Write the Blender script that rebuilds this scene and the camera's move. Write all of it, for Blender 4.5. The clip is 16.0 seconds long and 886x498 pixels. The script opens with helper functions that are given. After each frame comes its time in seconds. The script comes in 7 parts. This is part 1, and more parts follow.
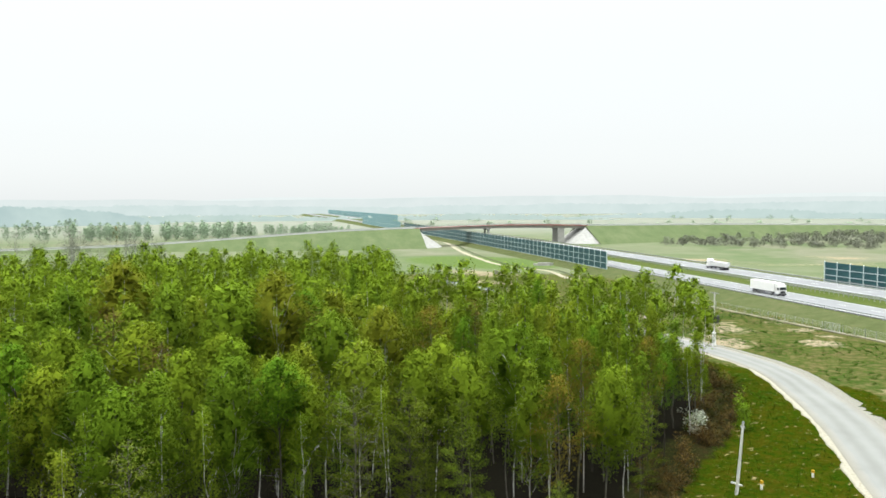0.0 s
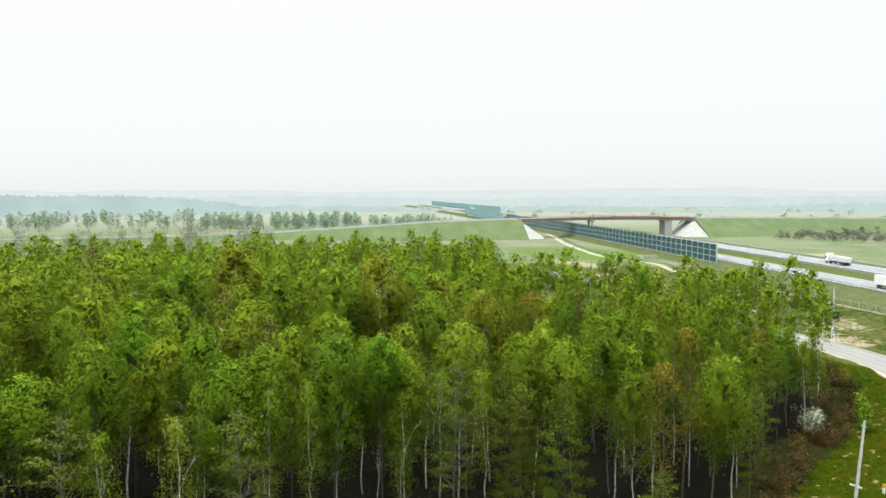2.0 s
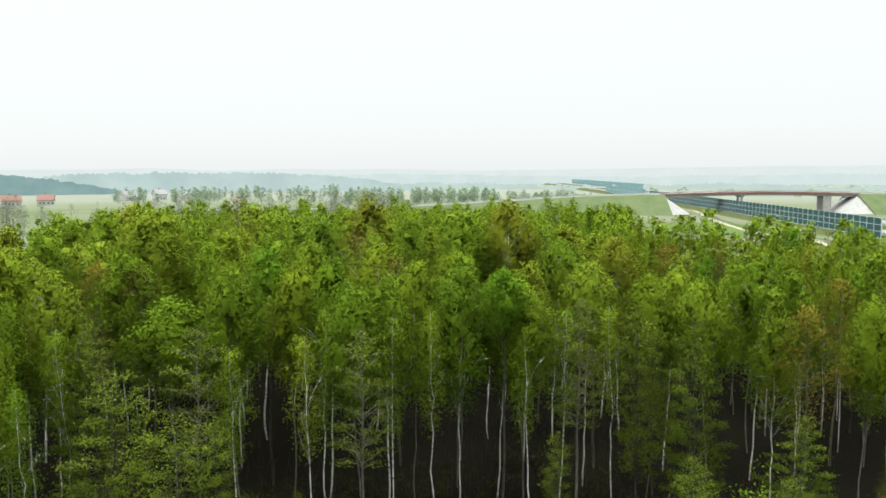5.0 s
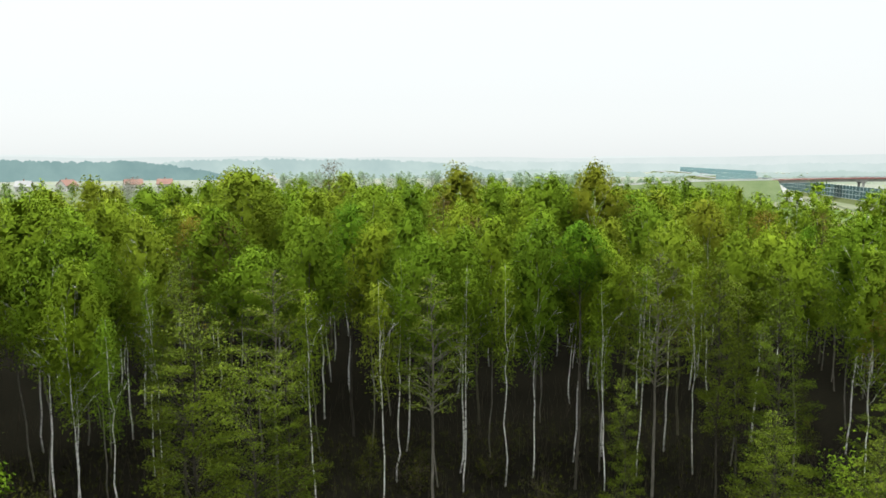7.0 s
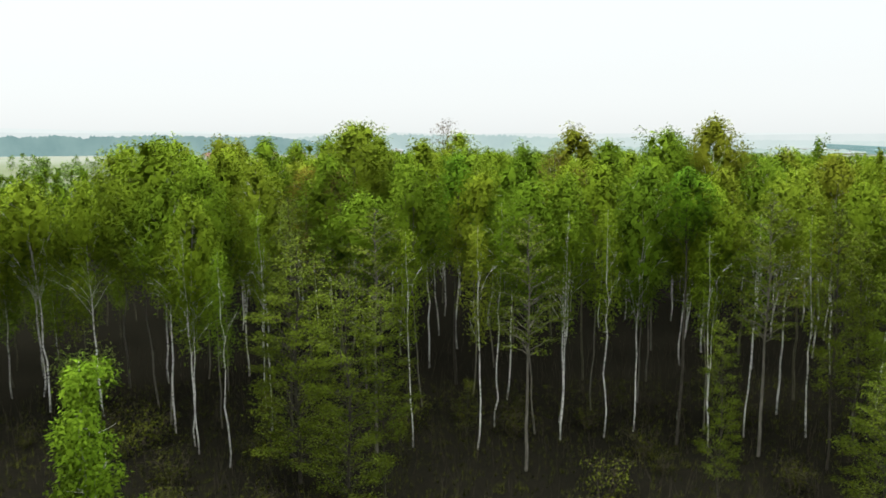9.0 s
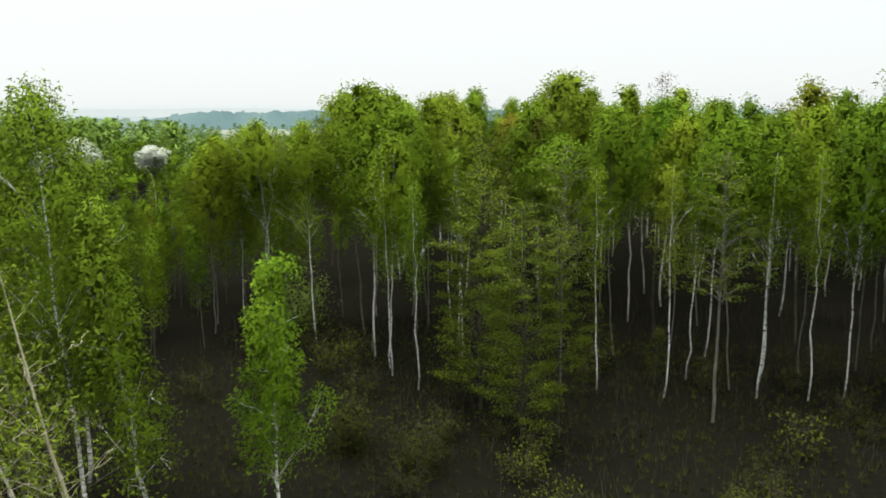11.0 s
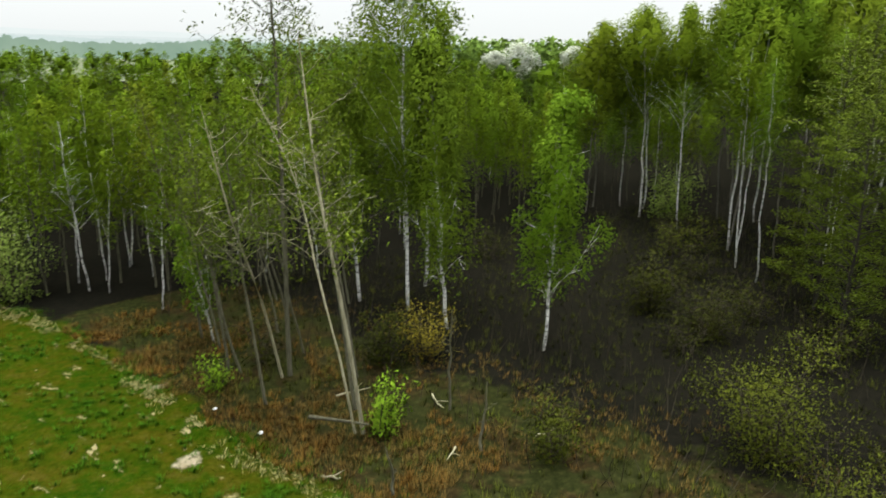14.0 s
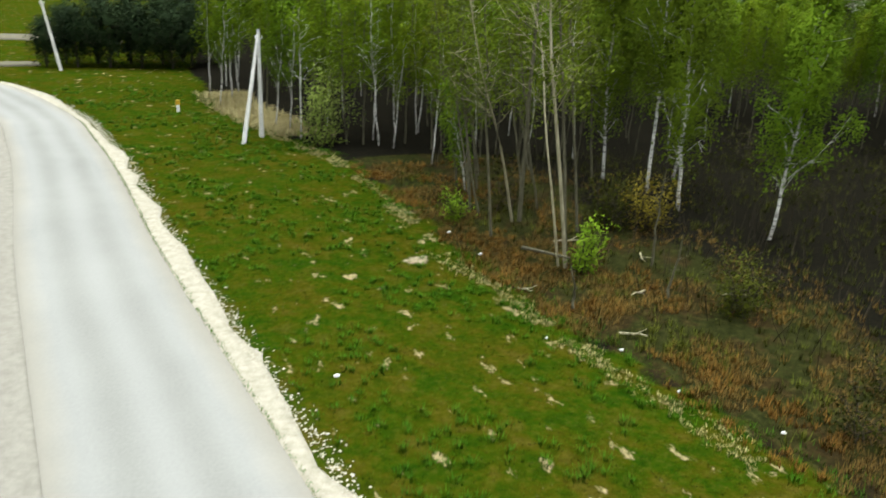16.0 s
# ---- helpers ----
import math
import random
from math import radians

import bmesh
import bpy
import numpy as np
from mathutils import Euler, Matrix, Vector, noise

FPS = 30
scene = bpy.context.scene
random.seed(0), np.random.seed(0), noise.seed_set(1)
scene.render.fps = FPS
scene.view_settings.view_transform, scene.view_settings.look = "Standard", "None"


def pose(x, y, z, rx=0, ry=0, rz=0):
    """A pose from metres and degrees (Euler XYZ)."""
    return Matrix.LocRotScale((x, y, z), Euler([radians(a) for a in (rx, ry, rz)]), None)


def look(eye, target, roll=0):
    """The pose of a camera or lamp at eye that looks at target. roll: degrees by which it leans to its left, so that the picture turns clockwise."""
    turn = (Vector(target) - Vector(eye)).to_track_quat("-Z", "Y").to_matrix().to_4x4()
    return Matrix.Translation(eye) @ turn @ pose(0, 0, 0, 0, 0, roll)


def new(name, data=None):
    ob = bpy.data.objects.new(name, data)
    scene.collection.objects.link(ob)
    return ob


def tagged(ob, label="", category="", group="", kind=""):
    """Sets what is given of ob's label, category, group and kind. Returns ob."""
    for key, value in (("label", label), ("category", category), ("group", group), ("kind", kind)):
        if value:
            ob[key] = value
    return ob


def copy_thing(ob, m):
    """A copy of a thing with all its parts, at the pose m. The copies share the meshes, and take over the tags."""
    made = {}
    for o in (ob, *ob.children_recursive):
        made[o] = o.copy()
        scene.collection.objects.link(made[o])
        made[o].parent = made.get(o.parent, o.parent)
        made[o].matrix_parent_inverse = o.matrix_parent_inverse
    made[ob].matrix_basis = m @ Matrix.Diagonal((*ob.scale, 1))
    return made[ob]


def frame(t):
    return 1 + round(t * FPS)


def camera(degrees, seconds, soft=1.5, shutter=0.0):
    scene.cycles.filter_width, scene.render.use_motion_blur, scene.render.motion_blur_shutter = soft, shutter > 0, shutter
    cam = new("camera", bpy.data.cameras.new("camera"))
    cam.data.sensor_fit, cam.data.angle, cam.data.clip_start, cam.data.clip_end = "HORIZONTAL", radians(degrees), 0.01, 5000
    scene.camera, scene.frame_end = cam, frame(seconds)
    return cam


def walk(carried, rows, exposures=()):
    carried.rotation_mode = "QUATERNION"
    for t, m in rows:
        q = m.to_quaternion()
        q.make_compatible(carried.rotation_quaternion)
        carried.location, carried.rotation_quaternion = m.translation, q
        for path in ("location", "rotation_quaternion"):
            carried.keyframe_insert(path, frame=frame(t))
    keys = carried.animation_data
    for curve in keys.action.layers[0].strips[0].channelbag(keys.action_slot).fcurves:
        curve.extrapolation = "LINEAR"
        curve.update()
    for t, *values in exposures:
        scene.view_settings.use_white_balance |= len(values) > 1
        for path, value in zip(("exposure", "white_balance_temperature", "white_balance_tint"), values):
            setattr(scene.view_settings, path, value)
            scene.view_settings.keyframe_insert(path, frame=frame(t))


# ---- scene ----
cam = camera(58.22, 16.0, 1.6, 0.3)
PATH = [
    (0, (16.425, -11.890, 30.768), (0.327, -0.088, 29.514), -0.28),
    (0.5, (16.381, -11.829, 30.615), (-0.092, -0.562, 29.318), -0.30),
    (1, (16.278, -11.794, 30.405), (-0.564, -1.089, 29.072), -0.21),
    (1.5, (16.265, -11.779, 30.232), (-0.902, -1.612, 28.848), -0.12),
    (2, (16.224, -11.746, 29.979), (-1.243, -2.111, 28.535), -0.07),
    (2.5, (16.202, -11.646, 29.520), (-1.522, -2.504, 28.010), -0.13),
    (3, (16.142, -11.503, 28.893), (-1.845, -2.907, 27.290), -0.16),
    (3.5, (16.096, -11.390, 28.337), (-2.108, -3.283, 26.646), -0.22),
    (4, (16.102, -11.220, 27.732), (-2.323, -3.651, 25.942), -0.18),
    (6.5, (16.396, -9.206, 24.540), (-2.953, -4.612, 22.413), -0.15),
    (7, (16.701, -8.773, 23.846), (-2.781, -4.828, 21.629), -0.08),
    (7.5, (16.894, -8.395, 23.315), (-2.685, -5.051, 20.973), 0.07),
    (8, (16.994, -7.868, 22.670), (-2.679, -5.216, 20.231), 0.05),
    (10.5, (17.673, -5.350, 19.801), (-1.792, -8.590, 16.540), -0.01),
    (11, (17.746, -4.200, 19.032), (-1.351, -9.106, 15.681), -0.08),
    (11.5, (17.459, -2.934, 18.508), (-1.105, -9.460, 14.933), -0.24),
    (12, (17.198, -1.661, 17.685), (-0.658, -9.857, 13.948), 0.06),
    (12.5, (16.985, -0.332, 17.111), (0.006, -10.100, 13.076), 0.23),
    (13, (16.802, 1.258, 16.260), (0.971, -10.189, 11.978), 0.39),
    (13.5, (16.581, 2.604, 15.411), (1.958, -10.273, 10.901), 0.73),
    (14, (16.376, 4.030, 14.683), (3.235, -10.231, 9.794), 1.43),
    (14.5, (16.108, 5.447, 13.842), (4.481, -9.977, 8.655), 1.85),
    (15, (15.924, 6.928, 13.123), (5.996, -9.499, 7.503), 2.51),
    (15.5, (15.801, 8.325, 12.488), (7.514, -8.841, 6.435), 3.01),
    (16, (15.724, 9.880, 11.780), (9.137, -7.845, 5.265), 3.58),
]
walk(cam, [(t, look(eye, target, roll)) for t, eye, target, roll in PATH])

# ---------------------------------------------------------------- light
world = bpy.data.worlds.new("world")
scene.world = world
world.use_nodes = True
wn, wl = world.node_tree.nodes, world.node_tree.links
wn.clear()
sky = wn.new("ShaderNodeTexSky")
sky.sky_type = "NISHITA"
sky.sun_disc = False
SUN_EL, SUN_ROT = radians(72), radians(205)
sky.sun_elevation, sky.sun_rotation = SUN_EL, SUN_ROT
sky.air_density, sky.dust_density, sky.ozone_density = 1.0, 1.5, 1.0
soft = wn.new("ShaderNodeHueSaturation")
soft.inputs["Saturation"].default_value = 0.25
bg = wn.new("ShaderNodeBackground")
bg.inputs["Strength"].default_value = 0.15
out = wn.new("ShaderNodeOutputWorld")
wl.new(sky.outputs[0], soft.inputs["Color"])
veil = wn.new("ShaderNodeMix")  # thin bright overcast spread over the clear sky
veil.data_type = "RGBA"
veil.inputs["Factor"].default_value = 0.85
# an overcast dome: brightest overhead, a small part of that at the horizon
way = wn.new("ShaderNodeTexCoord")
height = wn.new("ShaderNodeSeparateXYZ")
wl.new(way.outputs["Generated"], height.inputs[0])
rise = wn.new("ShaderNodeMapRange")
rise.inputs["To Min"].default_value, rise.inputs["To Max"].default_value = 4.1, 44.0
lift = wn.new("ShaderNodeMath")
lift.operation, lift.use_clamp = "POWER", True
lift.inputs[1].default_value = 3.3
wl.new(height.outputs["Z"], lift.inputs[0])
wl.new(lift.outputs[0], rise.inputs["Value"])
dome = wn.new("ShaderNodeMix")
dome.data_type, dome.blend_type = "RGBA", "MULTIPLY"
dome.inputs["Factor"].default_value = 1.0
dome.inputs["B"].default_value = (0.955, 1.0, 1.0, 1)
wl.new(rise.outputs[0], dome.inputs["A"])
wl.new(dome.outputs["Result"], veil.inputs["B"])
wl.new(soft.outputs[0], veil.inputs["A"])
wl.new(veil.outputs["Result"], bg.inputs[0])
wl.new(bg.outputs[0], out.inputs[0])

sun_data = bpy.data.lights.new("sun", "SUN")
sun_data.energy, sun_data.angle, sun_data.color = 1.4, radians(22), (1.0, 0.95, 0.86)
sun = new("sun", sun_data)
sun_dir = Vector((math.sin(SUN_ROT) * math.cos(SUN_EL), math.cos(SUN_ROT) * math.cos(SUN_EL), math.sin(SUN_EL)))
sun.matrix_world = look(sun_dir * 100, (0, 0, 0))
scene.view_settings.exposure = 0.65

# ---------------------------------------------------------------- materials


def shader(name, rough=0.9, metal=0.0, spec=0.3):
    m = bpy.data.materials.new(name)
    m.use_nodes = True
    b = m.node_tree.nodes["Principled BSDF"]
    b.inputs["Roughness"].default_value = rough
    b.inputs["Metallic"].default_value = metal
    b.inputs["Specular IOR Level"].default_value = spec
    return m, m.node_tree.nodes, m.node_tree.links, b


def noise_node(n, l, scale, detail=4.0, rough=0.6, vec=None, dim="3D"):
    t = n.new("ShaderNodeTexNoise")
    t.noise_dimensions = dim
    t.inputs["Scale"].default_value, t.inputs["Detail"].default_value, t.inputs["Roughness"].default_value = scale, detail, rough
    if vec is not None:
        l.new(vec, t.inputs["Vector"])
    return t.outputs["Fac"]


def ramp(n, l, fac, stops):
    r = n.new("ShaderNodeValToRGB")
    e = r.color_ramp.elements
    while len(e) < len(stops):
        e.new(0.5)
    for k, (p, c) in enumerate(stops):
        e[k].position, e[k].color = p, (*c, 1) if len(c) == 3 else c
    l.new(fac, r.inputs["Fac"])
    return r.outputs["Color"]


def mixc(n, l, fac, a, b, mode="MIX"):
    x = n.new("ShaderNodeMix")
    x.data_type, x.blend_type = "RGBA", mode
    for sock, v in ((x.inputs["Factor"], fac), (x.inputs["A"], a), (x.inputs["B"], b)):
        if isinstance(v, (int, float)):
            sock.default_value = v
        elif isinstance(v, tuple):
            sock.default_value = (*v, 1)
        else:
            l.new(v, sock)
    return x.outputs["Result"]


def calc(n, l, op, a, b=0.0, clamp=False):
    x = n.new("ShaderNodeMath")
    x.operation, x.use_clamp = op, clamp
    for sock, v in ((x.inputs[0], a), (x.inputs[1], b)):
        if isinstance(v, (int, float)):
            sock.default_value = v
        else:
            l.new(v, sock)
    return x.outputs[0]


def place(n):
    return n.new("ShaderNodeNewGeometry").outputs["Position"]


def own(n):
    return n.new("ShaderNodeTexCoord").outputs["Object"]


def bumpy(n, l, b, height, strength=0.5, distance=0.05):
    k = n.new("ShaderNodeBump")
    k.inputs["Strength"].default_value, k.inputs["Distance"].default_value = strength, distance
    l.new(height, k.inputs["Height"])
    l.new(k.outputs[0], b.inputs["Normal"])


def leaf_material(name, dark, mid, light, through_light=0.3, trees=None):
    """Foliage: the colour differs from tree to tree and from leaf to leaf; some daylight passes through."""
    m, n, l, b = shader(name, 0.8, 0.0, 0.03)
    geo = n.new("ShaderNodeNewGeometry")
    info = n.new("ShaderNodeObjectInfo")
    leafy = ramp(n, l, geo.outputs["Random Per Island"], [(0.0, dark), (0.55, mid), (1.0, light)])
    patch = noise_node(n, l, 0.4, 3.0, 0.55, geo.outputs["Position"])
    leafy = mixc(n, l, 0.4, leafy, ramp(n, l, patch, [(0.34, dark), (0.66, light)]))
    speck = noise_node(n, l, 6.5, 4.0, 0.75, geo.outputs["Position"])
    leafy = mixc(n, l, 1.0, leafy, ramp(n, l, speck, [(0.36, (0.80, 0.82, 0.78)), (0.52, (0.93, 0.94, 0.92)), (0.64, (1.0, 1.0, 1.0))]), "MULTIPLY")
    if trees is not None:
        leafy = mixc(n, l, 1.0, leafy, ramp(n, l, info.outputs["Random"], trees), "MULTIPLY")
    l.new(leafy, b.inputs["Base Color"])
    tr = n.new("ShaderNodeBsdfTranslucent")
    l.new(leafy, tr.inputs["Color"])
    mx = n.new("ShaderNodeMixShader")
    mx.inputs[0].default_value = through_light
    l.new(b.outputs[0], mx.inputs[1])
    l.new(tr.outputs[0], mx.inputs[2])
    l.new(mx.outputs[0], n["Material Output"].inputs["Surface"])
    return m


BIRCH_TONES = [(0.0, (0.60, 0.74, 0.55)), (0.14, (0.84, 0.93, 0.70)), (0.30, (1.0, 1.0, 0.8)), (0.46, (0.68, 0.80, 0.62)), (0.62, (1.0, 0.96, 0.75)), (0.74, (0.56, 0.72, 0.58)), (0.88, (1.0, 1.0, 0.9)), (1.0, (1.0, 0.80, 0.8))]
birch_leaf = leaf_material("birch_leaf", (0.112, 0.161, 0.011), (0.139, 0.195, 0.014), (0.175, 0.234, 0.018), 0.12, BIRCH_TONES)
edge_birch_leaf = leaf_material("edge_birch_leaf", (0.075, 0.120, 0.008), (0.105, 0.158, 0.010), (0.145, 0.205, 0.015), 0.12)
young_leaf = leaf_material("young_birch_leaf", (0.074, 0.114, 0.006), (0.098, 0.146, 0.007), (0.130, 0.186, 0.010), 0.15, BIRCH_TONES)
alder_leaf = leaf_material("alder_leaf", (0.035, 0.049, 0.004), (0.066, 0.092, 0.007), (0.148, 0.188, 0.018), 0.15, [(0.0, (0.72, 0.8, 0.72)), (0.5, (1.0, 1.0, 1.0)), (1.0, (0.90, 0.93, 0.85))])
maple_leaf = leaf_material("maple_leaf", (0.050, 0.115, 0.006), (0.085, 0.170, 0.008), (0.135, 0.240, 0.013), 0.10)
fresh_leaf = leaf_material("fresh_leaf", (0.075, 0.145, 0.007), (0.115, 0.195, 0.010), (0.170, 0.265, 0.018), 0.2)
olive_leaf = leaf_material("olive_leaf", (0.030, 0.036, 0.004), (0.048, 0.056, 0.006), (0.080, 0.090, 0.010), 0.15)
# undergrowth leaf, near-black olive: shade under the trees is in the colour
shade_dark_leaf = leaf_material("shade_dark_leaf", (0.010, 0.013, 0.002), (0.022, 0.026, 0.003), (0.050, 0.052, 0.007), 0.15)
# far scrub: the grey is lightened to carry the distance haze
hazed_brush_leaf = leaf_material("hazed_brush", (0.105, 0.112, 0.088), (0.138, 0.145, 0.112), (0.178, 0.182, 0.142), 0.25)
brown_leaf = leaf_material("brown_leaf", (0.040, 0.029, 0.009), (0.078, 0.052, 0.014), (0.140, 0.092, 0.028), 0.2)
rust_leaf = leaf_material("rust_leaf", (0.070, 0.058, 0.007), (0.130, 0.105, 0.011), (0.210, 0.170, 0.022), 0.2)
blossom = leaf_material("blossom", (0.30, 0.33, 0.22), (0.52, 0.54, 0.44), (0.70, 0.71, 0.64), 0.2)
pale_leaf = leaf_material("pale_leaf", (0.085, 0.135, 0.014), (0.150, 0.215, 0.028), (0.290, 0.345, 0.095), 0.3)
# trees on the far fields: haze is put into this pale leaf colour
haze_leaf = leaf_material("hazed_far_leaf", (0.195, 0.266, 0.182), (0.247, 0.329, 0.217), (0.3055, 0.392, 0.266), 0.3)
hill_leaf = leaf_material("hill_leaf", (0.075, 0.125, 0.022), (0.108, 0.172, 0.030), (0.152, 0.230, 0.042), 0.12)
pine_leaf = leaf_material("pine_needles", (0.006, 0.013, 0.006), (0.013, 0.026, 0.010), (0.028, 0.044, 0.016), 0.1)
straw_leaf = leaf_material("straw_blade", (0.036, 0.0205, 0.005), (0.078, 0.046, 0.0115), (0.150, 0.099, 0.028), 0.2)
hay_leaf = leaf_material("hay_blade", (0.1625, 0.1313, 0.0525), (0.25, 0.2125, 0.1), (0.375, 0.3313, 0.175), 0.2)


def bark_birch():
    m, n, l, b = shader("birch_bark", 0.9, 0.0, 0.05)
    co = own(n)
    mp = n.new("ShaderNodeMapping")
    mp.inputs["Scale"].default_value = (1.2, 1.2, 6.0)
    l.new(co, mp.inputs["Vector"])
    marks = noise_node(n, l, 1.6, 5.0, 0.7, mp.outputs[0])
    white = ramp(n, l, noise_node(n, l, 3.0, 4, 0.6, co), [(0.3, (0.37, 0.36, 0.33)), (0.7, (0.60, 0.59, 0.55))])
    col = mixc(n, l, ramp(n, l, marks, [(0.52, (0, 0, 0)), (0.60, (1, 1, 1))]), white, (0.027, 0.0243, 0.0216))
    sep = n.new("ShaderNodeSeparateXYZ")
    l.new(co, sep.inputs[0])
    foot = n.new("ShaderNodeMapRange")
    foot.inputs[1].default_value, foot.inputs[2].default_value = 1.6, 0.1
    l.new(sep.outputs["Z"], foot.inputs[0])
    rugged = calc(n, l, "MULTIPLY", foot.outputs[0], ramp(n, l, marks, [(0.35, (0, 0, 0)), (0.55, (1, 1, 1))]))
    col = mixc(n, l, rugged, col, (0.0324, 0.027, 0.0216))
    l.new(col, b.inputs["Base Color"])
    bumpy(n, l, b, marks, 0.4, 0.02)
    return m


def bark_plain(name, a, c):
    m, n, l, b = shader(name, 0.95, 0.0, 0.03)
    co = own(n)
    mp = n.new("ShaderNodeMapping")
    mp.inputs["Scale"].default_value = (5.0, 5.0, 0.8)
    l.new(co, mp.inputs["Vector"])
    f = noise_node(n, l, 2.0, 5, 0.65, mp.outputs[0])
    l.new(ramp(n, l, f, [(0.3, a), (0.7, c)]), b.inputs["Base Color"])
    bumpy(n, l, b, f, 0.5, 0.03)
    return m


birch_bark = bark_birch()
alder_bark = bark_plain("alder_bark", (0.018, 0.016, 0.012), (0.055, 0.050, 0.038))
aspen_bark = bark_plain("aspen_bark", (0.032, 0.030, 0.018), (0.100, 0.094, 0.062))
pale_bark = bark_plain("pale_bark", (0.120, 0.107, 0.064), (0.32, 0.295, 0.20))
dead_bark = bark_plain("dead_bark", (0.0162, 0.0135, 0.00918), (0.0513, 0.0432, 0.0297))


def plain(name, color, rough=0.6, metal=0.0, vary=0.12, scale=1.5, spec=0.3):
    m, n, l, b = shader(name, rough, metal, spec)
    f = noise_node(n, l, scale, 5, 0.65, own(n))
    lo = tuple(c * (1 - vary) for c in color)
    hi = tuple(min(1.0, c * (1 + vary)) for c in color)
    l.new(ramp(n, l, f, [(0.3, lo), (0.7, hi)]), b.inputs["Base Color"])
    bumpy(n, l, b, noise_node(n, l, scale * 14, 3, 0.6, own(n)), 0.15, 0.01)
    return m


# bark of far trees, paled to go with the hazed foliage
hazed_bark = plain("hazed_bark", (0.20, 0.21, 0.18), 0.9, 0.0, 0.2, 0.6, 0.05)
slope_stone = plain("slope_stone", (0.25, 0.25, 0.235), 0.9, 0.0, 0.2, 0.6, 0.05)
concrete = plain("concrete", (0.297, 0.2916, 0.27), 0.85, 0.0, 0.25, 0.8)
old_concrete = plain("old_concrete", (0.3132, 0.3078, 0.2862), 0.9, 0.0, 0.35, 1.2)
pole_concrete = plain("pole_concrete", (0.47, 0.465, 0.44), 0.85, 0.0, 0.22, 1.6)
steel = plain("galvanised_steel", (0.2808, 0.2916, 0.297), 0.45, 0.7, 0.12, 3.0)
white_paint = plain("white_paint", (0.62, 0.62, 0.61), 0.4, 0.0, 0.05, 1.0)
dark_rubber = plain("dark_rubber", (0.0135, 0.0135, 0.01404), 0.8, 0.0, 0.2, 6.0)
dark_frame = plain("dark_chassis", (0.0243, 0.0243, 0.027), 0.6, 0.2, 0.2, 4.0)
glass_dark = plain("cab_glass", (0.0162, 0.0216, 0.027), 0.08, 0.0, 0.05, 1.0, 0.6)
yellow_paint = plain("yellow_paint", (0.405, 0.243, 0.0108), 0.5, 0.0, 0.1, 8.0)
# red beam paint, muted in the colour itself for distance haze
red_paint = plain("red_paint", (0.25, 0.085, 0.075), 0.55, 0.0, 0.12, 0.4)
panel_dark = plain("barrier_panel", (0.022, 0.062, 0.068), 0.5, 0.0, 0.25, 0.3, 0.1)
# same panels far off: distance haze is mixed into the teal
hazed_panel = plain("hazed_barrier_panel", (0.13, 0.24, 0.25), 0.6, 0.0, 0.15, 0.2, 0.1)
panel_frame = plain("barrier_frame", (0.36, 0.42, 0.42), 0.6, 0.0, 0.1, 0.5)
roof_grey = plain("roof_sheet", (0.1782, 0.1782, 0.1728), 0.6, 0.0, 0.15, 0.4)
roof_red = plain("roof_tile", (0.165, 0.088, 0.068), 0.8, 0.0, 0.2, 0.8)
wall_white = plain("house_plaster", (0.3996, 0.3942, 0.3726), 0.9, 0.0, 0.08, 0.5)
gravel_stone = plain("limestone_gravel", (0.26, 0.245, 0.195), 0.95, 0.0, 0.3, 9.0, 0.0)
litter_white = plain("litter_white", (0.405, 0.405, 0.3996), 0.6, 0.0, 0.1, 9.0)


def asphalt_material(name, base, tracks=0.0):
    m, n, l, b = shader(name, 0.9, 0.0, 0.08)
    p = place(n)
    big = noise_node(n, l, 0.12, 4, 0.6, p)
    fine = noise_node(n, l, 9.0, 6, 0.7, p)
    c = ramp(n, l, big, [(0.3, tuple(v * 0.86 for v in base)), (0.7, tuple(v * 1.10 for v in base))])
    c = mixc(n, l, 0.25, c, ramp(n, l, fine, [(0.3, tuple(v * 0.6 for v in base)), (0.7, tuple(min(1, v * 1.35) for v in base))]))
    uv = n.new("ShaderNodeUVMap")
    sep = n.new("ShaderNodeSeparateXYZ")
    l.new(uv.outputs[0], sep.inputs[0])
    # dusty margins along both sides and two faint wheel tracks along the middle
    side = calc(n, l, "ABSOLUTE", calc(n, l, "SUBTRACT", sep.outputs["X"], 0.5))
    wob = calc(n, l, "MULTIPLY", calc(n, l, "SUBTRACT", noise_node(n, l, 0.35, 4, 0.6, p), 0.5), 0.12)
    dust = n.new("ShaderNodeMapRange")
    dust.inputs[1].default_value, dust.inputs[2].default_value = 0.33, 0.47
    l.new(calc(n, l, "ADD", side, wob), dust.inputs[0])
    if tracks:
        c = mixc(n, l, calc(n, l, "MULTIPLY", dust.outputs[0], tracks), c, (0.27, 0.2538, 0.2079))
        band = n.new("ShaderNodeTexWave")
        band.inputs["Scale"].default_value, band.inputs["Distortion"].default_value = 0.95, 1.2
        l.new(uv.outputs[0], band.inputs["Vector"])
        c = mixc(n, l, calc(n, l, "MULTIPLY", band.outputs["Fac"], 0.13), c, (0.3348, 0.3456, 0.3456))
    l.new(c, b.inputs["Base Color"])
    bumpy(n, l, b, fine, 0.25, 0.01)
    return m


lane_asphalt = asphalt_material("lane_asphalt", (0.145, 0.148, 0.137), 0.5)
highway_asphalt = asphalt_material("highway_asphalt", (0.162, 0.1674, 0.1728), 0.0)
line_paint = plain("line_paint", (0.405, 0.405, 0.3942), 0.6, 0.0, 0.1, 0.5)


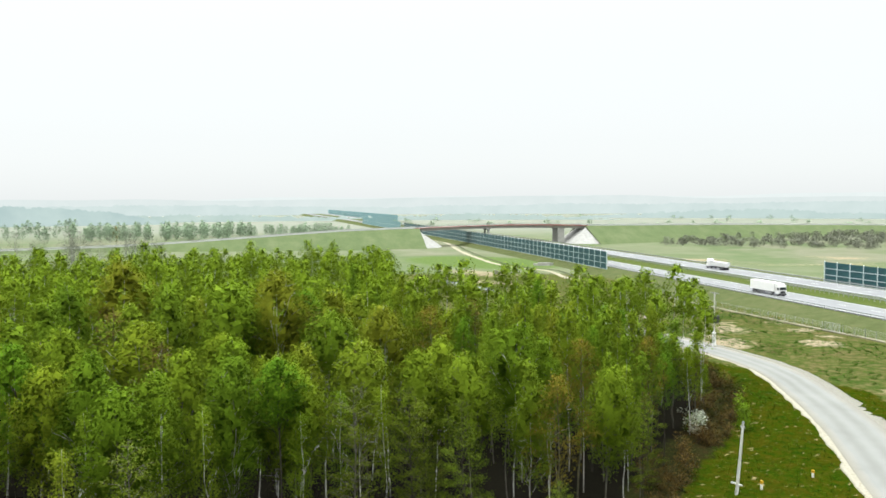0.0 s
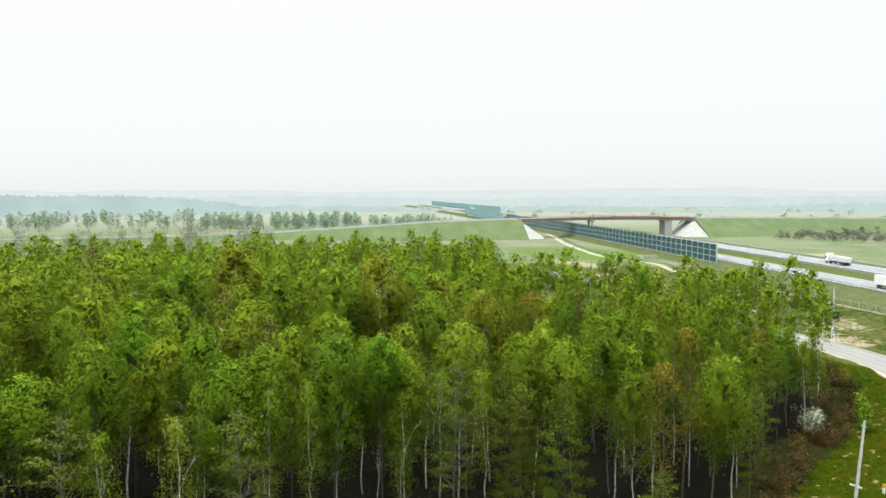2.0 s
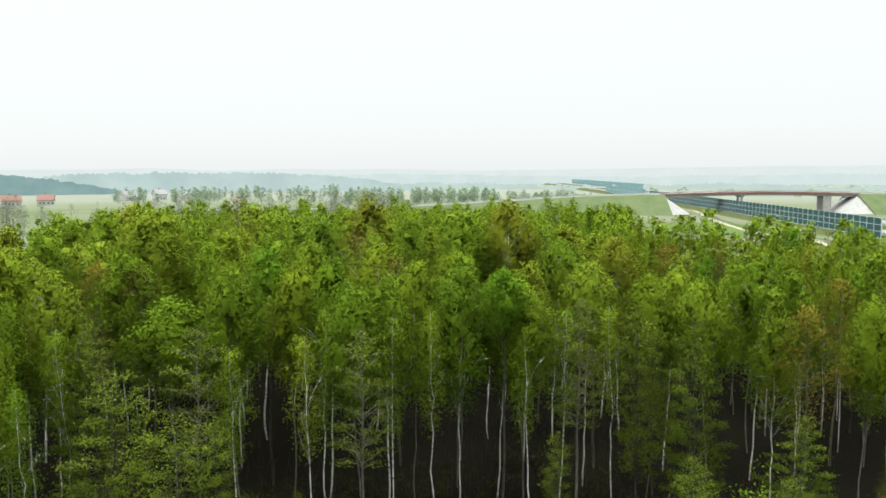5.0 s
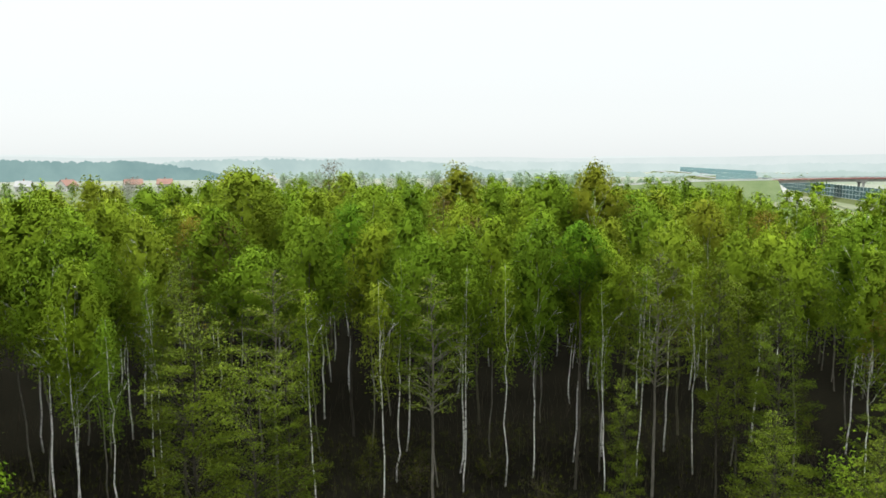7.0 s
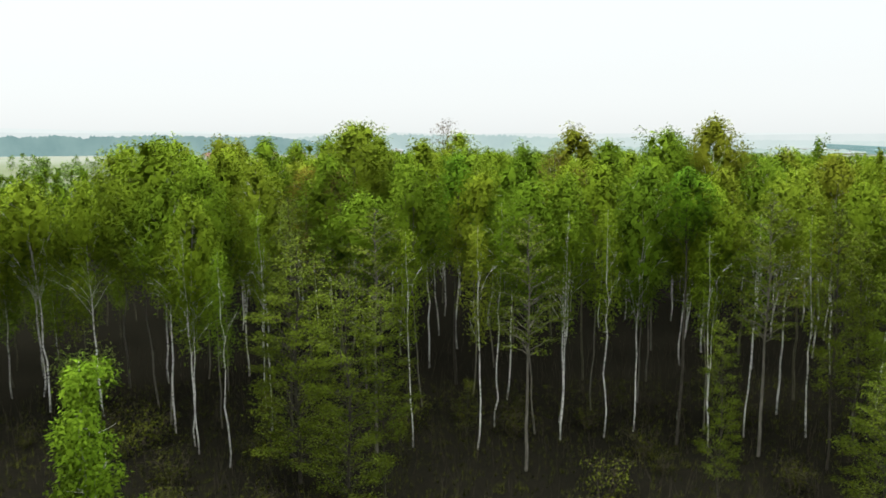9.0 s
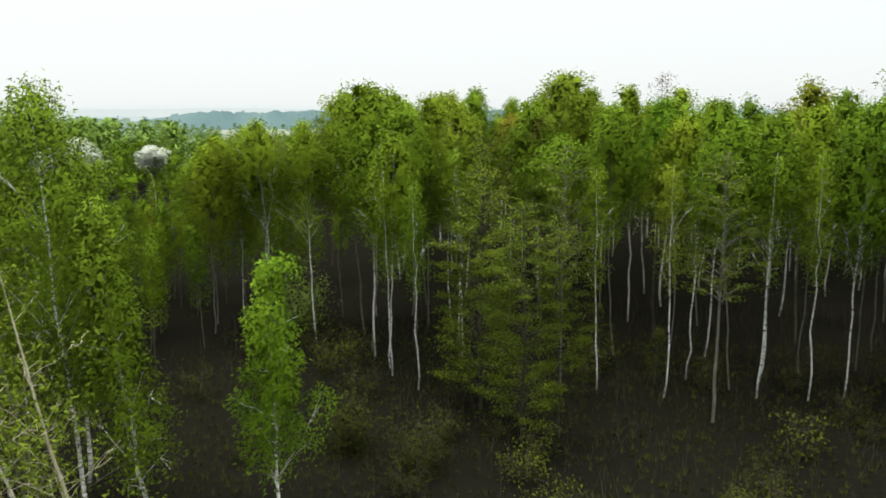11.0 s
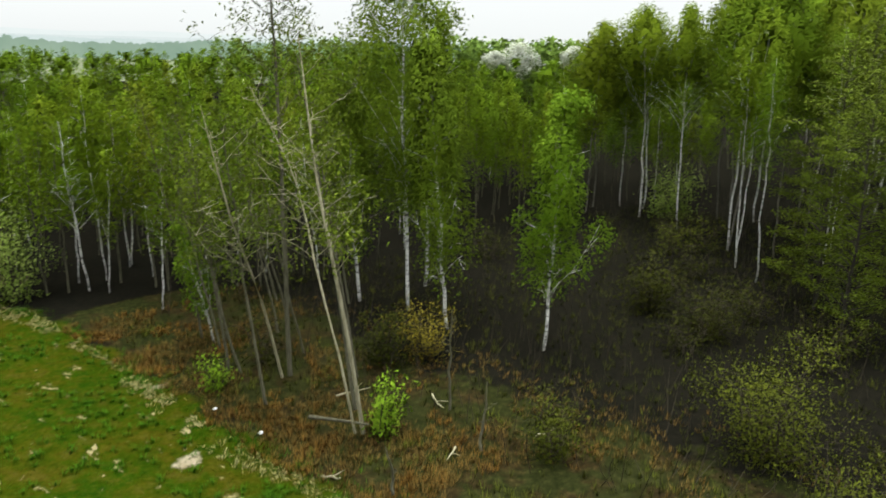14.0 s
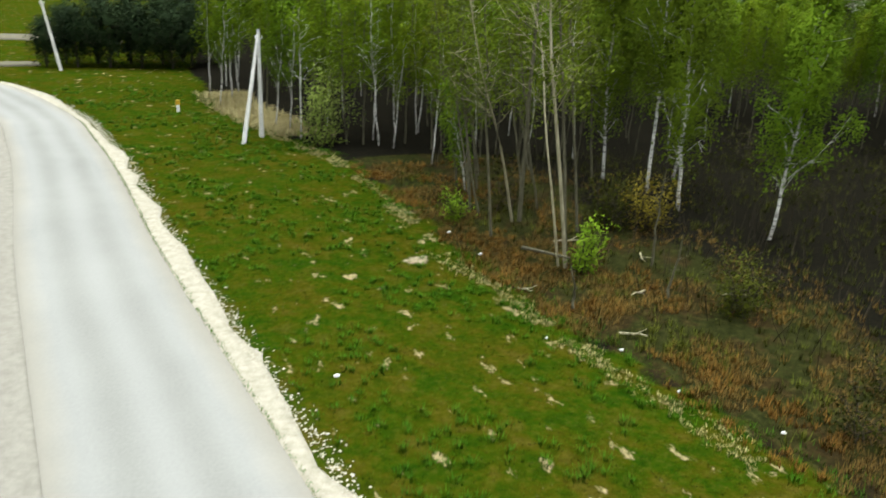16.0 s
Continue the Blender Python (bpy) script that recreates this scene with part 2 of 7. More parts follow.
def verge_color(n, l, p):
    """Mown verge: fresh and dark greens, dry moss, olive thatch, and bare sandy scuffs drawn out along the lane."""
    mid = noise_node(n, l, 0.9, 5, 0.68, p)
    wide_patch = noise_node(n, l, 0.22, 5, 0.7, p)
    fine = noise_node(n, l, 4.5, 5, 0.7, p)
    c = ramp(n, l, wide_patch, [(0.38, (0.00816, 0.02992, 0.00102)), (0.46, (0.01632, 0.03672, 0.00102)), (0.53, (0.03196, 0.034, 0.00136)), (0.61, (0.04216, 0.03128, 0.00272))])
    c = mixc(n, l, 0.6, c, ramp(n, l, mid, [(0.38, (0.00612, 0.02448, 0.00102)), (0.47, (0.01768, 0.03536, 0.00102)), (0.55, (0.0374, 0.03536, 0.00204)), (0.66, (0.05984, 0.0476, 0.00816))]))
    c = mixc(n, l, 0.35, c, ramp(n, l, fine, [(0.36, (0.0034, 0.01224, 0.00068)), (0.52, (0.01904, 0.02992, 0.00136)), (0.66, (0.0578, 0.0544, 0.00816))]))
    drawn = n.new("ShaderNodeMapping")
    drawn.inputs["Rotation"].default_value = (0, 0, 0.0)
    drawn.inputs["Scale"].default_value = (1.0, 0.55, 1.0)
    l.new(p, drawn.inputs["Vector"])
    scuff = noise_node(n, l, 1.25, 5, 0.66, drawn.outputs[0])
    return mixc(n, l, ramp(n, l, scuff, [(0.615, (0, 0, 0)), (0.680, (1, 1, 1))]), c, (0.21, 0.175, 0.085))


def blade_material(name, tint):
    """Blades that take the verge's own colour where they grow, lighter or darker one by one."""
    m, n, l, b = shader(name, 0.8, 0.0, 0.02)
    geo = n.new("ShaderNodeNewGeometry")
    c = mixc(n, l, 0.3, verge_color(n, l, geo.outputs["Position"]), tint)
    c = mixc(n, l, 1.0, c, ramp(n, l, geo.outputs["Random Per Island"], [(0.0, (0.8, 0.8, 0.8)), (1.0, (1.0, 1.0, 1.0))]), "MULTIPLY")
    l.new(c, b.inputs["Base Color"])
    return m


grass_leaf = blade_material("grass_blade", (0.030, 0.070, 0.0015))
lush_leaf = blade_material("lush_blade", (0.045, 0.110, 0.002))
weed_leaf = leaf_material("weed_blade", (0.012, 0.045, 0.002), (0.024, 0.072, 0.003), (0.045, 0.100, 0.005), 0.15)
rust_blade = leaf_material("rust_blade", (0.048, 0.0224, 0.003872), (0.102, 0.04816, 0.008712), (0.18, 0.09856, 0.0213), 0.15)


def ground_material():
    """Forest litter, mown verge, rough meadow and far fields on one sheet; sand shows through in patches."""
    m, n, l, b = shader("ground", 1.0, 0.0, 0.0)
    p = place(n)
    fine = noise_node(n, l, 3.2, 6, 0.7, p)
    mid = noise_node(n, l, 0.55, 5, 0.65, p)
    big = noise_node(n, l, 0.09, 4, 0.6, p)
    vast = noise_node(n, l, 0.006, 5, 0.6, p)
    # litter under the trees, near black: the wood's shade is in its colour
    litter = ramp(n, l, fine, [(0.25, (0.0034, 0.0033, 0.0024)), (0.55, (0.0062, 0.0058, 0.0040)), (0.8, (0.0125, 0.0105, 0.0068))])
    verge = mixc(n, l, 1.0, verge_color(n, l, p), (0.86, 0.86, 0.9), "MULTIPLY")
    # rough meadow
    mead = ramp(n, l, big, [(0.36, (0.026, 0.052, 0.008)), (0.5, (0.052, 0.062, 0.016)), (0.62, (0.085, 0.070, 0.030))])
    mead = mixc(n, l, 0.62, mead, ramp(n, l, mid, [(0.41, (0.012, 0.036, 0.004)), (0.48, (0.036, 0.056, 0.010)), (0.54, (0.060, 0.056, 0.018)), (0.61, (0.120, 0.092, 0.044))]))
    mead = mixc(n, l, 0.3, mead, ramp(n, l, fine, [(0.35, (0.012, 0.028, 0.004)), (0.65, (0.10, 0.095, 0.04))]))
    def attr(name):
        a = n.new("ShaderNodeAttribute")
        a.attribute_name = name
        return a.outputs["Fac"]

    # far fields; with distance a mask blends in paler tones for haze
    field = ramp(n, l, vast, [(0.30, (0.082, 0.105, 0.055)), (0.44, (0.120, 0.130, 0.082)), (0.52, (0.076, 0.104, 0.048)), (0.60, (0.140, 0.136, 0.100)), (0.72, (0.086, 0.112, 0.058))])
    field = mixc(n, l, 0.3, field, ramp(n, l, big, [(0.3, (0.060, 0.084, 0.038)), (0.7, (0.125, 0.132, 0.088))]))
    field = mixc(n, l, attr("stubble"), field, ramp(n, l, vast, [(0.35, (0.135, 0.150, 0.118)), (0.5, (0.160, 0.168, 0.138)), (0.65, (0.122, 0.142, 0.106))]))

    def edge(a, wobble):
        k = calc(n, l, "ADD", a, calc(n, l, "MULTIPLY", calc(n, l, "SUBTRACT", mid, 0.5), wobble))
        return ramp(n, l, k, [(0.42, (0, 0, 0)), (0.58, (1, 1, 1))])

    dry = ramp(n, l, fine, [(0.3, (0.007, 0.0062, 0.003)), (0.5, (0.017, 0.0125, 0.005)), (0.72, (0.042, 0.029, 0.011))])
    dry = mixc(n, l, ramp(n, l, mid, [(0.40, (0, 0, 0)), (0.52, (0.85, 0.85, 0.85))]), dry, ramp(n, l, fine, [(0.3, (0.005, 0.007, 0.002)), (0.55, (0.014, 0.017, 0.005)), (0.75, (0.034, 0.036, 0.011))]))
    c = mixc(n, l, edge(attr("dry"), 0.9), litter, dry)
    c = mixc(n, l, edge(attr("verge"), 0.9), c, verge)
    c = mixc(n, l, edge(attr("meadow"), 0.7), c, mead)
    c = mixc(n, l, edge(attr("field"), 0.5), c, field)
    c = mixc(n, l, edge(attr("fresh"), 0.8), c, ramp(n, l, mid, [(0.3, (0.050, 0.082, 0.024)), (0.7, (0.090, 0.122, 0.042))]))
    sand = ramp(n, l, noise_node(n, l, 1.7, 5, 0.62, p), [(0.3, (0.1458, 0.1174, 0.06885)), (0.7, (0.2511, 0.2187, 0.1539))])
    c = mixc(n, l, edge(attr("sand"), 1.1), c, sand)
    l.new(c, b.inputs["Base Color"])
    bumpy(n, l, b, fine, 0.7, 0.08)
    return m


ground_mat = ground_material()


def soil(name, stops, scale=0.5):
    m, n, l, b = shader(name, 1.0, 0.0, 0.0)
    p = place(n)
    f = noise_node(n, l, scale, 6, 0.68, p)
    c = ramp(n, l, f, stops)
    g = noise_node(n, l, scale * 9, 5, 0.7, p)
    c = mixc(n, l, 0.3, c, ramp(n, l, g, [(0.3, stops[0][1]), (0.7, stops[-1][1])]))
    l.new(c, b.inputs["Base Color"])
    bumpy(n, l, b, g, 0.6, 0.06)
    return m


gravel_mat = soil("gravel_verge", [(0.3, (0.15, 0.14, 0.105)), (0.5, (0.235, 0.222, 0.175)), (0.7, (0.31, 0.297, 0.245))], 2.5)
track_earth = soil("track_earth", [(0.3, (0.070, 0.066, 0.046)), (0.5, (0.098, 0.092, 0.066)), (0.7, (0.125, 0.118, 0.088))], 1.5)
grey_gravel_mat = soil("gravel_verge", [(0.3, (0.125, 0.120, 0.100)), (0.5, (0.165, 0.160, 0.138)), (0.7, (0.205, 0.198, 0.172))], 2.5)
# grass of the far ramps, lightened and greyed to include haze
bank_grass = soil("bank_grass", [(0.3, (0.062, 0.088, 0.038)), (0.5, (0.082, 0.108, 0.050)), (0.7, (0.112, 0.130, 0.070))], 0.12)
motor_bank = soil("motorway_bank", [(0.3, (0.040, 0.056, 0.020)), (0.5, (0.060, 0.074, 0.030)), (0.7, (0.088, 0.088, 0.044))], 0.3)
median_grass = soil("median_grass", [(0.3, (0.03348, 0.05643, 0.01296)), (0.5, (0.05357, 0.07425, 0.01944)), (0.7, (0.08035, 0.08316, 0.0324))], 0.3)
ditch_mat = soil("ditch_soil", [(0.3, (0.0648, 0.0702, 0.0378)), (0.5, (0.1404, 0.1296, 0.0864)), (0.7, (0.216, 0.1998, 0.1512))], 0.4)


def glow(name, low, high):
    """Far distance lost in the haze: a sheet that glows in the haze's colour."""
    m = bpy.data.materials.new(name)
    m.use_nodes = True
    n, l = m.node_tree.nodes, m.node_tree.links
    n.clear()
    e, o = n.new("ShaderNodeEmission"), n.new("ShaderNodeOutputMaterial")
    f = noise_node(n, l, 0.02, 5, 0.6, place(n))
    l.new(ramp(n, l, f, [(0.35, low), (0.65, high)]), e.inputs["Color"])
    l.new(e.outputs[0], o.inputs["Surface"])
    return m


def water_material():
    m, n, l, b = shader("ditch_water", 0.06, 0.0, 0.5)
    b.inputs["Base Color"].default_value = (0.10, 0.105, 0.09, 1)
    bumpy(n, l, b, noise_node(n, l, 2.0, 3, 0.5, place(n)), 0.08, 0.02)
    return m


water_mat = water_material()
ditch_dark = soil("dark_ditch_soil", [(0.3, (0.03, 0.035, 0.02)), (0.5, (0.05, 0.06, 0.03)), (0.7, (0.09, 0.10, 0.06))], 0.6)
sand_mat = soil("bare_sand", [(0.3, (0.164, 0.1476, 0.1025)), (0.5, (0.246, 0.2255, 0.164)), (0.7, (0.3116, 0.2952, 0.2296))], 0.25)

# ---------------------------------------------------------------- mesh helpers
rng = np.random.default_rng(11)


def mesh_of(name, verts, faces, mats, smooth=False, uvs=None, normals=None):
    """One mesh from an array of corners and a list of arrays of faces (threes or fours), one array for each material."""
    me = bpy.data.meshes.new(name)
    groups = faces if isinstance(faces, list) else [faces]
    groups = [np.asarray(g, np.int32) for g in groups]
    loops = np.concatenate([g.ravel() for g in groups])
    sizes = np.concatenate([np.full(len(g), g.shape[1], np.int32) for g in groups])
    starts = np.r_[0, np.cumsum(sizes)[:-1]].astype(np.int32)
    me.vertices.add(len(verts))
    me.vertices.foreach_set("co", np.asarray(verts, np.float32).ravel())
    me.loops.add(len(loops))
    me.loops.foreach_set("vertex_index", loops.astype(np.int32))
    me.polygons.add(len(sizes))
    me.polygons.foreach_set("loop_start", starts)
    me.polygons.foreach_set("loop_total", sizes)
    me.polygons.foreach_set("use_smooth", np.full(len(sizes), smooth or normals is not None))
    for mt in mats if isinstance(mats, (list, tuple)) else [mats]:
        me.materials.append(mt)
    if len(groups) > 1:
        which = np.concatenate([np.full(len(g), k if k < len(me.materials) else 0, np.int32) for k, g in enumerate(groups)])
        me.polygons.foreach_set("material_index", which)
    if uvs is not None:
        lay = me.uv_layers.new(name="uv")
        lay.data.foreach_set("uv", np.asarray(uvs, np.float32)[loops].ravel())
    me.update(calc_edges=True)
    if normals is not None:
        me.attributes.new("custom_normal", "FLOAT_VECTOR", "POINT").data.foreach_set("vector", np.asarray(normals, np.float32).ravel())
    return me


def holder(name, m=Matrix.Identity(4)):
    ob = new(name)
    ob.matrix_world = m
    return ob


def part(name, data, material, parent, label="", m=None):
    """Links a bmesh or a mesh as one mesh object under a thing or a part."""
    if isinstance(data, bmesh.types.BMesh):
        me = bpy.data.meshes.new(name)
        data.to_mesh(me)
        data.free()
        me.materials.append(material)
    else:
        me = data
    ob = new(name, me)
    if parent is not None:
        ob.parent = parent
    if m is not None:
        ob.matrix_basis = m
    if label:
        tagged(ob, label)
    return ob


def box(bm, x0, y0, z0, x1, y1, z1, bevel=0.0):
    r = bmesh.ops.create_cube(bm, size=1.0)
    m = Matrix.Translation(((x0 + x1) / 2, (y0 + y1) / 2, (z0 + z1) / 2)) @ Matrix.Diagonal((x1 - x0, y1 - y0, z1 - z0, 1))
    bmesh.ops.transform(bm, matrix=m, verts=r["verts"])
    if bevel:
        edges = list({e for v in r["verts"] for e in v.link_edges})
        bmesh.ops.bevel(bm, geom=edges, offset=bevel, segments=2, affect="EDGES", profile=0.5)
    return bm


def boxes(*many, bevel=0.0):
    bm = bmesh.new()
    for b in many:
        box(bm, *b, bevel=bevel)
    return bm


def rod(bm, a, b, r0, r1=None, sides=10):
    a, b = Vector(a), Vector(b)
    d = b - a
    m = Matrix.Translation((a + b) / 2) @ d.to_track_quat("Z", "Y").to_matrix().to_4x4()
    bmesh.ops.create_cone(bm, cap_ends=True, segments=sides, radius1=r0, radius2=r0 if r1 is None else r1, depth=d.length, matrix=m)
    return bm


def tube(points, radii, sides=6):
    """A tapered tube along a bent line."""
    p, r = np.asarray(points, float), np.asarray(radii, float)
    d = np.gradient(p, axis=0)
    d /= np.linalg.norm(d, axis=1)[:, None] + 1e-9
    ref = np.where(np.abs(d[:, 2:3]) > 0.9, [[1.0, 0, 0]], [[0, 0, 1.0]])
    u = np.cross(d, ref)
    u /= np.linalg.norm(u, axis=1)[:, None] + 1e-9
    v = np.cross(d, u)
    a = np.linspace(0, 2 * np.pi, sides, endpoint=False)
    ring = p[:, None] + r[:, None, None] * (np.cos(a)[None, :, None] * u[:, None] + np.sin(a)[None, :, None] * v[:, None])
    k = len(p)
    i = np.arange(k - 1)[:, None] * sides
    j = np.arange(sides)[None]
    j2 = (j + 1) % sides
    f = np.stack([i + j, i + j2, i + sides + j2, i + sides + j], -1).reshape(-1, 4)
    return ring.reshape(-1, 3), f


def joined(pieces):
    vs, fs, at = [], [], 0
    for v, f in pieces:
        vs.append(v)
        fs.append(f + at)
        at += len(v)
    return np.concatenate(vs), np.concatenate(fs)


def bent(a, b, k, r, sway):
    """A wandering line from a to b in k steps."""
    t = np.linspace(0, 1, k)[:, None]
    w = np.cumsum(r.normal(size=(k, 3)), 0) * sway
    w -= w[:1] + (w[-1:] - w[:1]) * t
    return np.asarray(a) * (1 - t) + np.asarray(b) * t + w


# ---------------------------------------------------------------- trees


def sprays(at, axis, length, width, r, out=None):
    """Long leaf sprays: one pointed blade each; shaded as part of the crown's rounded surface where out is given."""
    k = len(at)
    axis = axis / (np.linalg.norm(axis, axis=1)[:, None] + 1e-9)
    up = r.normal(size=(k, 3)) * 0.75 + (0, 0, 0.8)
    side = np.cross(axis, up)
    side /= np.linalg.norm(side, axis=1)[:, None] + 1e-9
    ln = length * r.uniform(0.55, 1.4, (k, 1))
    w = width * r.uniform(0.6, 1.4, (k, 1))
    q = np.stack([at - side * w * 0.5 - axis * ln * 0.3, at + side * w * 0.5 - axis * ln * 0.15, at + axis * ln * 0.7], 1)
    f = np.arange(3 * k).reshape(-1, 3)
    if out is None:
        return q.reshape(-1, 3), f
    face = np.cross(q[:, 1] - q[:, 0], q[:, 2] - q[:, 0])
    flip = (face * out).sum(1) < 0
    f[flip] = f[flip][:, ::-1]
    face[flip] *= -1
    face /= np.linalg.norm(face, axis=1)[:, None] + 1e-9
    nrm = out + face * 0.15
    nrm /= np.linalg.norm(nrm, axis=1)[:, None] + 1e-9
    return q.reshape(-1, 3), f, np.repeat(nrm, 3, 0)


def spray_tree(seed, h, crown_from, radius, branches, count, length, width, profile="dome", rise=0.9, hang=0.5, lean=(0, 0), girth=0.09, limbs=18, clump=0.3, sides=7, gaps=0.22):
    """A trunk with level limbs in tiers, and fine leaf sprays laid flat along their outer halves."""
    r = np.random.default_rng(seed)
    top = np.array([lean[0], lean[1], h * 0.985])
    line = bent((0, 0, -0.15), top, 12, r, 0.0045 * h)
    zz = np.linspace(0, 1, 12)
    wood = [tube(line, girth * (1 - zz) ** 0.9 + 0.010, sides)]
    a1, a2, a3 = r.uniform(0, 6.28, 3)

    def wide(s):
        if profile == "dome":
            w = 0.55 + 1.8 * s if s < 0.25 else (1 - ((s - 0.25) / 0.75) ** 2.0) ** 0.6
        else:
            w = min(1.0, 0.6 + 2.0 * s) * (1 - s**2.4) ** 0.62
        return radius * min(1.0, w)

    paths, weight = [], []
    for k in range(branches):
        s = (k + r.uniform(0.0, 1.0)) / branches
        ang = k * 2.4 + r.uniform(-0.45, 0.45)
        z = h * (crown_from + (0.995 - crown_from) * s)
        uneven = 1 + gaps * (math.sin(2 * ang + a1 + 5 * s) + 0.7 * math.sin(3 * ang + a2 - 7 * s) + 0.5 * math.sin(5 * ang + a3 + 11 * s)) * 0.6
        reach = max(0.12, wide(s) * r.uniform(0.7, 1.05) * uneven)
        z0 = max(h * crown_from * 0.82, z - reach * rise * r.uniform(0.8, 1.3))
        z0 = min(z0, h * 0.97)
        a = np.array([np.interp(z0, line[:, 2], line[:, q]) for q in range(2)] + [z0])
        c = np.array([np.interp(z, line[:, 2], line[:, q]) for q in range(2)])
        tip = np.array([c[0] + math.cos(ang) * reach, c[1] + math.sin(ang) * reach, z])
        way_ = bent(a, tip, 6, r, 0.05 * reach)
        t = np.linspace(0, 1, 6)
        way_[:, 2] += 0.22 * reach * np.sin(np.pi * t) * rise
        paths.append(way_)
        weight.append(0.25 + reach**1.25)
        if k % max(1, branches // limbs) == 0:
            wood.append(tube(way_, np.linspace(girth * 0.36 * (1 - s * 0.6) + 0.006, 0.010, 6), 4))
            for _ in range(2):
                q = way_[int(r.integers(2, 5))]
                e = q + r.normal(size=3) * (0.35, 0.35, 0.2) * (0.5 + reach * 0.4) + (0, 0, 0.15)
                wood.append(tube(bent(q, e, 3, r, 0.03), np.linspace(0.018, 0.007, 3), 3))
    paths, weight = np.array(paths), np.array(weight)
    who = r.choice(branches, count, p=weight / weight.sum())
    u = 0.28 + 0.76 * np.sqrt(r.uniform(0, 1, count))
    f = np.minimum(u, 0.999) * 5
    i = f.astype(int)
    f = (f - i)[:, None]
    at = paths[who, i] * (1 - f) + paths[who, i + 1] * f
    run = paths[who, 5] - paths[who, 2]
    run /= np.linalg.norm(run, axis=1)[:, None] + 1e-9
    at = at + run * np.maximum(0, u - 1)[:, None] * 3 + r.normal(size=(count, 3)) * clump * (0.45 + 0.55 * u)[:, None] * (1, 1, 0.38)
    fall = np.abs(r.normal(size=count)) * hang * u
    at[:, 2] -= fall * 0.55
    axis = run * (0.8, 0.8, 0.35) + r.normal(size=(count, 3)) * 0.55
    axis[:, 2] -= hang * r.uniform(0.1, 1.3, count)
    def stem(z):
        return np.stack([np.interp(z, line[:, 2], line[:, 0]), np.interp(z, line[:, 2], line[:, 1]), z], -1)

    low_z, deep = h * crown_from, h * (0.995 - crown_from)
    # the rounded surface that the crown turns to the light: its dome and the lump at each limb's end
    mid_z, half = low_z + 0.52 * deep, deep * 0.55

    def facing(p):
        c = stem(p[:, 2])
        c[:, 2] = mid_z
        q = (p - c) / (radius, radius, half)
        q[:, 2] = q[:, 2] * 1.7 + 0.1
        return q / (np.linalg.norm(q, axis=1)[:, None] + 1e-9)

    ends = paths[:, 4] * 0.6 + paths[:, 3] * 0.4
    near_end = np.argmin(((at[:, None] - ends[None]) ** 2).sum(-1), 1)
    lump_n = at - ends[near_end]
    lump_n /= np.linalg.norm(lump_n, axis=1)[:, None] + 1e-9
    return joined(wood), sprays(at, axis, length, width, r, facing(at) + 0.4 * lump_n)


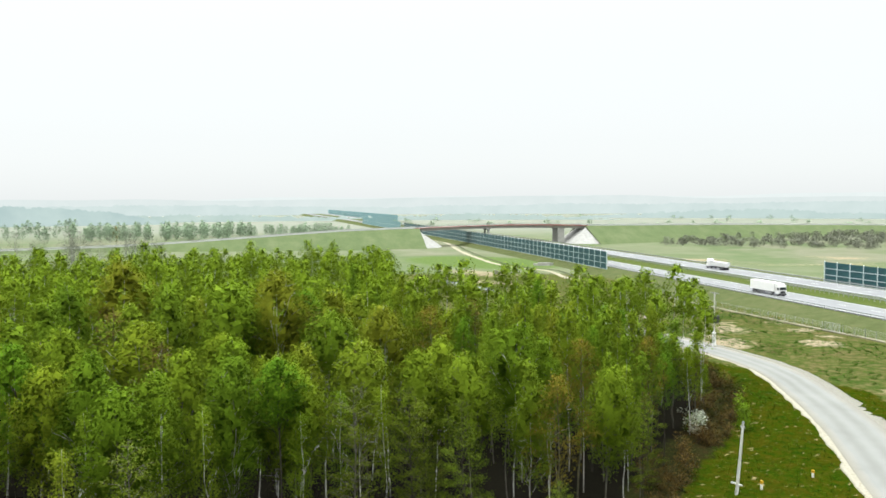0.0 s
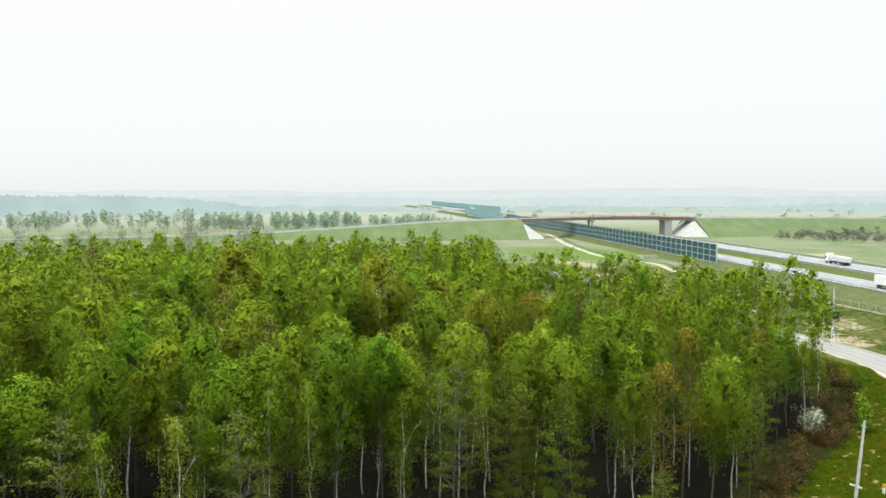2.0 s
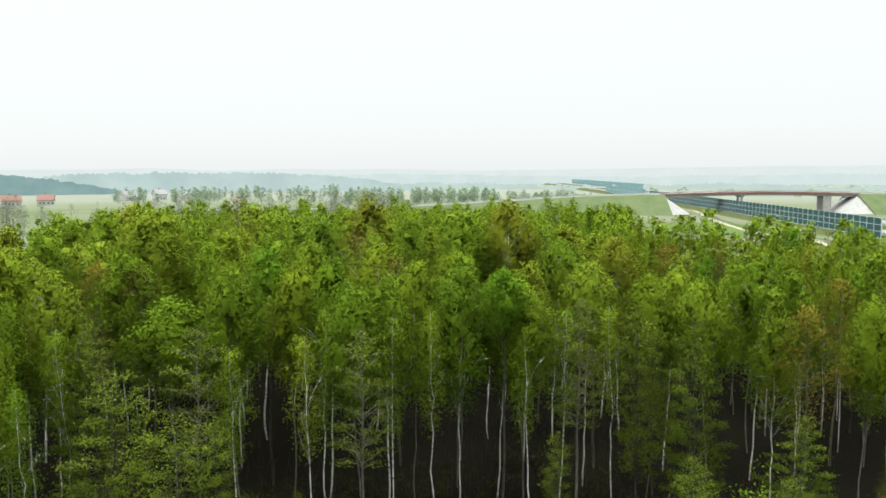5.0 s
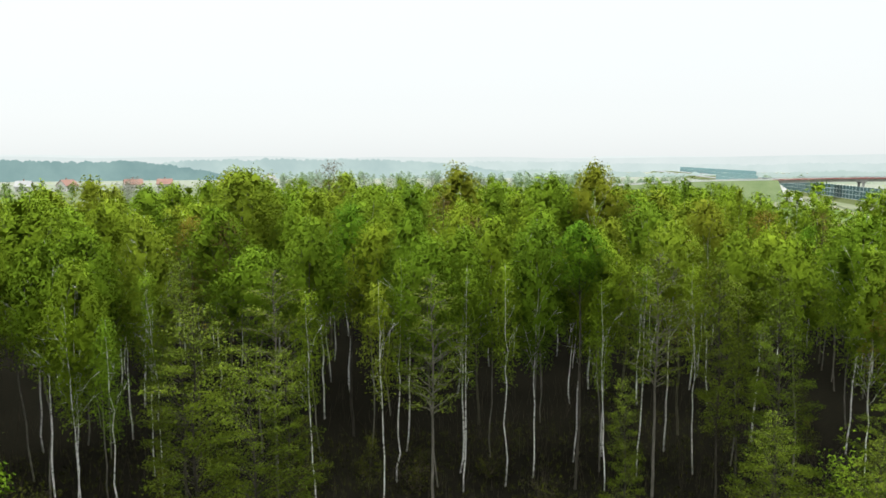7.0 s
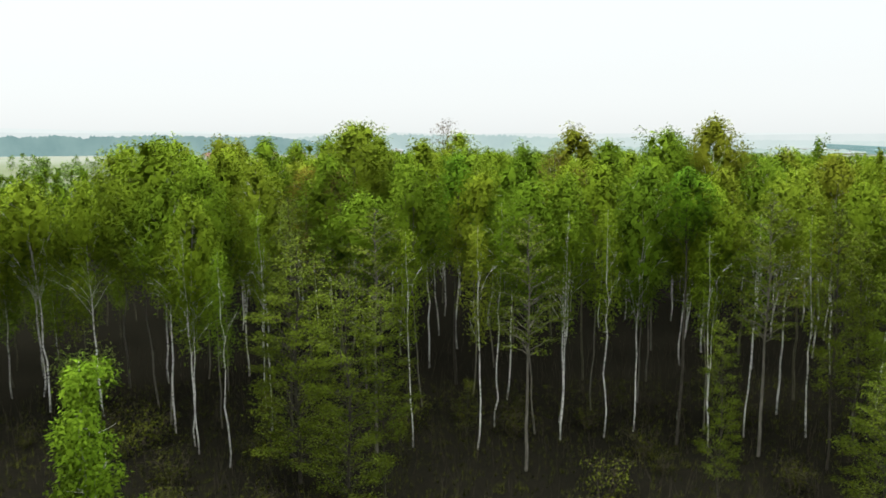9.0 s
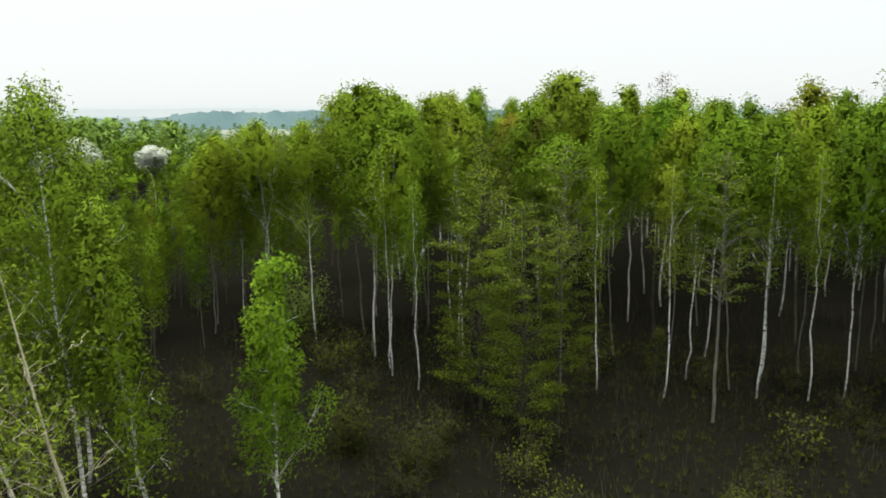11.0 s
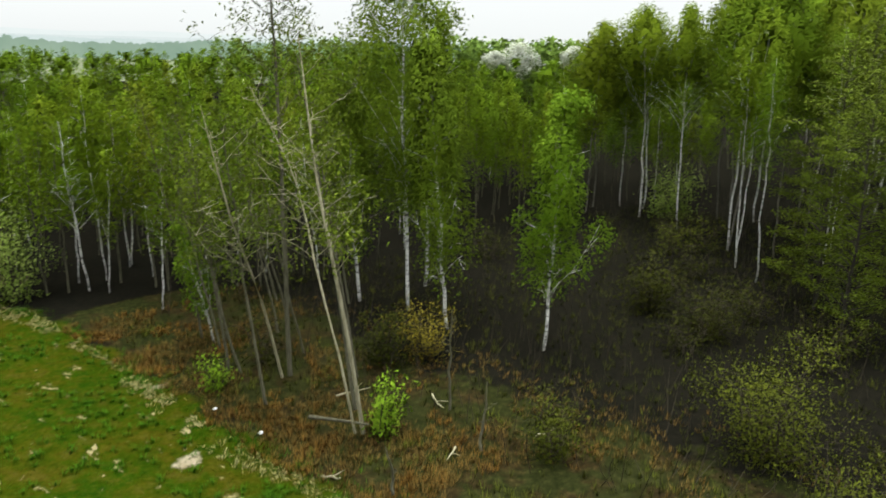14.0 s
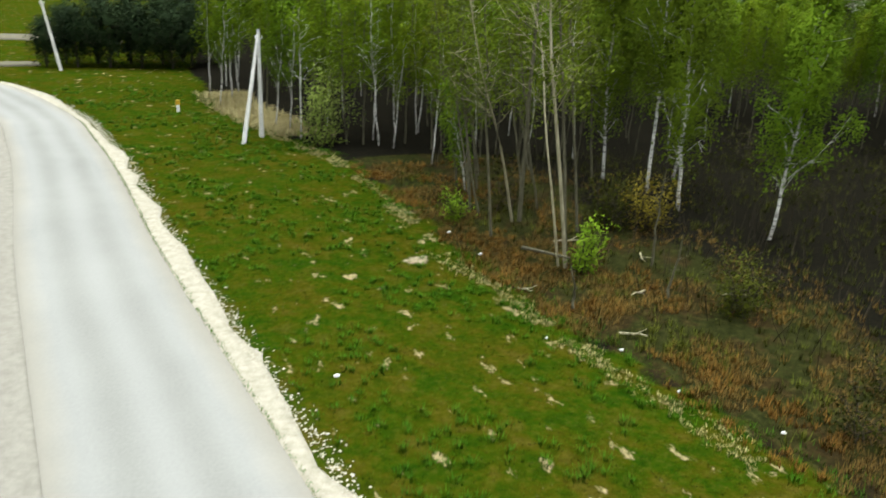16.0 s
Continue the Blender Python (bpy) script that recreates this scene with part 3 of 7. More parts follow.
def lump_tree(seed, h, crown_from, radius, lumps, count, length, width, profile="egg", hang=0.4, lean=(0, 0), girth=0.09, sides=6, core=0.07, size=0.36, flat=1.0, bare=0.0, loose=0.0, fork=0.0, bow=0.0045, fan=0.34, rim=0.66, limbs=22):
    """A trunk with limbs that each carry a rounded clump of leaf sprays; the clumps stand apart, so that the crown has lit tops and dark gaps."""
    r = np.random.default_rng(seed)
    top = np.array([lean[0], lean[1], h * 0.97])
    line = bent((0, 0, -0.15), top, 14, r, bow * h)
    zz = np.linspace(0, 1, 14)
    wood = [tube(line, girth * (1 - zz) ** 0.8 + 0.012, sides)]
    a1, a2 = r.uniform(0, 6.28, 2)

    def wide(s):
        if profile == "egg":
            w = 0.24 + 2.2 * s if s < 0.34 else (1 - ((s - 0.34) / 0.66) ** 2.3) ** 0.6
        elif profile == "cone":
            w = min(1.0, 0.55 + 1.8 * s) * (1 - s**1.6) ** 0.75
        else:
            w = math.sqrt(max(0.05, 1 - (2 * s - 0.95) ** 2))
        return radius * max(0.10, min(1.0, w))

    low, deep = h * crown_from, h * (0.97 - crown_from)

    def stem(z):
        return np.array([np.interp(z, line[:, 2], line[:, 0]), np.interp(z, line[:, 2], line[:, 1]), z])

    mids, sizes = [], []
    for k in range(lumps):
        s = ((k + r.uniform(0.1, 0.9)) / lumps) ** 0.9
        ang = k * 2.4 + r.uniform(-0.5, 0.5)
        uneven = 1 + 0.16 * math.sin(2 * ang + a1 + 4 * s) + 0.12 * math.sin(3 * ang + a2 - 6 * s)
        big = radius * size * r.uniform(0.75, 1.25) * (1.05 - 0.25 * s)
        reach = max(0.0, wide(s) * uneven * r.uniform(rim, 1.06) - big * 0.55)
        z = low + deep * s * 0.97 - big * 0.5 * s
        c = stem(z) + np.array([math.cos(ang) * reach, math.sin(ang) * reach, 0.0])
        mids.append(c)
        sizes.append(big)
        z0 = max(h * crown_from * 0.8, z - (reach + 0.4) * r.uniform(0.7, 1.4))
        limb = bent(stem(min(z0, h * 0.95)), c, 5, r, 0.05 * (reach + 0.3))
        limb[:, 2] += 0.12 * reach * np.sin(np.pi * np.linspace(0, 1, 5))
        if k % max(1, lumps // limbs):
            continue
        wood.append(tube(limb, np.linspace(girth * (0.17 + fork) * (1 - s * 0.5) + 0.006, 0.012, 5), 4))
        for _ in range(2):
            e = c + r.normal(size=3) * big * (0.6, 0.6, 0.5)
            wood.append(tube(bent(limb[3], e, 3, r, 0.03), np.linspace(0.018, 0.007, 3), 3))
    for k in range(3):
        mids.append(stem(h * 0.95) + np.array([r.normal(), r.normal(), -abs(r.normal())]) * radius * 0.2)
        sizes.append(radius * size * 0.8)
    mids, sizes = np.array(mids), np.array(sizes)
    share = sizes**2 * np.where(r.random(len(sizes)) < bare, 0.15, 1.0) * np.clip(0.35 + 1.6 * (mids[:, 2] - low) / deep, 0.2, 1.0)
    who = r.choice(len(mids), count, p=share / share.sum())
    d = r.normal(size=(count, 3))
    d /= np.linalg.norm(d, axis=1)[:, None]
    d[:, 2] = np.where((d[:, 2] < 0) & (r.random(count) < 0.6), -d[:, 2], d[:, 2])
    far = (0.40 + 0.75 * r.random(count) ** 0.7 + loose * np.abs(r.normal(size=count)))[:, None] * sizes[who][:, None]
    at = mids[who] + d * far * (1, 1, flat)
    fall = np.abs(r.normal(size=count)) * hang * 0.5
    at[:, 2] -= fall
    axis_ = d * (0.9, 0.9, 0.3) + r.normal(size=(count, 3)) * 0.55
    axis_[:, 2] -= hang * r.uniform(0.2, 1.6, count)
    mid_z, half = low + 0.52 * deep, deep * 0.53

    def facing(p):
        q = p - np.c_[np.interp(p[:, 2], line[:, 2], line[:, 0]), np.interp(p[:, 2], line[:, 2], line[:, 1]), np.full(len(p), mid_z)]
        q = q / (radius**2, radius**2, half**2)
        return q / (np.linalg.norm(q, axis=1)[:, None] + 1e-9)

    nrm = facing(at) + 0.2 * d
    made = sprays(at, axis_, length, width, r, nrm)
    # broad leaf fans added unseen inside the crown block light, so gaps stay dark
    k = int(count * core)
    if k:
        upper = share * (mids[:, 2] > low + 0.3 * deep)
        who = r.choice(len(mids), k, p=upper / upper.sum())
        d = r.normal(size=(k, 3))
        d /= np.linalg.norm(d, axis=1)[:, None]
        p = mids[who] + d * (sizes[who] * r.uniform(0.3, 0.8, k))[:, None] * (1, 1, flat)
        p[:, :2] = p[:, :2] * 0.6 + 0.4 * np.c_[np.interp(p[:, 2], line[:, 2], line[:, 0]), np.interp(p[:, 2], line[:, 2], line[:, 1])]
        p[:, 2] -= 0.3
        nr = facing(p)
        nr /= np.linalg.norm(nr, axis=1)[:, None] + 1e-9
        across = np.cross(d + r.normal(size=(k, 3)) * 0.35, r.normal(size=(k, 3)))
        across /= np.linalg.norm(across, axis=1)[:, None] + 1e-9
        along_ = np.cross(d, across)
        u = fan * r.uniform(0.6, 1.3, (k, 1))
        q = np.stack([p - across * u * 0.6 - along_ * u * 0.4, p + across * u * 0.6 - along_ * u * 0.4, p + along_ * u * 0.8], 1)
        f = np.arange(3 * k).reshape(-1, 3)
        back = (np.cross(q[:, 1] - q[:, 0], q[:, 2] - q[:, 0]) * nr).sum(1) < 0
        f[back] = f[back][:, ::-1]
        made = (np.concatenate([made[0], q.reshape(-1, 3)]), np.concatenate([made[1], f + len(made[0])]), np.concatenate([made[2], np.repeat(nr, 3, 0)]))
    return joined(wood), made


def tree_thing(name, seeded, bark, leaf_mat, label, category="tree", group=""):
    (wv, wf), (lv, lf, ln) = seeded
    ob = holder(name)
    part("trunk", mesh_of("trunk", wv, wf, bark, True), bark, ob)
    part("crown", mesh_of("crown", lv, lf, leaf_mat, False, None, ln), leaf_mat, ob)
    return tagged(ob, label, category, group)


def stand(ob, x, y, turn=0.0, size=1.0, z=0.0, tall=1.0):
    return Matrix.Translation((x, y, z)) @ Matrix.Rotation(turn, 4, "Z") @ Matrix.Diagonal((size, size, size * tall, 1))


placed = []


def free(x, y, gap):
    return all((x - a) ** 2 + (y - b) ** 2 > gap * gap for a, b in placed)


def inside(x, y, poly):
    hit = False
    for (xa, ya), (xb, yb) in zip(poly, poly[1:] + poly[:1]):
        if (ya > y) != (yb > y) and x < (xb - xa) * (y - ya) / (yb - ya) + xa:
            hit = not hit
    return hit


def inside_many(x, y, poly):
    hit = np.zeros(x.shape, bool)
    for (xa, ya), (xb, yb) in zip(poly, poly[1:] + poly[:1]):
        if ya != yb:
            hit ^= ((ya > y) != (yb > y)) & (x < (xb - xa) * (y - ya) / (yb - ya) + xa)
    return hit


def edge_distance(x, y, poly):
    """Signed distance to a polygon's outline, positive inside."""
    best = np.full(x.shape, 1e9)
    for (xa, ya), (xb, yb) in zip(poly, poly[1:] + poly[:1]):
        dx, dy = xb - xa, yb - ya
        t = np.clip(((x - xa) * dx + (y - ya) * dy) / (dx * dx + dy * dy + 1e-9), 0, 1)
        best = np.minimum(best, np.hypot(x - xa - t * dx, y - ya - t * dy))
    return np.where(inside_many(x, y, poly), best, -best)


def smooth_line(pts, step):
    """Points along a rounded line through the given ones."""
    p = np.asarray(pts, float)
    ext = np.vstack([2 * p[0] - p[1], p, 2 * p[-1] - p[-2]])
    res = []
    for k in range(1, len(ext) - 2):
        a, b, c, d = ext[k - 1 : k + 3]
        m = max(2, int(np.linalg.norm(c - b) / step))
        for t in np.arange(m) / m:
            res.append(0.5 * (2 * b + (c - a) * t + (2 * a - 5 * b + 4 * c - d) * t * t + (3 * b - a - 3 * c + d) * t**3))
    res.append(p[-1])
    return np.array(res)


def ribbon(line, left, right, z, thick=0.0, crown=0.0):
    """A strip along a line, from left to right offsets (numbers or arrays), with uv across and along."""
    d = np.gradient(line[:, :2], axis=0)
    d /= np.linalg.norm(d, axis=1)[:, None]
    nrm = np.stack([d[:, 1], -d[:, 0]], 1)
    left, right = np.broadcast_to(left, len(line)), np.broadcast_to(right, len(line))
    z = np.broadcast_to(z, len(line))
    run = np.r_[0, np.cumsum(np.linalg.norm(np.diff(line[:, :2], axis=0), axis=1))]
    cols = 5
    vs, uv = [], []
    for k in range(cols):
        t = k / (cols - 1)
        o = left * (1 - t) + right * t
        vs.append(np.c_[line[:, :2] + nrm * o[:, None], z + crown * (1 - (2 * t - 1) ** 2)])
        uv.append(np.c_[np.full(len(line), t), run / 6.0])
    m = len(line)
    vs, uv = np.concatenate(vs), np.concatenate(uv)
    f = [np.stack([np.arange(m - 1) + k * m, np.arange(m - 1) + (k + 1) * m, np.arange(1, m) + (k + 1) * m, np.arange(1, m) + k * m], 1) for k in range(cols - 1)]
    f = np.concatenate(f)
    if thick:
        lo = vs.copy()
        lo[:, 2] -= thick
        at = len(vs)
        e0, e1 = np.arange(m), np.arange(m) + (cols - 1) * m
        s0 = np.stack([e0[:-1], e0[1:], e0[1:] + at, e0[:-1] + at], 1)
        s1 = np.stack([e1[1:], e1[:-1], e1[:-1] + at, e1[1:] + at], 1)
        f = np.concatenate([f, s0, s1])
        vs, uv = np.concatenate([vs, lo]), np.concatenate([uv, uv])
    return vs, f[:, ::-1], uv


# ---------------------------------------------------------------- plan
LANE = [(92, -95), (62, -88), (43, -81), (31.5, -71.5), (24.8, -57), (22.3, -46.5), (20.6, -37), (18.9, -25), (17.2, -15), (15.8, -7), (13.8, 5), (11.0, 20), (6.0, 35), (-1.5, 50), (-11, 64), (-20.5, 75), (-28.0, 84.5), (-35, 93), (-46.5, 105), (-62, 118.5), (-80, 126), (-100, 130), (-130, 136)]
WOOD = [(12, -84), (10.2, -62), (7.2, -48), (4.6, -41), (3.2, -32), (3.0, -23), (2.3, -18), (1.8, -13.5), (1.0, -10), (0.4, -5), (-0.6, 0), (-4, 10), (-10, 22), (-20, 38), (-33, 54), (-38, 63), (-42, 75), (-50, 90), (-57, 99), (-69, 110), (-85, 118), (-104, 100), (-125, 92), (-160, 118), (-190, 122), (-226, 60), (-232, -20), (-250, -90), (-200, -190), (-60, -190), (8, -130)]
TALL = [(-52, -31), (-44, -12), (-37, -3), (-30, 6), (-26, 14), (-23, 26), (-27, 42), (-35, 55), (-42, 67), (-46, 78), (-54, 91), (-68, 105), (-84, 113), (-98, 88), (-112, 72), (-150, 96), (-186, 116), (-222, 55), (-228, -15), (-170, -30), (-110, -34), (-75, -34)]
YOUNG = [(9.5, -60), (6.6, -50), (2.5, -44.5), (-1, -39), (-9, -35), (-20, -37), (-34, -38), (-50, -36), (-75, -37), (-110, -36), (-170, -34), (-230, -20), (-245, -90), (-190, -170), (-60, -175), (2, -120), (9, -84)]

lane = smooth_line(LANE, 0.7)
lane_y = lane[:, 1]
half_lane = np.interp(lane_y, [-60, 0, 40, 70, 95, 130], [2.5, 2.8, 3.1, 3.8, 3.95, 3.2])

# ---------------------------------------------------------------- ground
fine_x = np.arange(-70, 50.01, 1.6)
fine_y = np.arange(-100, 140.01, 1.6)
grow = 1.16 ** np.arange(1, 46)
far_steps = np.cumsum(1.0 * grow)
far_steps = far_steps[far_steps < 4300]
gx = np.r_[(-70 - far_steps)[::-1], fine_x, 50 + far_steps]
gy = np.r_[(-100 - far_steps)[::-1], fine_y, 140 + far_steps]
X, Y = np.meshgrid(gx, gy)
near = np.clip(1 - np.maximum(np.maximum(-70 - X, X - 50), np.maximum(-100 - Y, Y - 140)) / 40, 0, 1)
wood_in = edge_distance(X, Y, WOOD)
lump = np.zeros_like(X)
for k in range(14):
    a, w = rng.uniform(0, 6.28), rng.uniform(0.12, 0.9)
    lump += np.sin((X * math.cos(a) + Y * math.sin(a)) * w + rng.uniform(0, 6.28)) * 0.035 / (0.4 + w)
lane_gap = np.min(np.hypot(X[..., None] - lane[::6, 0], Y[..., None] - lane[::6, 1]), -1)
Z = lump * near * np.clip((lane_gap - 5) / 4, 0, 1)
Z += 0.45 * np.clip(wood_in / 12, 0, 1) * near
nx, ny = len(gx), len(gy)
ii = (np.arange(ny - 1)[:, None] * nx + np.arange(nx - 1)[None]).ravel()
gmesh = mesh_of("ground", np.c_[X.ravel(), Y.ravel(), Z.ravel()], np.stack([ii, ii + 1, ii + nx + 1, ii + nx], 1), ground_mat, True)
verge_w = np.clip(0.5 - wood_in / 3.5, 0, 1)
side_east = (X - np.interp(Y, lane_y, lane[:, 0])) > 0
meadow_w = np.clip((lane_gap - 6.5) / 6, 0, 1) * side_east
meadow_w = np.maximum(meadow_w, np.clip((Y - 112) / 8, 0, 1) * np.clip(0.5 - wood_in / 4, 0, 1))
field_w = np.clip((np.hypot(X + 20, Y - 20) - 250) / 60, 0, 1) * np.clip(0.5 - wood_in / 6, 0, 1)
bear = np.degrees(np.arctan2(17 - X, Y + 12)) % 360
wooded = np.clip(np.minimum(bear - 98, 172 - bear) / 4, 0, 1) * (np.hypot(X - 17, Y + 12) > 95) * (np.hypot(X - 17, Y + 12) < 300)
field_w, meadow_w, verge_w = field_w * (1 - wooded), meadow_w * (1 - wooded), verge_w * (1 - wooded)
spots = np.full(X.shape, -0.15)
for x, y, r in [(11.9, -25.1, 0.5), (10.7, -20.8, 0.7), (7.4, -18.5, 0.8), (8.1, -28.2, 0.5), (6.2, -12.4, 0.8), (9.2, -14, 0.6), (5.2, -21.5, 0.6), (4.4, -25, 0.7), (3.8, -28, 0.7), (4.2, -16.5, 0.6), (2.9, -11.0, 0.7), (5.5, -33.5, 0.7), (7.2, -9.0, 0.5), (10.0, -9.5, 0.4), (-84, 136, 5), (-95, 150, 6), (-70, 150, 4), (-40, 118, 2.5)]:
    spots = np.maximum(spots, 0.62 - np.hypot(X - x, Y - y) / (r * (3.2 if r > 1 else 1.3)))
for x, y, r in [(-82, 163, 7), (-92, 168, 6), (-74, 160, 5), (-80, 134, 7), (-92, 139, 6), (-120, 150, 9), (-100, 158, 5), (-218, 170, 15), (-236, 178, 15), (-226, 196, 14), (-250, 195, 15), (-205, 176, 12), (-268, 208, 12), (-203, 312, 18), (-225, 322, 16), (-180, 318, 14), (-245, 332, 14), (-165, 345, 24), (-190, 385, 30), (-140, 370, 26), (-100, 340, 24), (-60, 320, 24)]:
    spots = np.maximum(spots, 0.62 - np.hypot((X - x), (Y - y)) / (r * 1.5))
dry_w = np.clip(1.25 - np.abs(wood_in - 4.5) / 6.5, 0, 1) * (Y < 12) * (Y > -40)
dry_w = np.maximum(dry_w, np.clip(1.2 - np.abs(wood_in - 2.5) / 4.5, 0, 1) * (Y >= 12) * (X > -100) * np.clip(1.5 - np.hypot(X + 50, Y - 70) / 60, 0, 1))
fresh_w = np.clip(1.3 - np.hypot(X + 285, (Y - 232) * 1.5) / 60, 0, 1)
# painted haze: fields pale with distance from the camera
haze_w = np.clip((np.hypot(X - 17, Y + 12) - 620) / 220, 0, 1)
for name, w in (("stubble", haze_w), ("fresh", fresh_w), ("verge", verge_w), ("dry", dry_w), ("meadow", meadow_w), ("field", field_w), ("sand", np.clip(spots + 0.15, 0, 1))):
    gmesh.attributes.new(name, "FLOAT", "POINT").data.foreach_set("value", w.astype(np.float32).ravel())
ground = new("ground", gmesh)
tagged(ground, "grass verge, brown forest litter with shade in its colour, fields paled for haze", "ground", kind="structure")


def floor_at(x, y):
    i, j = np.clip(np.searchsorted(gx, x) - 1, 0, nx - 2), np.clip(np.searchsorted(gy, y) - 1, 0, ny - 2)
    u, v = (x - gx[i]) / (gx[i + 1] - gx[i]), (y - gy[j]) / (gy[j + 1] - gy[j])
    return (Z[j, i] * (1 - u) + Z[j, i + 1] * u) * (1 - v) + (Z[j + 1, i] * (1 - u) + Z[j + 1, i + 1] * u) * v


# ---------------------------------------------------------------- lane with gravel shoulders
wig = rng.uniform(-0.05, 0.05, len(lane)) + np.interp(np.arange(len(lane)), np.arange(0, len(lane), 3), rng.uniform(-0.28, 0.48, len(range(0, len(lane), 3))))
wig2 = rng.uniform(-0.05, 0.05, len(lane)) + np.interp(np.arange(len(lane)), np.arange(0, len(lane), 5), rng.uniform(-0.2, 0.2, len(range(0, len(lane), 5))))
for name, a, b, mat, label in (("gravel_shoulder", -half_lane - 0.95 + wig, -half_lane + 0.4, gravel_mat, "white crushed limestone shoulder between the lane and the verge"), ("grey_shoulder", half_lane - 0.4, half_lane + 1.9 + wig2, grey_gravel_mat, "greyish worn gravel shoulder along the lane")):
    v, f, uv = ribbon(lane, a, b, 0.022, 0.10, 0.0)
    tagged(new(name, mesh_of(name, v, f, mat, True, uv)), label, "road shoulder", kind="structure")
for name, y, half, label in (("field_road", -87.5, 1.5, "pale gravel road leaving the bend past the pines"), ("field_track", -118.0, 4.0, "bare pale strip of earth across the far field")):
    way = np.stack([np.linspace(20 if half > 2 else 27.5, 120 if half > 2 else 52, 60), y + 1.2 * np.sin(np.linspace(0, 5, 60)), np.zeros(60)], 1)
    v, f, uv = ribbon(way, -half, half, 0.16, 0.30)
    tagged(new(name, mesh_of(name, v, f, track_earth, True, uv)), label, "track", kind="structure")
v, f, uv = ribbon(lane, -half_lane, half_lane, 0.085, 0.10, 0.03)
tagged(new("road", mesh_of("road", v, f, lane_asphalt, True, uv)), "pale grey asphalt lane with dusty edges", "road", kind="structure")

# ---------------------------------------------------------------- motorway
MOTOR_Z = 2.4
mid_line = smooth_line([(-1900, 905), (-1320, 690), (-840, 515), (-580, 415), (-392, 341), (-258, 286), (-186, 254.5), (-85, 210.5), (100, 129), (330, 28)], 12.0)
v, f, uv = ribbon(mid_line, -26.5, 26.0, MOTOR_Z - 0.25)
w, g, _ = ribbon(mid_line, -35.0, 35.0, -0.3)
m = len(mid_line)
body_v = np.concatenate([v, w])
ends = [(0, len(v)), (4 * m, len(v) + 4 * m)]
bank_f = np.concatenate([np.stack([np.arange(m - 1) + a, np.arange(1, m) + a, np.arange(1, m) + b, np.arange(m - 1) + b], 1) for a, b in ends])
tagged(new("motorway_embankment", mesh_of("motorway_embankment", body_v, np.concatenate([f, bank_f]), motor_bank)), "low grassy embankment under the motorway", "embankment", kind="structure")
for name, a, b in (("motorway_near_carriageway", 10.0, 23.0), ("motorway_far_carriageway", -20.5, -7.0)):
    v, f, uv = ribbon(mid_line, a, b, MOTOR_Z, 0.2)
    tagged(new(name, mesh_of(name, v, f, highway_asphalt, False, uv)), "light grey asphalt carriageway of a motorway", "motorway", kind="structure")
v, f, uv = ribbon(mid_line, -6.8, 9.8, MOTOR_Z - 0.1)
tagged(new("median_strip", mesh_of("median_strip", v, f, median_grass, False, uv)), "grass strip between the carriageways", "median strip", kind="structure")
for off in (10.8, 22.0, -7.9, -18.2):
    v, f, uv = ribbon(mid_line, off - 0.14, off + 0.14, MOTOR_Z + 0.012)
    tagged(new("edge_line", mesh_of("edge_line", v, f, line_paint, False, uv)), "solid white edge line painted on the carriageway", "road marking", kind="structure")
d_mid = np.gradient(mid_line, axis=0)
d_mid /= np.linalg.norm(d_mid, axis=1)[:, None]
run_mid = np.r_[0, np.cumsum(np.linalg.norm(np.diff(mid_line, axis=0), axis=1))]


def along(s, off):
    """A place on the motorway: s metres along from its west end, off metres towards the lane; and the heading."""
    p = np.array([np.interp(s, run_mid, mid_line[:, k]) for k in range(2)])
    d = np.array([np.interp(s, run_mid, d_mid[:, k]) for k in range(2)])
    return p + np.array([d[1], -d[0]]) * off, math.atan2(d[1], d[0])


def s_at(x):
    return float(np.interp(x, mid_line[:, 0], run_mid))


dash_v, dash_f = [], []
for off in (15.2, -13.0):
    for k in range(60):
        s = s_at(60) - k * 12.0
        (x, y), a = along(s, off)
        c, t = np.array([math.cos(a), math.sin(a)]), np.array([-math.sin(a), math.cos(a)])
        at = 4 * len(dash_f)
        for u, q in ((-2, -0.1), (2, -0.1), (2, 0.1), (-2, 0.1)):
            dash_v.append((*(np.array([x, y]) + c * u + t * q), MOTOR_Z + 0.014))
        dash_f.append((at, at + 1, at + 2, at + 3))
tagged(new("lane_dashes", mesh_of("lane_dashes", np.array(dash_v), np.array(dash_f), line_paint)), "broken white lane lines on the carriageways", "road marking", kind="structure")


# ---------------------------------------------------------------- ditch, track and pool below the noise barrier
line = smooth_line([(-470, 336), (-433, 320.7), (-354.6, 272.9), (-288.7, 238.2), (-253.5, 224.2), (-230.4, 224), (-200, 206)], 5.0)
v, f, uv = ribbon(line, -1.2 + rng.uniform(-0.4, 0.4, len(line)), 1.2 + rng.uniform(-0.4, 0.4, len(line)), 0.05, 0.1)
tagged(new("field_track", mesh_of("field_track", v, f, sand_mat, False, uv)), "pale sandy track along the foot of the embankment", "track", kind="structure")
v, f, uv = ribbon(line + np.array([1.6, 4.2]), -0.9, 0.9, 0.05, 0.1)
tagged(new("ditch_edge", mesh_of("ditch_edge", v, f, ditch_dark, False, uv)), "dark strip of drainage ditch beside the track", "ditch", kind="structure")
pool_line = smooth_line([(-228, 168), (-216, 163), (-207, 160.5), (-196, 159), (-187, 157.5), (-180, 155)], 1.5)
swell = np.sin(np.linspace(0, np.pi, len(pool_line))) * 4.2 + rng.uniform(-0.4, 0.4, len(pool_line))
v, f, uv = ribbon(pool_line, -swell, swell * 0.8, 0.06, 0.1)
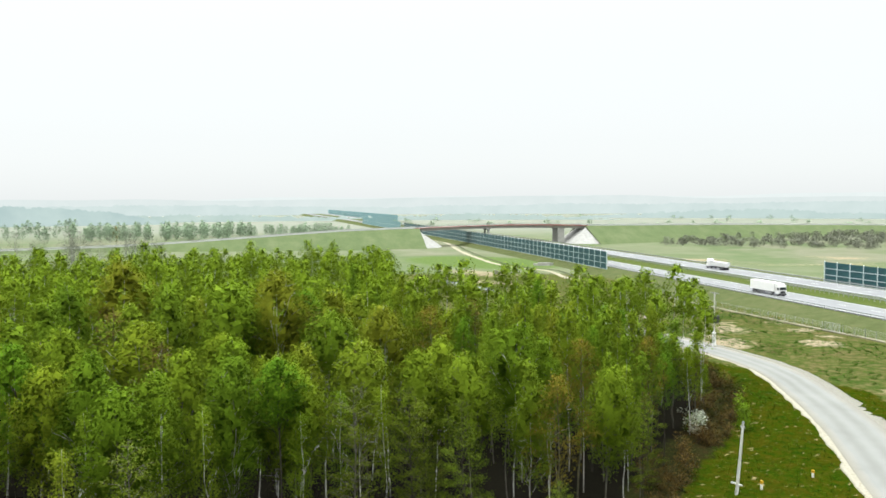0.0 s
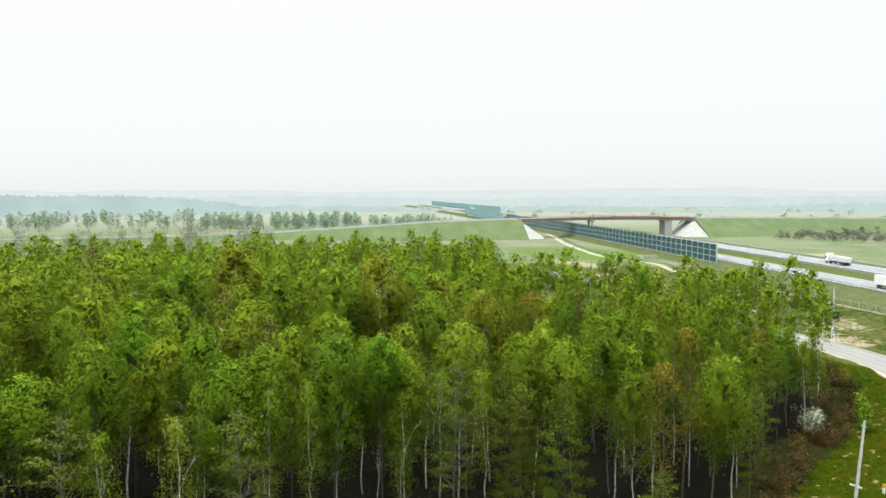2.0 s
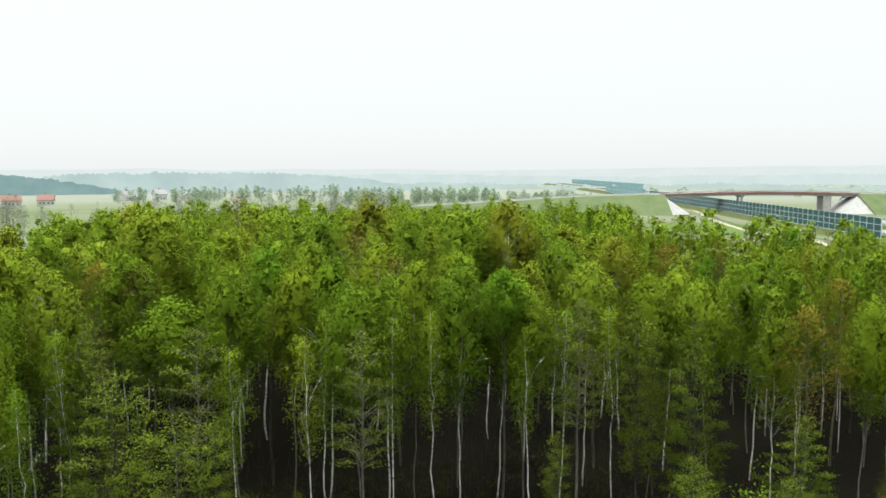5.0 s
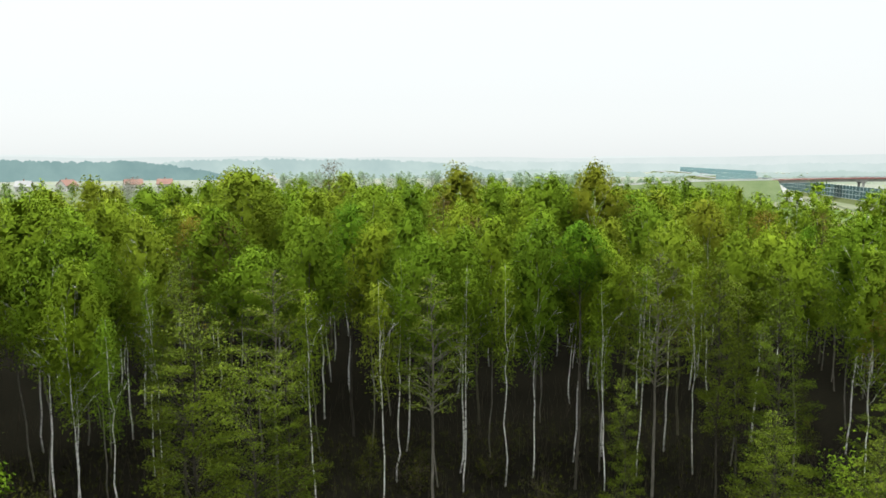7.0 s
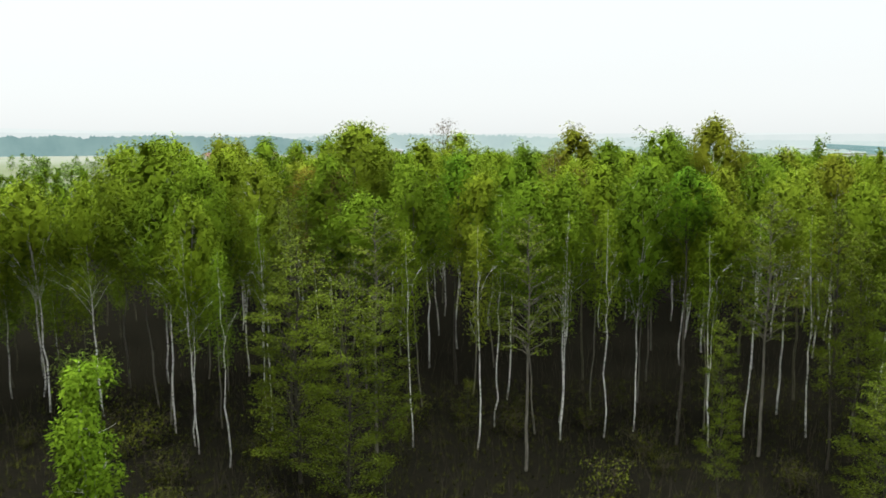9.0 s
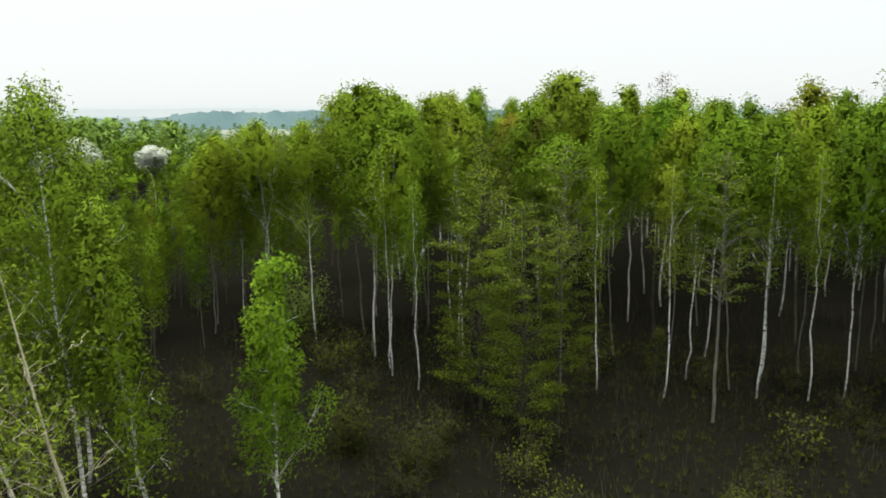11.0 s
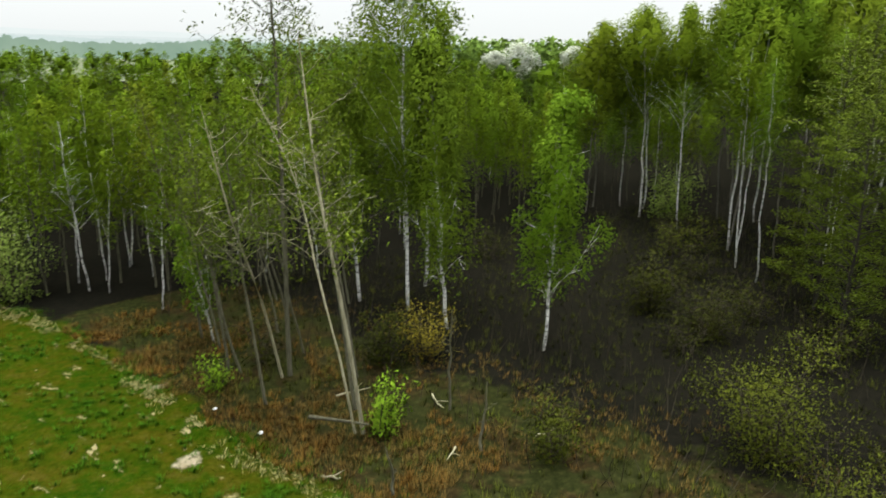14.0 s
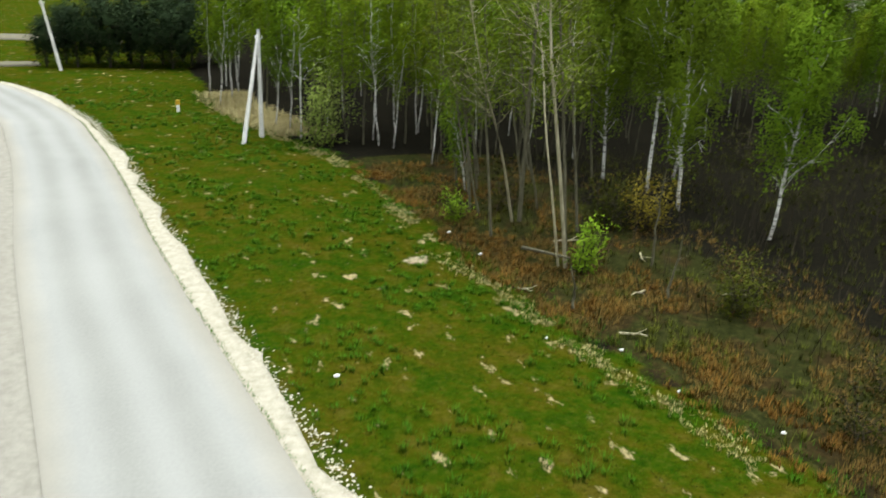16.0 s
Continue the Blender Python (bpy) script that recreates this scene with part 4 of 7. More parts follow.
tagged(new("pool", mesh_of("pool", v, f, water_mat, True, uv)), "small still pool reflecting the white sky", "pool", kind="structure")


def post_rail(name, s0, s1, off, label, gap=4.0, tall=0.75):
    """A steel guard rail: one corrugated beam on posts."""
    top = holder(name)
    n = int((s1 - s0) / 8) + 1
    pts = np.array([(*along(s, off)[0], MOTOR_Z + tall - 0.15) for s in np.linspace(s0, s1, n)])
    prof = [(-0.03, -0.15), (0.03, -0.08), (-0.03, 0.0), (0.03, 0.08), (-0.03, 0.15), (-0.07, 0.15), (-0.07, -0.15)]
    d = np.gradient(pts[:, :2], axis=0)
    d /= np.linalg.norm(d, axis=1)[:, None]
    nr = np.stack([d[:, 1], -d[:, 0]], 1)
    ring = np.concatenate([np.c_[pts[:, :2] + nr * a, pts[:, 2] + b] for a, b in prof])
    k = len(prof)
    f = np.concatenate([np.stack([np.arange(n - 1) + i * n, np.arange(1, n) + i * n, np.arange(1, n) + (i + 1) % k * n, np.arange(n - 1) + (i + 1) % k * n], 1) for i in range(k)])
    part("beam", mesh_of("beam", ring, f, steel), steel, top)
    pv, pf = [], []
    for s in np.arange(s0, s1, gap):
        (x, y), a = along(s, off)
        at = 8 * len(pv)
        c, t = np.array([math.cos(a), math.sin(a)]) * 0.06, np.array([-math.sin(a), math.cos(a)]) * 0.06
        q = [(*(np.array([x, y]) + c * i + t * j), z) for z in (MOTOR_Z - 0.3, MOTOR_Z + tall) for i, j in ((-1, -1), (1, -1), (1, 1), (-1, 1))]
        pv.append(q)
        pf += [(at, at + 1, at + 5, at + 4), (at + 1, at + 2, at + 6, at + 5), (at + 2, at + 3, at + 7, at + 6), (at + 3, at, at + 4, at + 7), (at + 4, at + 5, at + 6, at + 7)]
    tagged(part("posts", mesh_of("posts", np.array(pv).reshape(-1, 3), np.array(pf), steel), steel, top), kind="stuff")
    return tagged(top, label, "guard rail", "motorway guard rails", "structure")


EAST = s_at(150)
post_rail("guard_rail", s_at(-900), EAST, 23.6, "galvanised steel guard rail along the motorway's near edge")
post_rail("guard_rail", s_at(-900), EAST, 1.6, "galvanised steel guard rail on posts in the median", 2.0, 0.9)
post_rail("guard_rail", s_at(-900), EAST, -1.6, "galvanised steel guard rail on posts in the median", 2.0, 0.9)
post_rail("guard_rail", s_at(-900), EAST, -21.3, "galvanised steel guard rail along the motorway's far edge")


def noise_barrier(s0, s1, off, tall, base, bay, label, rows=3, skin=None):
    """A noise barrier: steel posts, rails between the rows and dark panels, bay by bay."""
    top = holder("noise_barrier")
    n = int(round((s1 - s0) / bay))
    skin = skin or panel_dark
    panel_h = tall / rows
    bm = boxes((0.10, -0.05, 0.05, bay - 0.10, 0.05, panel_h - 0.06), bevel=0.0)
    pm = bpy.data.meshes.new("panel")
    bm.to_mesh(pm)
    bm.free()
    pm.materials.append(skin)
    bm = boxes((-0.16, -0.14, -0.6, 0.16, 0.14, tall + 0.12))
    post_me = bpy.data.meshes.new("post")
    bm.to_mesh(post_me)
    bm.free()
    post_me.materials.append(panel_frame)
    bm = boxes((-0.02, -0.16, -0.9, bay - 0.02, 0.16, -0.115))
    plinth_me = bpy.data.meshes.new("plinth")
    bm.to_mesh(plinth_me)
    bm.free()
    plinth_me.materials.append(concrete)
    bm = boxes((-0.02, -0.10, -0.11, bay + 0.02, 0.10, 0.11))
    rail_me = bpy.data.meshes.new("rail")
    bm.to_mesh(rail_me)
    bm.free()
    rail_me.materials.append(panel_frame)
    for k in range(n + 1):
        (x, y), a = along(s0 + k * bay, off)
        m = Matrix.Translation((x, y, base)) @ Matrix.Rotation(a, 4, "Z")
        part("post", post_me, panel_frame, top, m=m)
        if k == n:
            break
        part("plinth", plinth_me, concrete, top, m=m)
        for r in range(rows):
            part("panel", pm, skin, top, m=m @ Matrix.Translation((0, 0, r * panel_h)))
            part("rail", rail_me, panel_frame, top, m=m @ Matrix.Translation((0, 0, r * panel_h)))
    return tagged(top, label, "noise barrier", "noise barriers", "structure")


NEAR_END = s_at(-194)
noise_barrier(NEAR_END - 420, NEAR_END, 27.2, 7.2, 1.9, 6.0, "dark green glazed noise barrier with pale frame beside the motorway")
FAR_END = s_at(-134)
noise_barrier(FAR_END, FAR_END + 96, -23.2, 6.6, 2.2, 6.0, "dark noise barrier with pale frame on the motorway's far side")
noise_barrier(s_at(-800), s_at(-800) + 216, 27.2, 8.0, 1.9, 8.0, "noise barrier beyond the overpass, haze in its pale teal colour", 2, hazed_panel)
noise_barrier(s_at(-1880), s_at(-1880) + 1110, -25.0, 8.5, 2.2, 15.0, "long noise barrier far along the motorway, haze in its pale teal colour", 2, hazed_panel)

# ---------------------------------------------------------------- overpass
A_END, B_END = np.array([-410.8, 279.1]), np.array([-374.0, 394.7])
axis = (B_END - A_END) / np.linalg.norm(B_END - A_END)
SPAN = float(np.linalg.norm(B_END - A_END))
turn = math.atan2(axis[1], axis[0])
over = Matrix.Translation((*A_END, 0)) @ Matrix.Rotation(turn, 4, "Z")
bridge = holder("overpass", over)


def arc(x):
    return 12.0 + 1.1 * math.sin(math.pi * x / SPAN)


def sweep(x0, x1, y0, y1, lo, hi, steps=24):
    """A beam that follows the deck's slight arch."""
    v, f = [], []
    for k in range(steps + 1):
        x = x0 + (x1 - x0) * k / steps
        z = arc(x)
        v += [(x, y0, z + lo), (x, y1, z + lo), (x, y1, z + hi), (x, y0, z + hi)]
    for k in range(steps):
        a = 4 * k
        f += [(a, a + 1, a + 5, a + 4), (a + 1, a + 2, a + 6, a + 5), (a + 2, a + 3, a + 7, a + 6), (a + 3, a, a + 4, a + 7)]
    f += [(0, 3, 2, 1), (4 * steps, 4 * steps + 1, 4 * steps + 2, 4 * steps + 3)]
    return np.array(v, float), np.array(f)


part("deck", mesh_of("deck", *sweep(0, SPAN, -5.2, 5.2, -0.45, 0.0), concrete), concrete, bridge)
part("girder", mesh_of("girder", *sweep(0, SPAN, -3.9, -2.6, -2.0, -0.45), old_concrete), old_concrete, bridge)
part("girder", mesh_of("girder", *sweep(0, SPAN, 2.6, 3.9, -2.0, -0.45), old_concrete), old_concrete, bridge)
for y0, y1 in ((-5.35, -5.2), (5.2, 5.35)):
    part("edge_beam", mesh_of("edge_beam", *sweep(-2, SPAN + 2, y0, y1, -0.25, 0.25), red_paint), red_paint, bridge, "red-painted edge beam")
for y in (-5.0, 5.0):
    part("parapet_rail", mesh_of("parapet_rail", *sweep(-2, SPAN + 2, y - 0.05, y + 0.05, 1.0, 1.12), steel), steel, bridge)
    part("parapet_rail", mesh_of("parapet_rail", *sweep(-2, SPAN + 2, y - 0.04, y + 0.04, 0.55, 0.63), steel), steel, bridge)
for x in (SPAN * 0.41, SPAN * 0.85):
    for y in (-3.2, 3.2):
        bm = bmesh.new()
        rod(bm, (x, y, 0), (x, y, arc(x) - 2.0), 0.75, 0.75, 18)
        part("pier", bm, old_concrete, bridge)
    if x > SPAN / 2:
        part("pier_wall", boxes((x - 2.6, -4.2, 0.0, x + 2.6, 4.2, arc(x) - 2.05), bevel=0.1), concrete, bridge, "broad pale concrete pier")
    part("pier_cap", boxes((x - 1.1, -4.6, arc(x) - 2.9, x + 1.1, 4.6, arc(x) - 2.0), bevel=0.08), concrete, bridge)
for x0, x1, sgn in ((-2.0, 0.4, -1), (SPAN - 0.4, SPAN + 2.0, 1)):
    part("abutment", boxes((x0, -5.6, 6.0, x1, 5.6, 11.9), bevel=0.06), concrete, bridge)
    # paved slope under the deck's end
    xe, xs = (x1, x1 + 15) if sgn < 0 else (x0, x0 - 15)
    back = xe + sgn * 9
    vv = np.array([(xe, -6.5, 10.4), (xe, 6.5, 10.4), (xs, 9, 0.0), (xs, -9, 0.0), (xe, -6.5, 9.9), (xe, 6.5, 9.9), (xs, 9, -0.5), (xs, -9, -0.5)], float)
    ff = np.array([(0, 1, 2, 3), (7, 6, 5, 4), (0, 3, 7, 4), (1, 5, 6, 2), (0, 4, 5, 1), (3, 2, 6, 7)])
    part("slope_paving", mesh_of("slope_paving", vv, ff, slope_stone), slope_stone, bridge, "pale concrete slope paving")
    for w in (-1, 1):
        gv = np.array([(xe, w * 6.5, 10.3), (xs, w * 9, 0.0), (xs + sgn * 4, w * 17, 0.0), (xe + sgn * 2, w * 23, 0.0), (back, w * 25, 0.0), (back, w * 6.5, 11.0)], float)
        part("cone_paving", mesh_of("cone_paving", gv[:4] + (0, 0, 0.1), np.array([(0, 1, 2), (0, 2, 3)]), slope_stone), slope_stone, bridge, "pale concrete paving round the cone")
        part("grass_cone", mesh_of("grass_cone", gv[[0, 3, 4, 5]], np.array([(0, 1, 2), (0, 2, 3)]), bank_grass), bank_grass, bridge, "grassy cone round the abutment")
tagged(bridge, "concrete road overpass with a red edge beam across the motorway", "bridge")


def approach(name, line, label):
    """A grassy ramp that carries a road up to the overpass, with a guard rail on either side."""
    p = smooth_line(line, 8.0)
    d = np.gradient(p[:, :2], axis=0)
    d /= np.linalg.norm(d, axis=1)[:, None]
    nr = np.stack([d[:, 1], -d[:, 0]], 1)
    z = p[:, 2]
    cols = [(-6.0 - 1.6 * z, 0 * z - 0.1), (-6.0 + 0 * z, z), (6.0 + 0 * z, z), (6.0 + 1.6 * z, 0 * z - 0.1)]
    vs = np.concatenate([np.c_[p[:, :2] + nr * o[:, None], zz] for o, zz in cols])
    n = len(p)
    fs = np.concatenate([np.stack([np.arange(n - 1) + k * n, np.arange(1, n) + k * n, np.arange(1, n) + (k + 1) * n, np.arange(n - 1) + (k + 1) * n], 1) for k in range(3)])
    tagged(new(name, mesh_of(name, vs, fs, bank_grass)), label, "embankment", kind="structure")
    v, f, uv = ribbon(p, -3.8, 3.8, z + 0.06)
    tagged(new(name + "_road", mesh_of(name + "_road", v, f, highway_asphalt, False, uv)), "narrow asphalt road on top of the embankment", "road", kind="structure")
    for off in (-5.0, 5.0):
        pts = np.c_[p[:, :2] + nr * off, z]
        rail = holder("guard_rail")
        for lo, hi in ((0.35, 0.85),):
            ring = np.concatenate([np.c_[pts[:, :2] + nr * a, pts[:, 2] + b] for a, b in ((-0.05, lo), (0.05, lo), (0.05, hi), (-0.05, hi))])
            f = np.concatenate([np.stack([np.arange(n - 1) + k * n, np.arange(1, n) + k * n, np.arange(1, n) + (k + 1) % 4 * n, np.arange(n - 1) + (k + 1) % 4 * n], 1) for k in range(4)])
            # white paint colour stands in for the brightness of reflecting steel
            part("beam", mesh_of("beam", ring, f, line_paint), line_paint, rail)
        bm = bmesh.new()
        for q in pts[::1]:
            box(bm, q[0] - 0.08, q[1] - 0.08, q[2] - 0.3, q[0] + 0.08, q[1] + 0.08, q[2] + 0.8)
        tagged(part("posts", bm, steel, rail), kind="stuff")
        tagged(rail, "pale steel guard rail along the overpass road", "guard rail", kind="structure")


approach("approach_west", [(*(A_END + axis * 1), 11.9), (-427.7, 232.3, 10.6), (-450, 185, 7.4), (-487, 120.5, 3.0), (-520, 50, 1.2), (-540, -20, 0.6)], "long grassy embankment carrying the overpass road")
approach("approach_east", [(*(B_END - axis * 1), 11.9), (-343.5, 529.5, 10.0), (-315, 711, 6.0), (-300, 830, 2.0)], "grassy embankment carrying the overpass road beyond the motorway")


# ---------------------------------------------------------------- trucks
def wheel(parent, x, y, r=0.5, w=0.32):
    hub = part("wheel", rod(bmesh.new(), (x, y - w / 2, r), (x, y + w / 2, r), r, r, 20), dark_rubber, parent)
    part("rim", rod(bmesh.new(), (x, y - w / 2 - 0.02, r), (x, y + w / 2 + 0.02, r), r * 0.52, r * 0.52, 14), steel, hub)


def cab(top, x):
    bm = boxes((x - 2.2, -1.24, 0.75, x, 1.24, 3.25), bevel=0.16)
    cb = part("cab", bm, white_paint, top)
    part("windscreen", boxes((x - 0.03, -1.08, 1.95, x + 0.02, 1.08, 2.85), bevel=0.01), glass_dark, cb)
    for y in (-1.26, 1.22):
        part("side_window", boxes((x - 1.2, y, 1.95, x - 0.3, y + 0.04, 2.7), bevel=0.01), glass_dark, cb)
    part("bumper", boxes((x - 0.25, -1.22, 0.35, x + 0.06, 1.22, 0.8), bevel=0.05), dark_frame, cb)
    part("grille", boxes((x - 0.01, -0.8, 0.9, x + 0.035, 0.8, 1.7), bevel=0.01), dark_frame, cb)
    for y in (-0.95, 0.95):
        part("headlight", boxes((x - 0.02, y - 0.2, 0.82, x + 0.05, y + 0.2, 1.0), bevel=0.02), glass_dark, cb)
    for y in (-1.42, 1.28):
        part("mirror", boxes((x - 0.2, y, 2.0, x - 0.08, y + 0.14, 2.6), bevel=0.03), dark_frame, cb)
    bm = boxes((x - 2.1, -1.15, 3.22, x - 0.5, 1.15, 3.85), bevel=0.2)
    part("roof_fairing", bm, white_paint, cb)


def truck(s, off, flip, tipper, label):
    (x, y), a = along(s, off)
    top = holder("truck", Matrix.Translation((x, y, MOTOR_Z)) @ Matrix.Rotation(a + (math.pi if flip else 0), 4, "Z"))
    cab(top, 8.0)
    part("chassis", boxes((-7.4, -0.5, 0.75, 7.2, 0.5, 1.05), bevel=0.03), dark_frame, top)
    if tipper:
        bm = bmesh.new()
        box(bm, -7.6, -1.25, 1.25, 4.6, 1.25, 2.9)
        for vv in bm.verts:
            if vv.co.z < 2:
                vv.co.y *= 0.82
                vv.co.x += 0.35 if vv.co.x < 0 else -0.35
        bmesh.ops.bevel(bm, geom=list(bm.edges), offset=0.06, segments=2, affect="EDGES")
        tub = part("tipper_body", bm, white_paint, top)
        part("rim_rail", boxes((-7.65, -1.3, 2.86, 4.65, -1.2, 3.0), (-7.65, 1.2, 2.86, 4.65, 1.3, 3.0)), steel, tub)
        part("fuel_tank", boxes((4.6, -1.2, 0.5, 5.7, 1.2, 1.1), bevel=0.1), steel, top)
    else:
        bx = part("box_body", boxes((-7.9, -1.27, 1.2, 5.4, 1.27, 4.0), bevel=0.06), white_paint, top)
        part("rear_door", boxes((-7.95, -1.2, 1.3, -7.9, -0.02, 3.9), (-7.95, 0.02, 1.3, -7.9, 1.2, 3.9)), white_paint, bx)
        for yy in (-1.24, 1.2):
            part("side_guard", boxes((-4.0, yy, 0.5, 3.2, yy + 0.04, 0.68), (-4.0, yy, 0.8, 3.2, yy + 0.04, 1.0)), steel, top)
    for wx in (-6.3, -5.0, -3.7, 4.0, 7.0):
        for wy in (-1.02, 1.02):
            wheel(top, wx, wy)
    top.scale = (0.88, 0.95, 0.92) if not tipper else (0.85, 1.0, 1.0)
    return tagged(top, label, "truck")


truck(s_at(-108), 18.5, False, False, "white box truck driving on the near carriageway")
truck(s_at(-178), -12.5, True, True, "white tipper truck driving on the far carriageway")


# ---------------------------------------------------------------- poles, posts, fence
def concrete_pole(x, y, tall, extra="", lean=(0.0, 0.0), label="grey concrete line pole on the grass verge", brace=None):
    top = holder("concrete_pole", Matrix.Translation((x, y, float(floor_at(x, y)))))
    bm = bmesh.new()
    rod(bm, (0, 0, -0.4), (lean[0], lean[1], tall), 0.17, 0.10, 12)
    part("shaft", bm, pole_concrete, top)
    bm = bmesh.new()
    rod(bm, (lean[0], lean[1], tall), (lean[0], lean[1], tall + 0.1), 0.13, 0.11, 12)
    part("cap", bm, steel, top)
    bm = bmesh.new()
    c = Vector((lean[0], lean[1], tall)) * 0.93
    box(bm, c.x - 0.25, c.y - 0.04, c.z - 0.04, c.x + 0.25, c.y + 0.04, c.z + 0.04)
    br = part("bracket", bm, steel, top)
    for k in (-0.22, 0.22):
        bm = bmesh.new()
        rod(bm, (c.x + k, c.y, c.z + 0.04), (c.x + k, c.y, c.z + 0.2), 0.035, 0.025, 8)
        part("insulator", bm, white_paint, br)
    if brace is not None:
        bm = bmesh.new()
        rod(bm, (brace[0], brace[1], -0.4), (lean[0] * 0.98, lean[1] * 0.98, tall * 0.985), 0.16, 0.10, 12)
        part("brace", bm, pole_concrete, top, "slanting concrete brace leg")
    if "board" in extra:
        part("crossboard", boxes((-0.62, -0.06, 1.05, 0.62, 0.06, 1.2), bevel=0.015), white_paint, top, "white wooden crossboard")
    if "box" in extra:
        part("switch_box", boxes((0.15, -0.5, 4.9, 0.95, 0.5, 6.4), bevel=0.06), dark_frame, top, "dark metal switch box")
        bm = bmesh.new()
        rod(bm, (0, 0, 0), (0, 0, 2.7), 0.42, 0.40, 14)
        part("white_sleeve", bm, white_paint, top, "white sleeve round the pole's foot")
        part("crossarm", boxes((-1.0, -0.06, tall - 0.25, 1.0, 0.06, tall - 0.1)), steel, top)
    return tagged(top, label, "pole", "line poles")


concrete_pole(8.8, -47.0, 7.3, lean=(0.15, 0.0), label="pale concrete A-frame line pole on the verge by the birches", brace=(1.5, 1.9))
concrete_pole(24.7, -81.3, 7.0, lean=(1.4, -0.5), label="leaning pale concrete line pole beside dark bushes at the bend")
concrete_pole(-30.6, 60.0, 7.6, "board", lean=(0.45, 0.3), label="leaning grey concrete line pole on the verge")
concrete_pole(-82.6, 130.5, 11.2, "box", label="tall concrete pole with a dark switch box and a white foot")


def marker(x, y, tall, label):
    top = holder("marker_post", Matrix.Translation((x, y, float(floor_at(x, y)))))
    part("stake", boxes((-0.11, -0.07, -0.2, 0.11, 0.07, tall * 0.62), bevel=0.015), white_paint, top)
    part("sign_cap", boxes((-0.16, -0.09, tall * 0.62, 0.16, 0.09, tall), bevel=0.02), yellow_paint, top, "yellow cap")
    tagged(top, label, "marker post", "pipeline marker posts")


marker(14.1, -58.0, 1.0, "white marker post with a yellow cap on the verge")
marker(-30.0, 63.6, 0.95, "white marker post with a yellow cap near the pole")
marker(-28.8, 71.6, 0.8, "short marker post with a yellow cap beside the lane")

fence_line = smooth_line([(-150, 192.5), (-123, 182.0), (-78.6, 167.2), (-63.8, 162.5), (-20, 145), (30, 122)], 3.0)
fence = holder("field_fence")
fence_run = np.r_[0, np.cumsum(np.linalg.norm(np.diff(fence_line, axis=0), axis=1))]
post_me = mesh_of("post", *tube([(0, 0, -0.3), (0, 0, 2.0)], [0.045, 0.045], 6), steel)
for s in np.arange(0, fence_run[-1], 3.0):
    x, y = (float(np.interp(s, fence_run, fence_line[:, k])) for k in range(2))
    part("post", post_me, steel, fence, m=Matrix.Translation((x, y, 0)))
for z in (0.25, 0.75, 1.2, 1.6, 1.9):
    part("wire", mesh_of("wire", *tube(np.c_[fence_line, np.full(len(fence_line), z)], np.full(len(fence_line), 0.012), 3), steel), steel, fence)
v, f, uv = ribbon(fence_line, -0.9, 0.9, 0.18, 0.3)
part("kerb_bank", mesh_of("kerb_bank", v, f, ditch_mat), ditch_mat, fence, "low earth and stone bank")
tagged(fence, "wire fence on steel posts with a low earth bank", "fence", kind="structure")
gate = holder("field_gate", Matrix.Translation((-78.2, 166.4, 0)) @ Matrix.Rotation(math.atan2(-4.8, 14.7), 4, "Z"))
bm = bmesh.new()
for a, b in (((0, 0, 0.2), (0, 0, 2.2)), ((4.4, 0, 0.2), (4.4, 0, 2.2)), ((0, 0, 2.15), (4.4, 0, 2.15)), ((0, 0, 0.3), (4.4, 0, 0.3))):
    rod(bm, a, b, 0.05, 0.05, 8)
part("gate_frame", bm, steel, gate)
for z in (0.7, 1.1, 1.5, 1.8):
    part("gate_bar", rod(bmesh.new(), (0, 0, z), (4.4, 0, z), 0.025, 0.025, 6), steel, gate)
tagged(gate, "closed galvanised tube gate in the field fence", "gate")


# ---------------------------------------------------------------- culvert heads in the ditch
for x, y, a in [(-232, 200, 0.4), (-250, 241, 0.9)]:
    top = holder("culvert_head", Matrix.Translation((x, y, 0)) @ Matrix.Rotation(a, 4, "Z"))
    part("head_wall", boxes((-3.0, -0.3, -0.2, 3.0, 0.3, 1.5), bevel=0.05), concrete, top)
    for w in (-1, 1):
        wing = part("wing_wall", boxes((-0.2, 0, -0.2, 0.2, 3.2, 1.0), bevel=0.04), concrete, top)
        wing.matrix_basis = Matrix.Translation((w * 2.9, 0.2, 0)) @ Matrix.Rotation(-w * 0.5, 4, "Z")
    part("pipe", rod(bmesh.new(), (0, 0.25, 0.65), (0, 0.45, 0.65), 0.5, 0.5, 18), dark_frame, top)
    tagged(top, "pale concrete culvert head in the drainage ditch", "culvert", "culvert heads")

# ---------------------------------------------------------------- the wood
grey_birch_bark = bark_plain("grey_birch_bark", (0.04, 0.036, 0.028), (0.15, 0.14, 0.115))
birch_kinds = [tree_thing("birch_tree", lump_tree(40 + k, 19.0, 0.43 + 0.05 * (k % 3), 3.0 + 0.3 * (k % 3), 104, 9000, 0.20, 0.125, ("egg", "egg", "cone", "egg")[k % 4], 0.55, (0.7 * math.sin(k * 2.1), 0.7 * math.cos(k * 2.1)), 0.052 + 0.009 * (k % 3), 6, 0.06, 0.22, 1.4, 0.0, 0.1, bow=0.006, fan=0.55, rim=0.72), birch_bark if k % 2 == 0 else grey_birch_bark, birch_leaf, "tall white-barked birch in fresh yellow-green leaf" if k % 2 == 0 else "tall grey-stemmed birch in fresh yellow-green leaf", "birch", "birches of the wood") for k in range(10)]
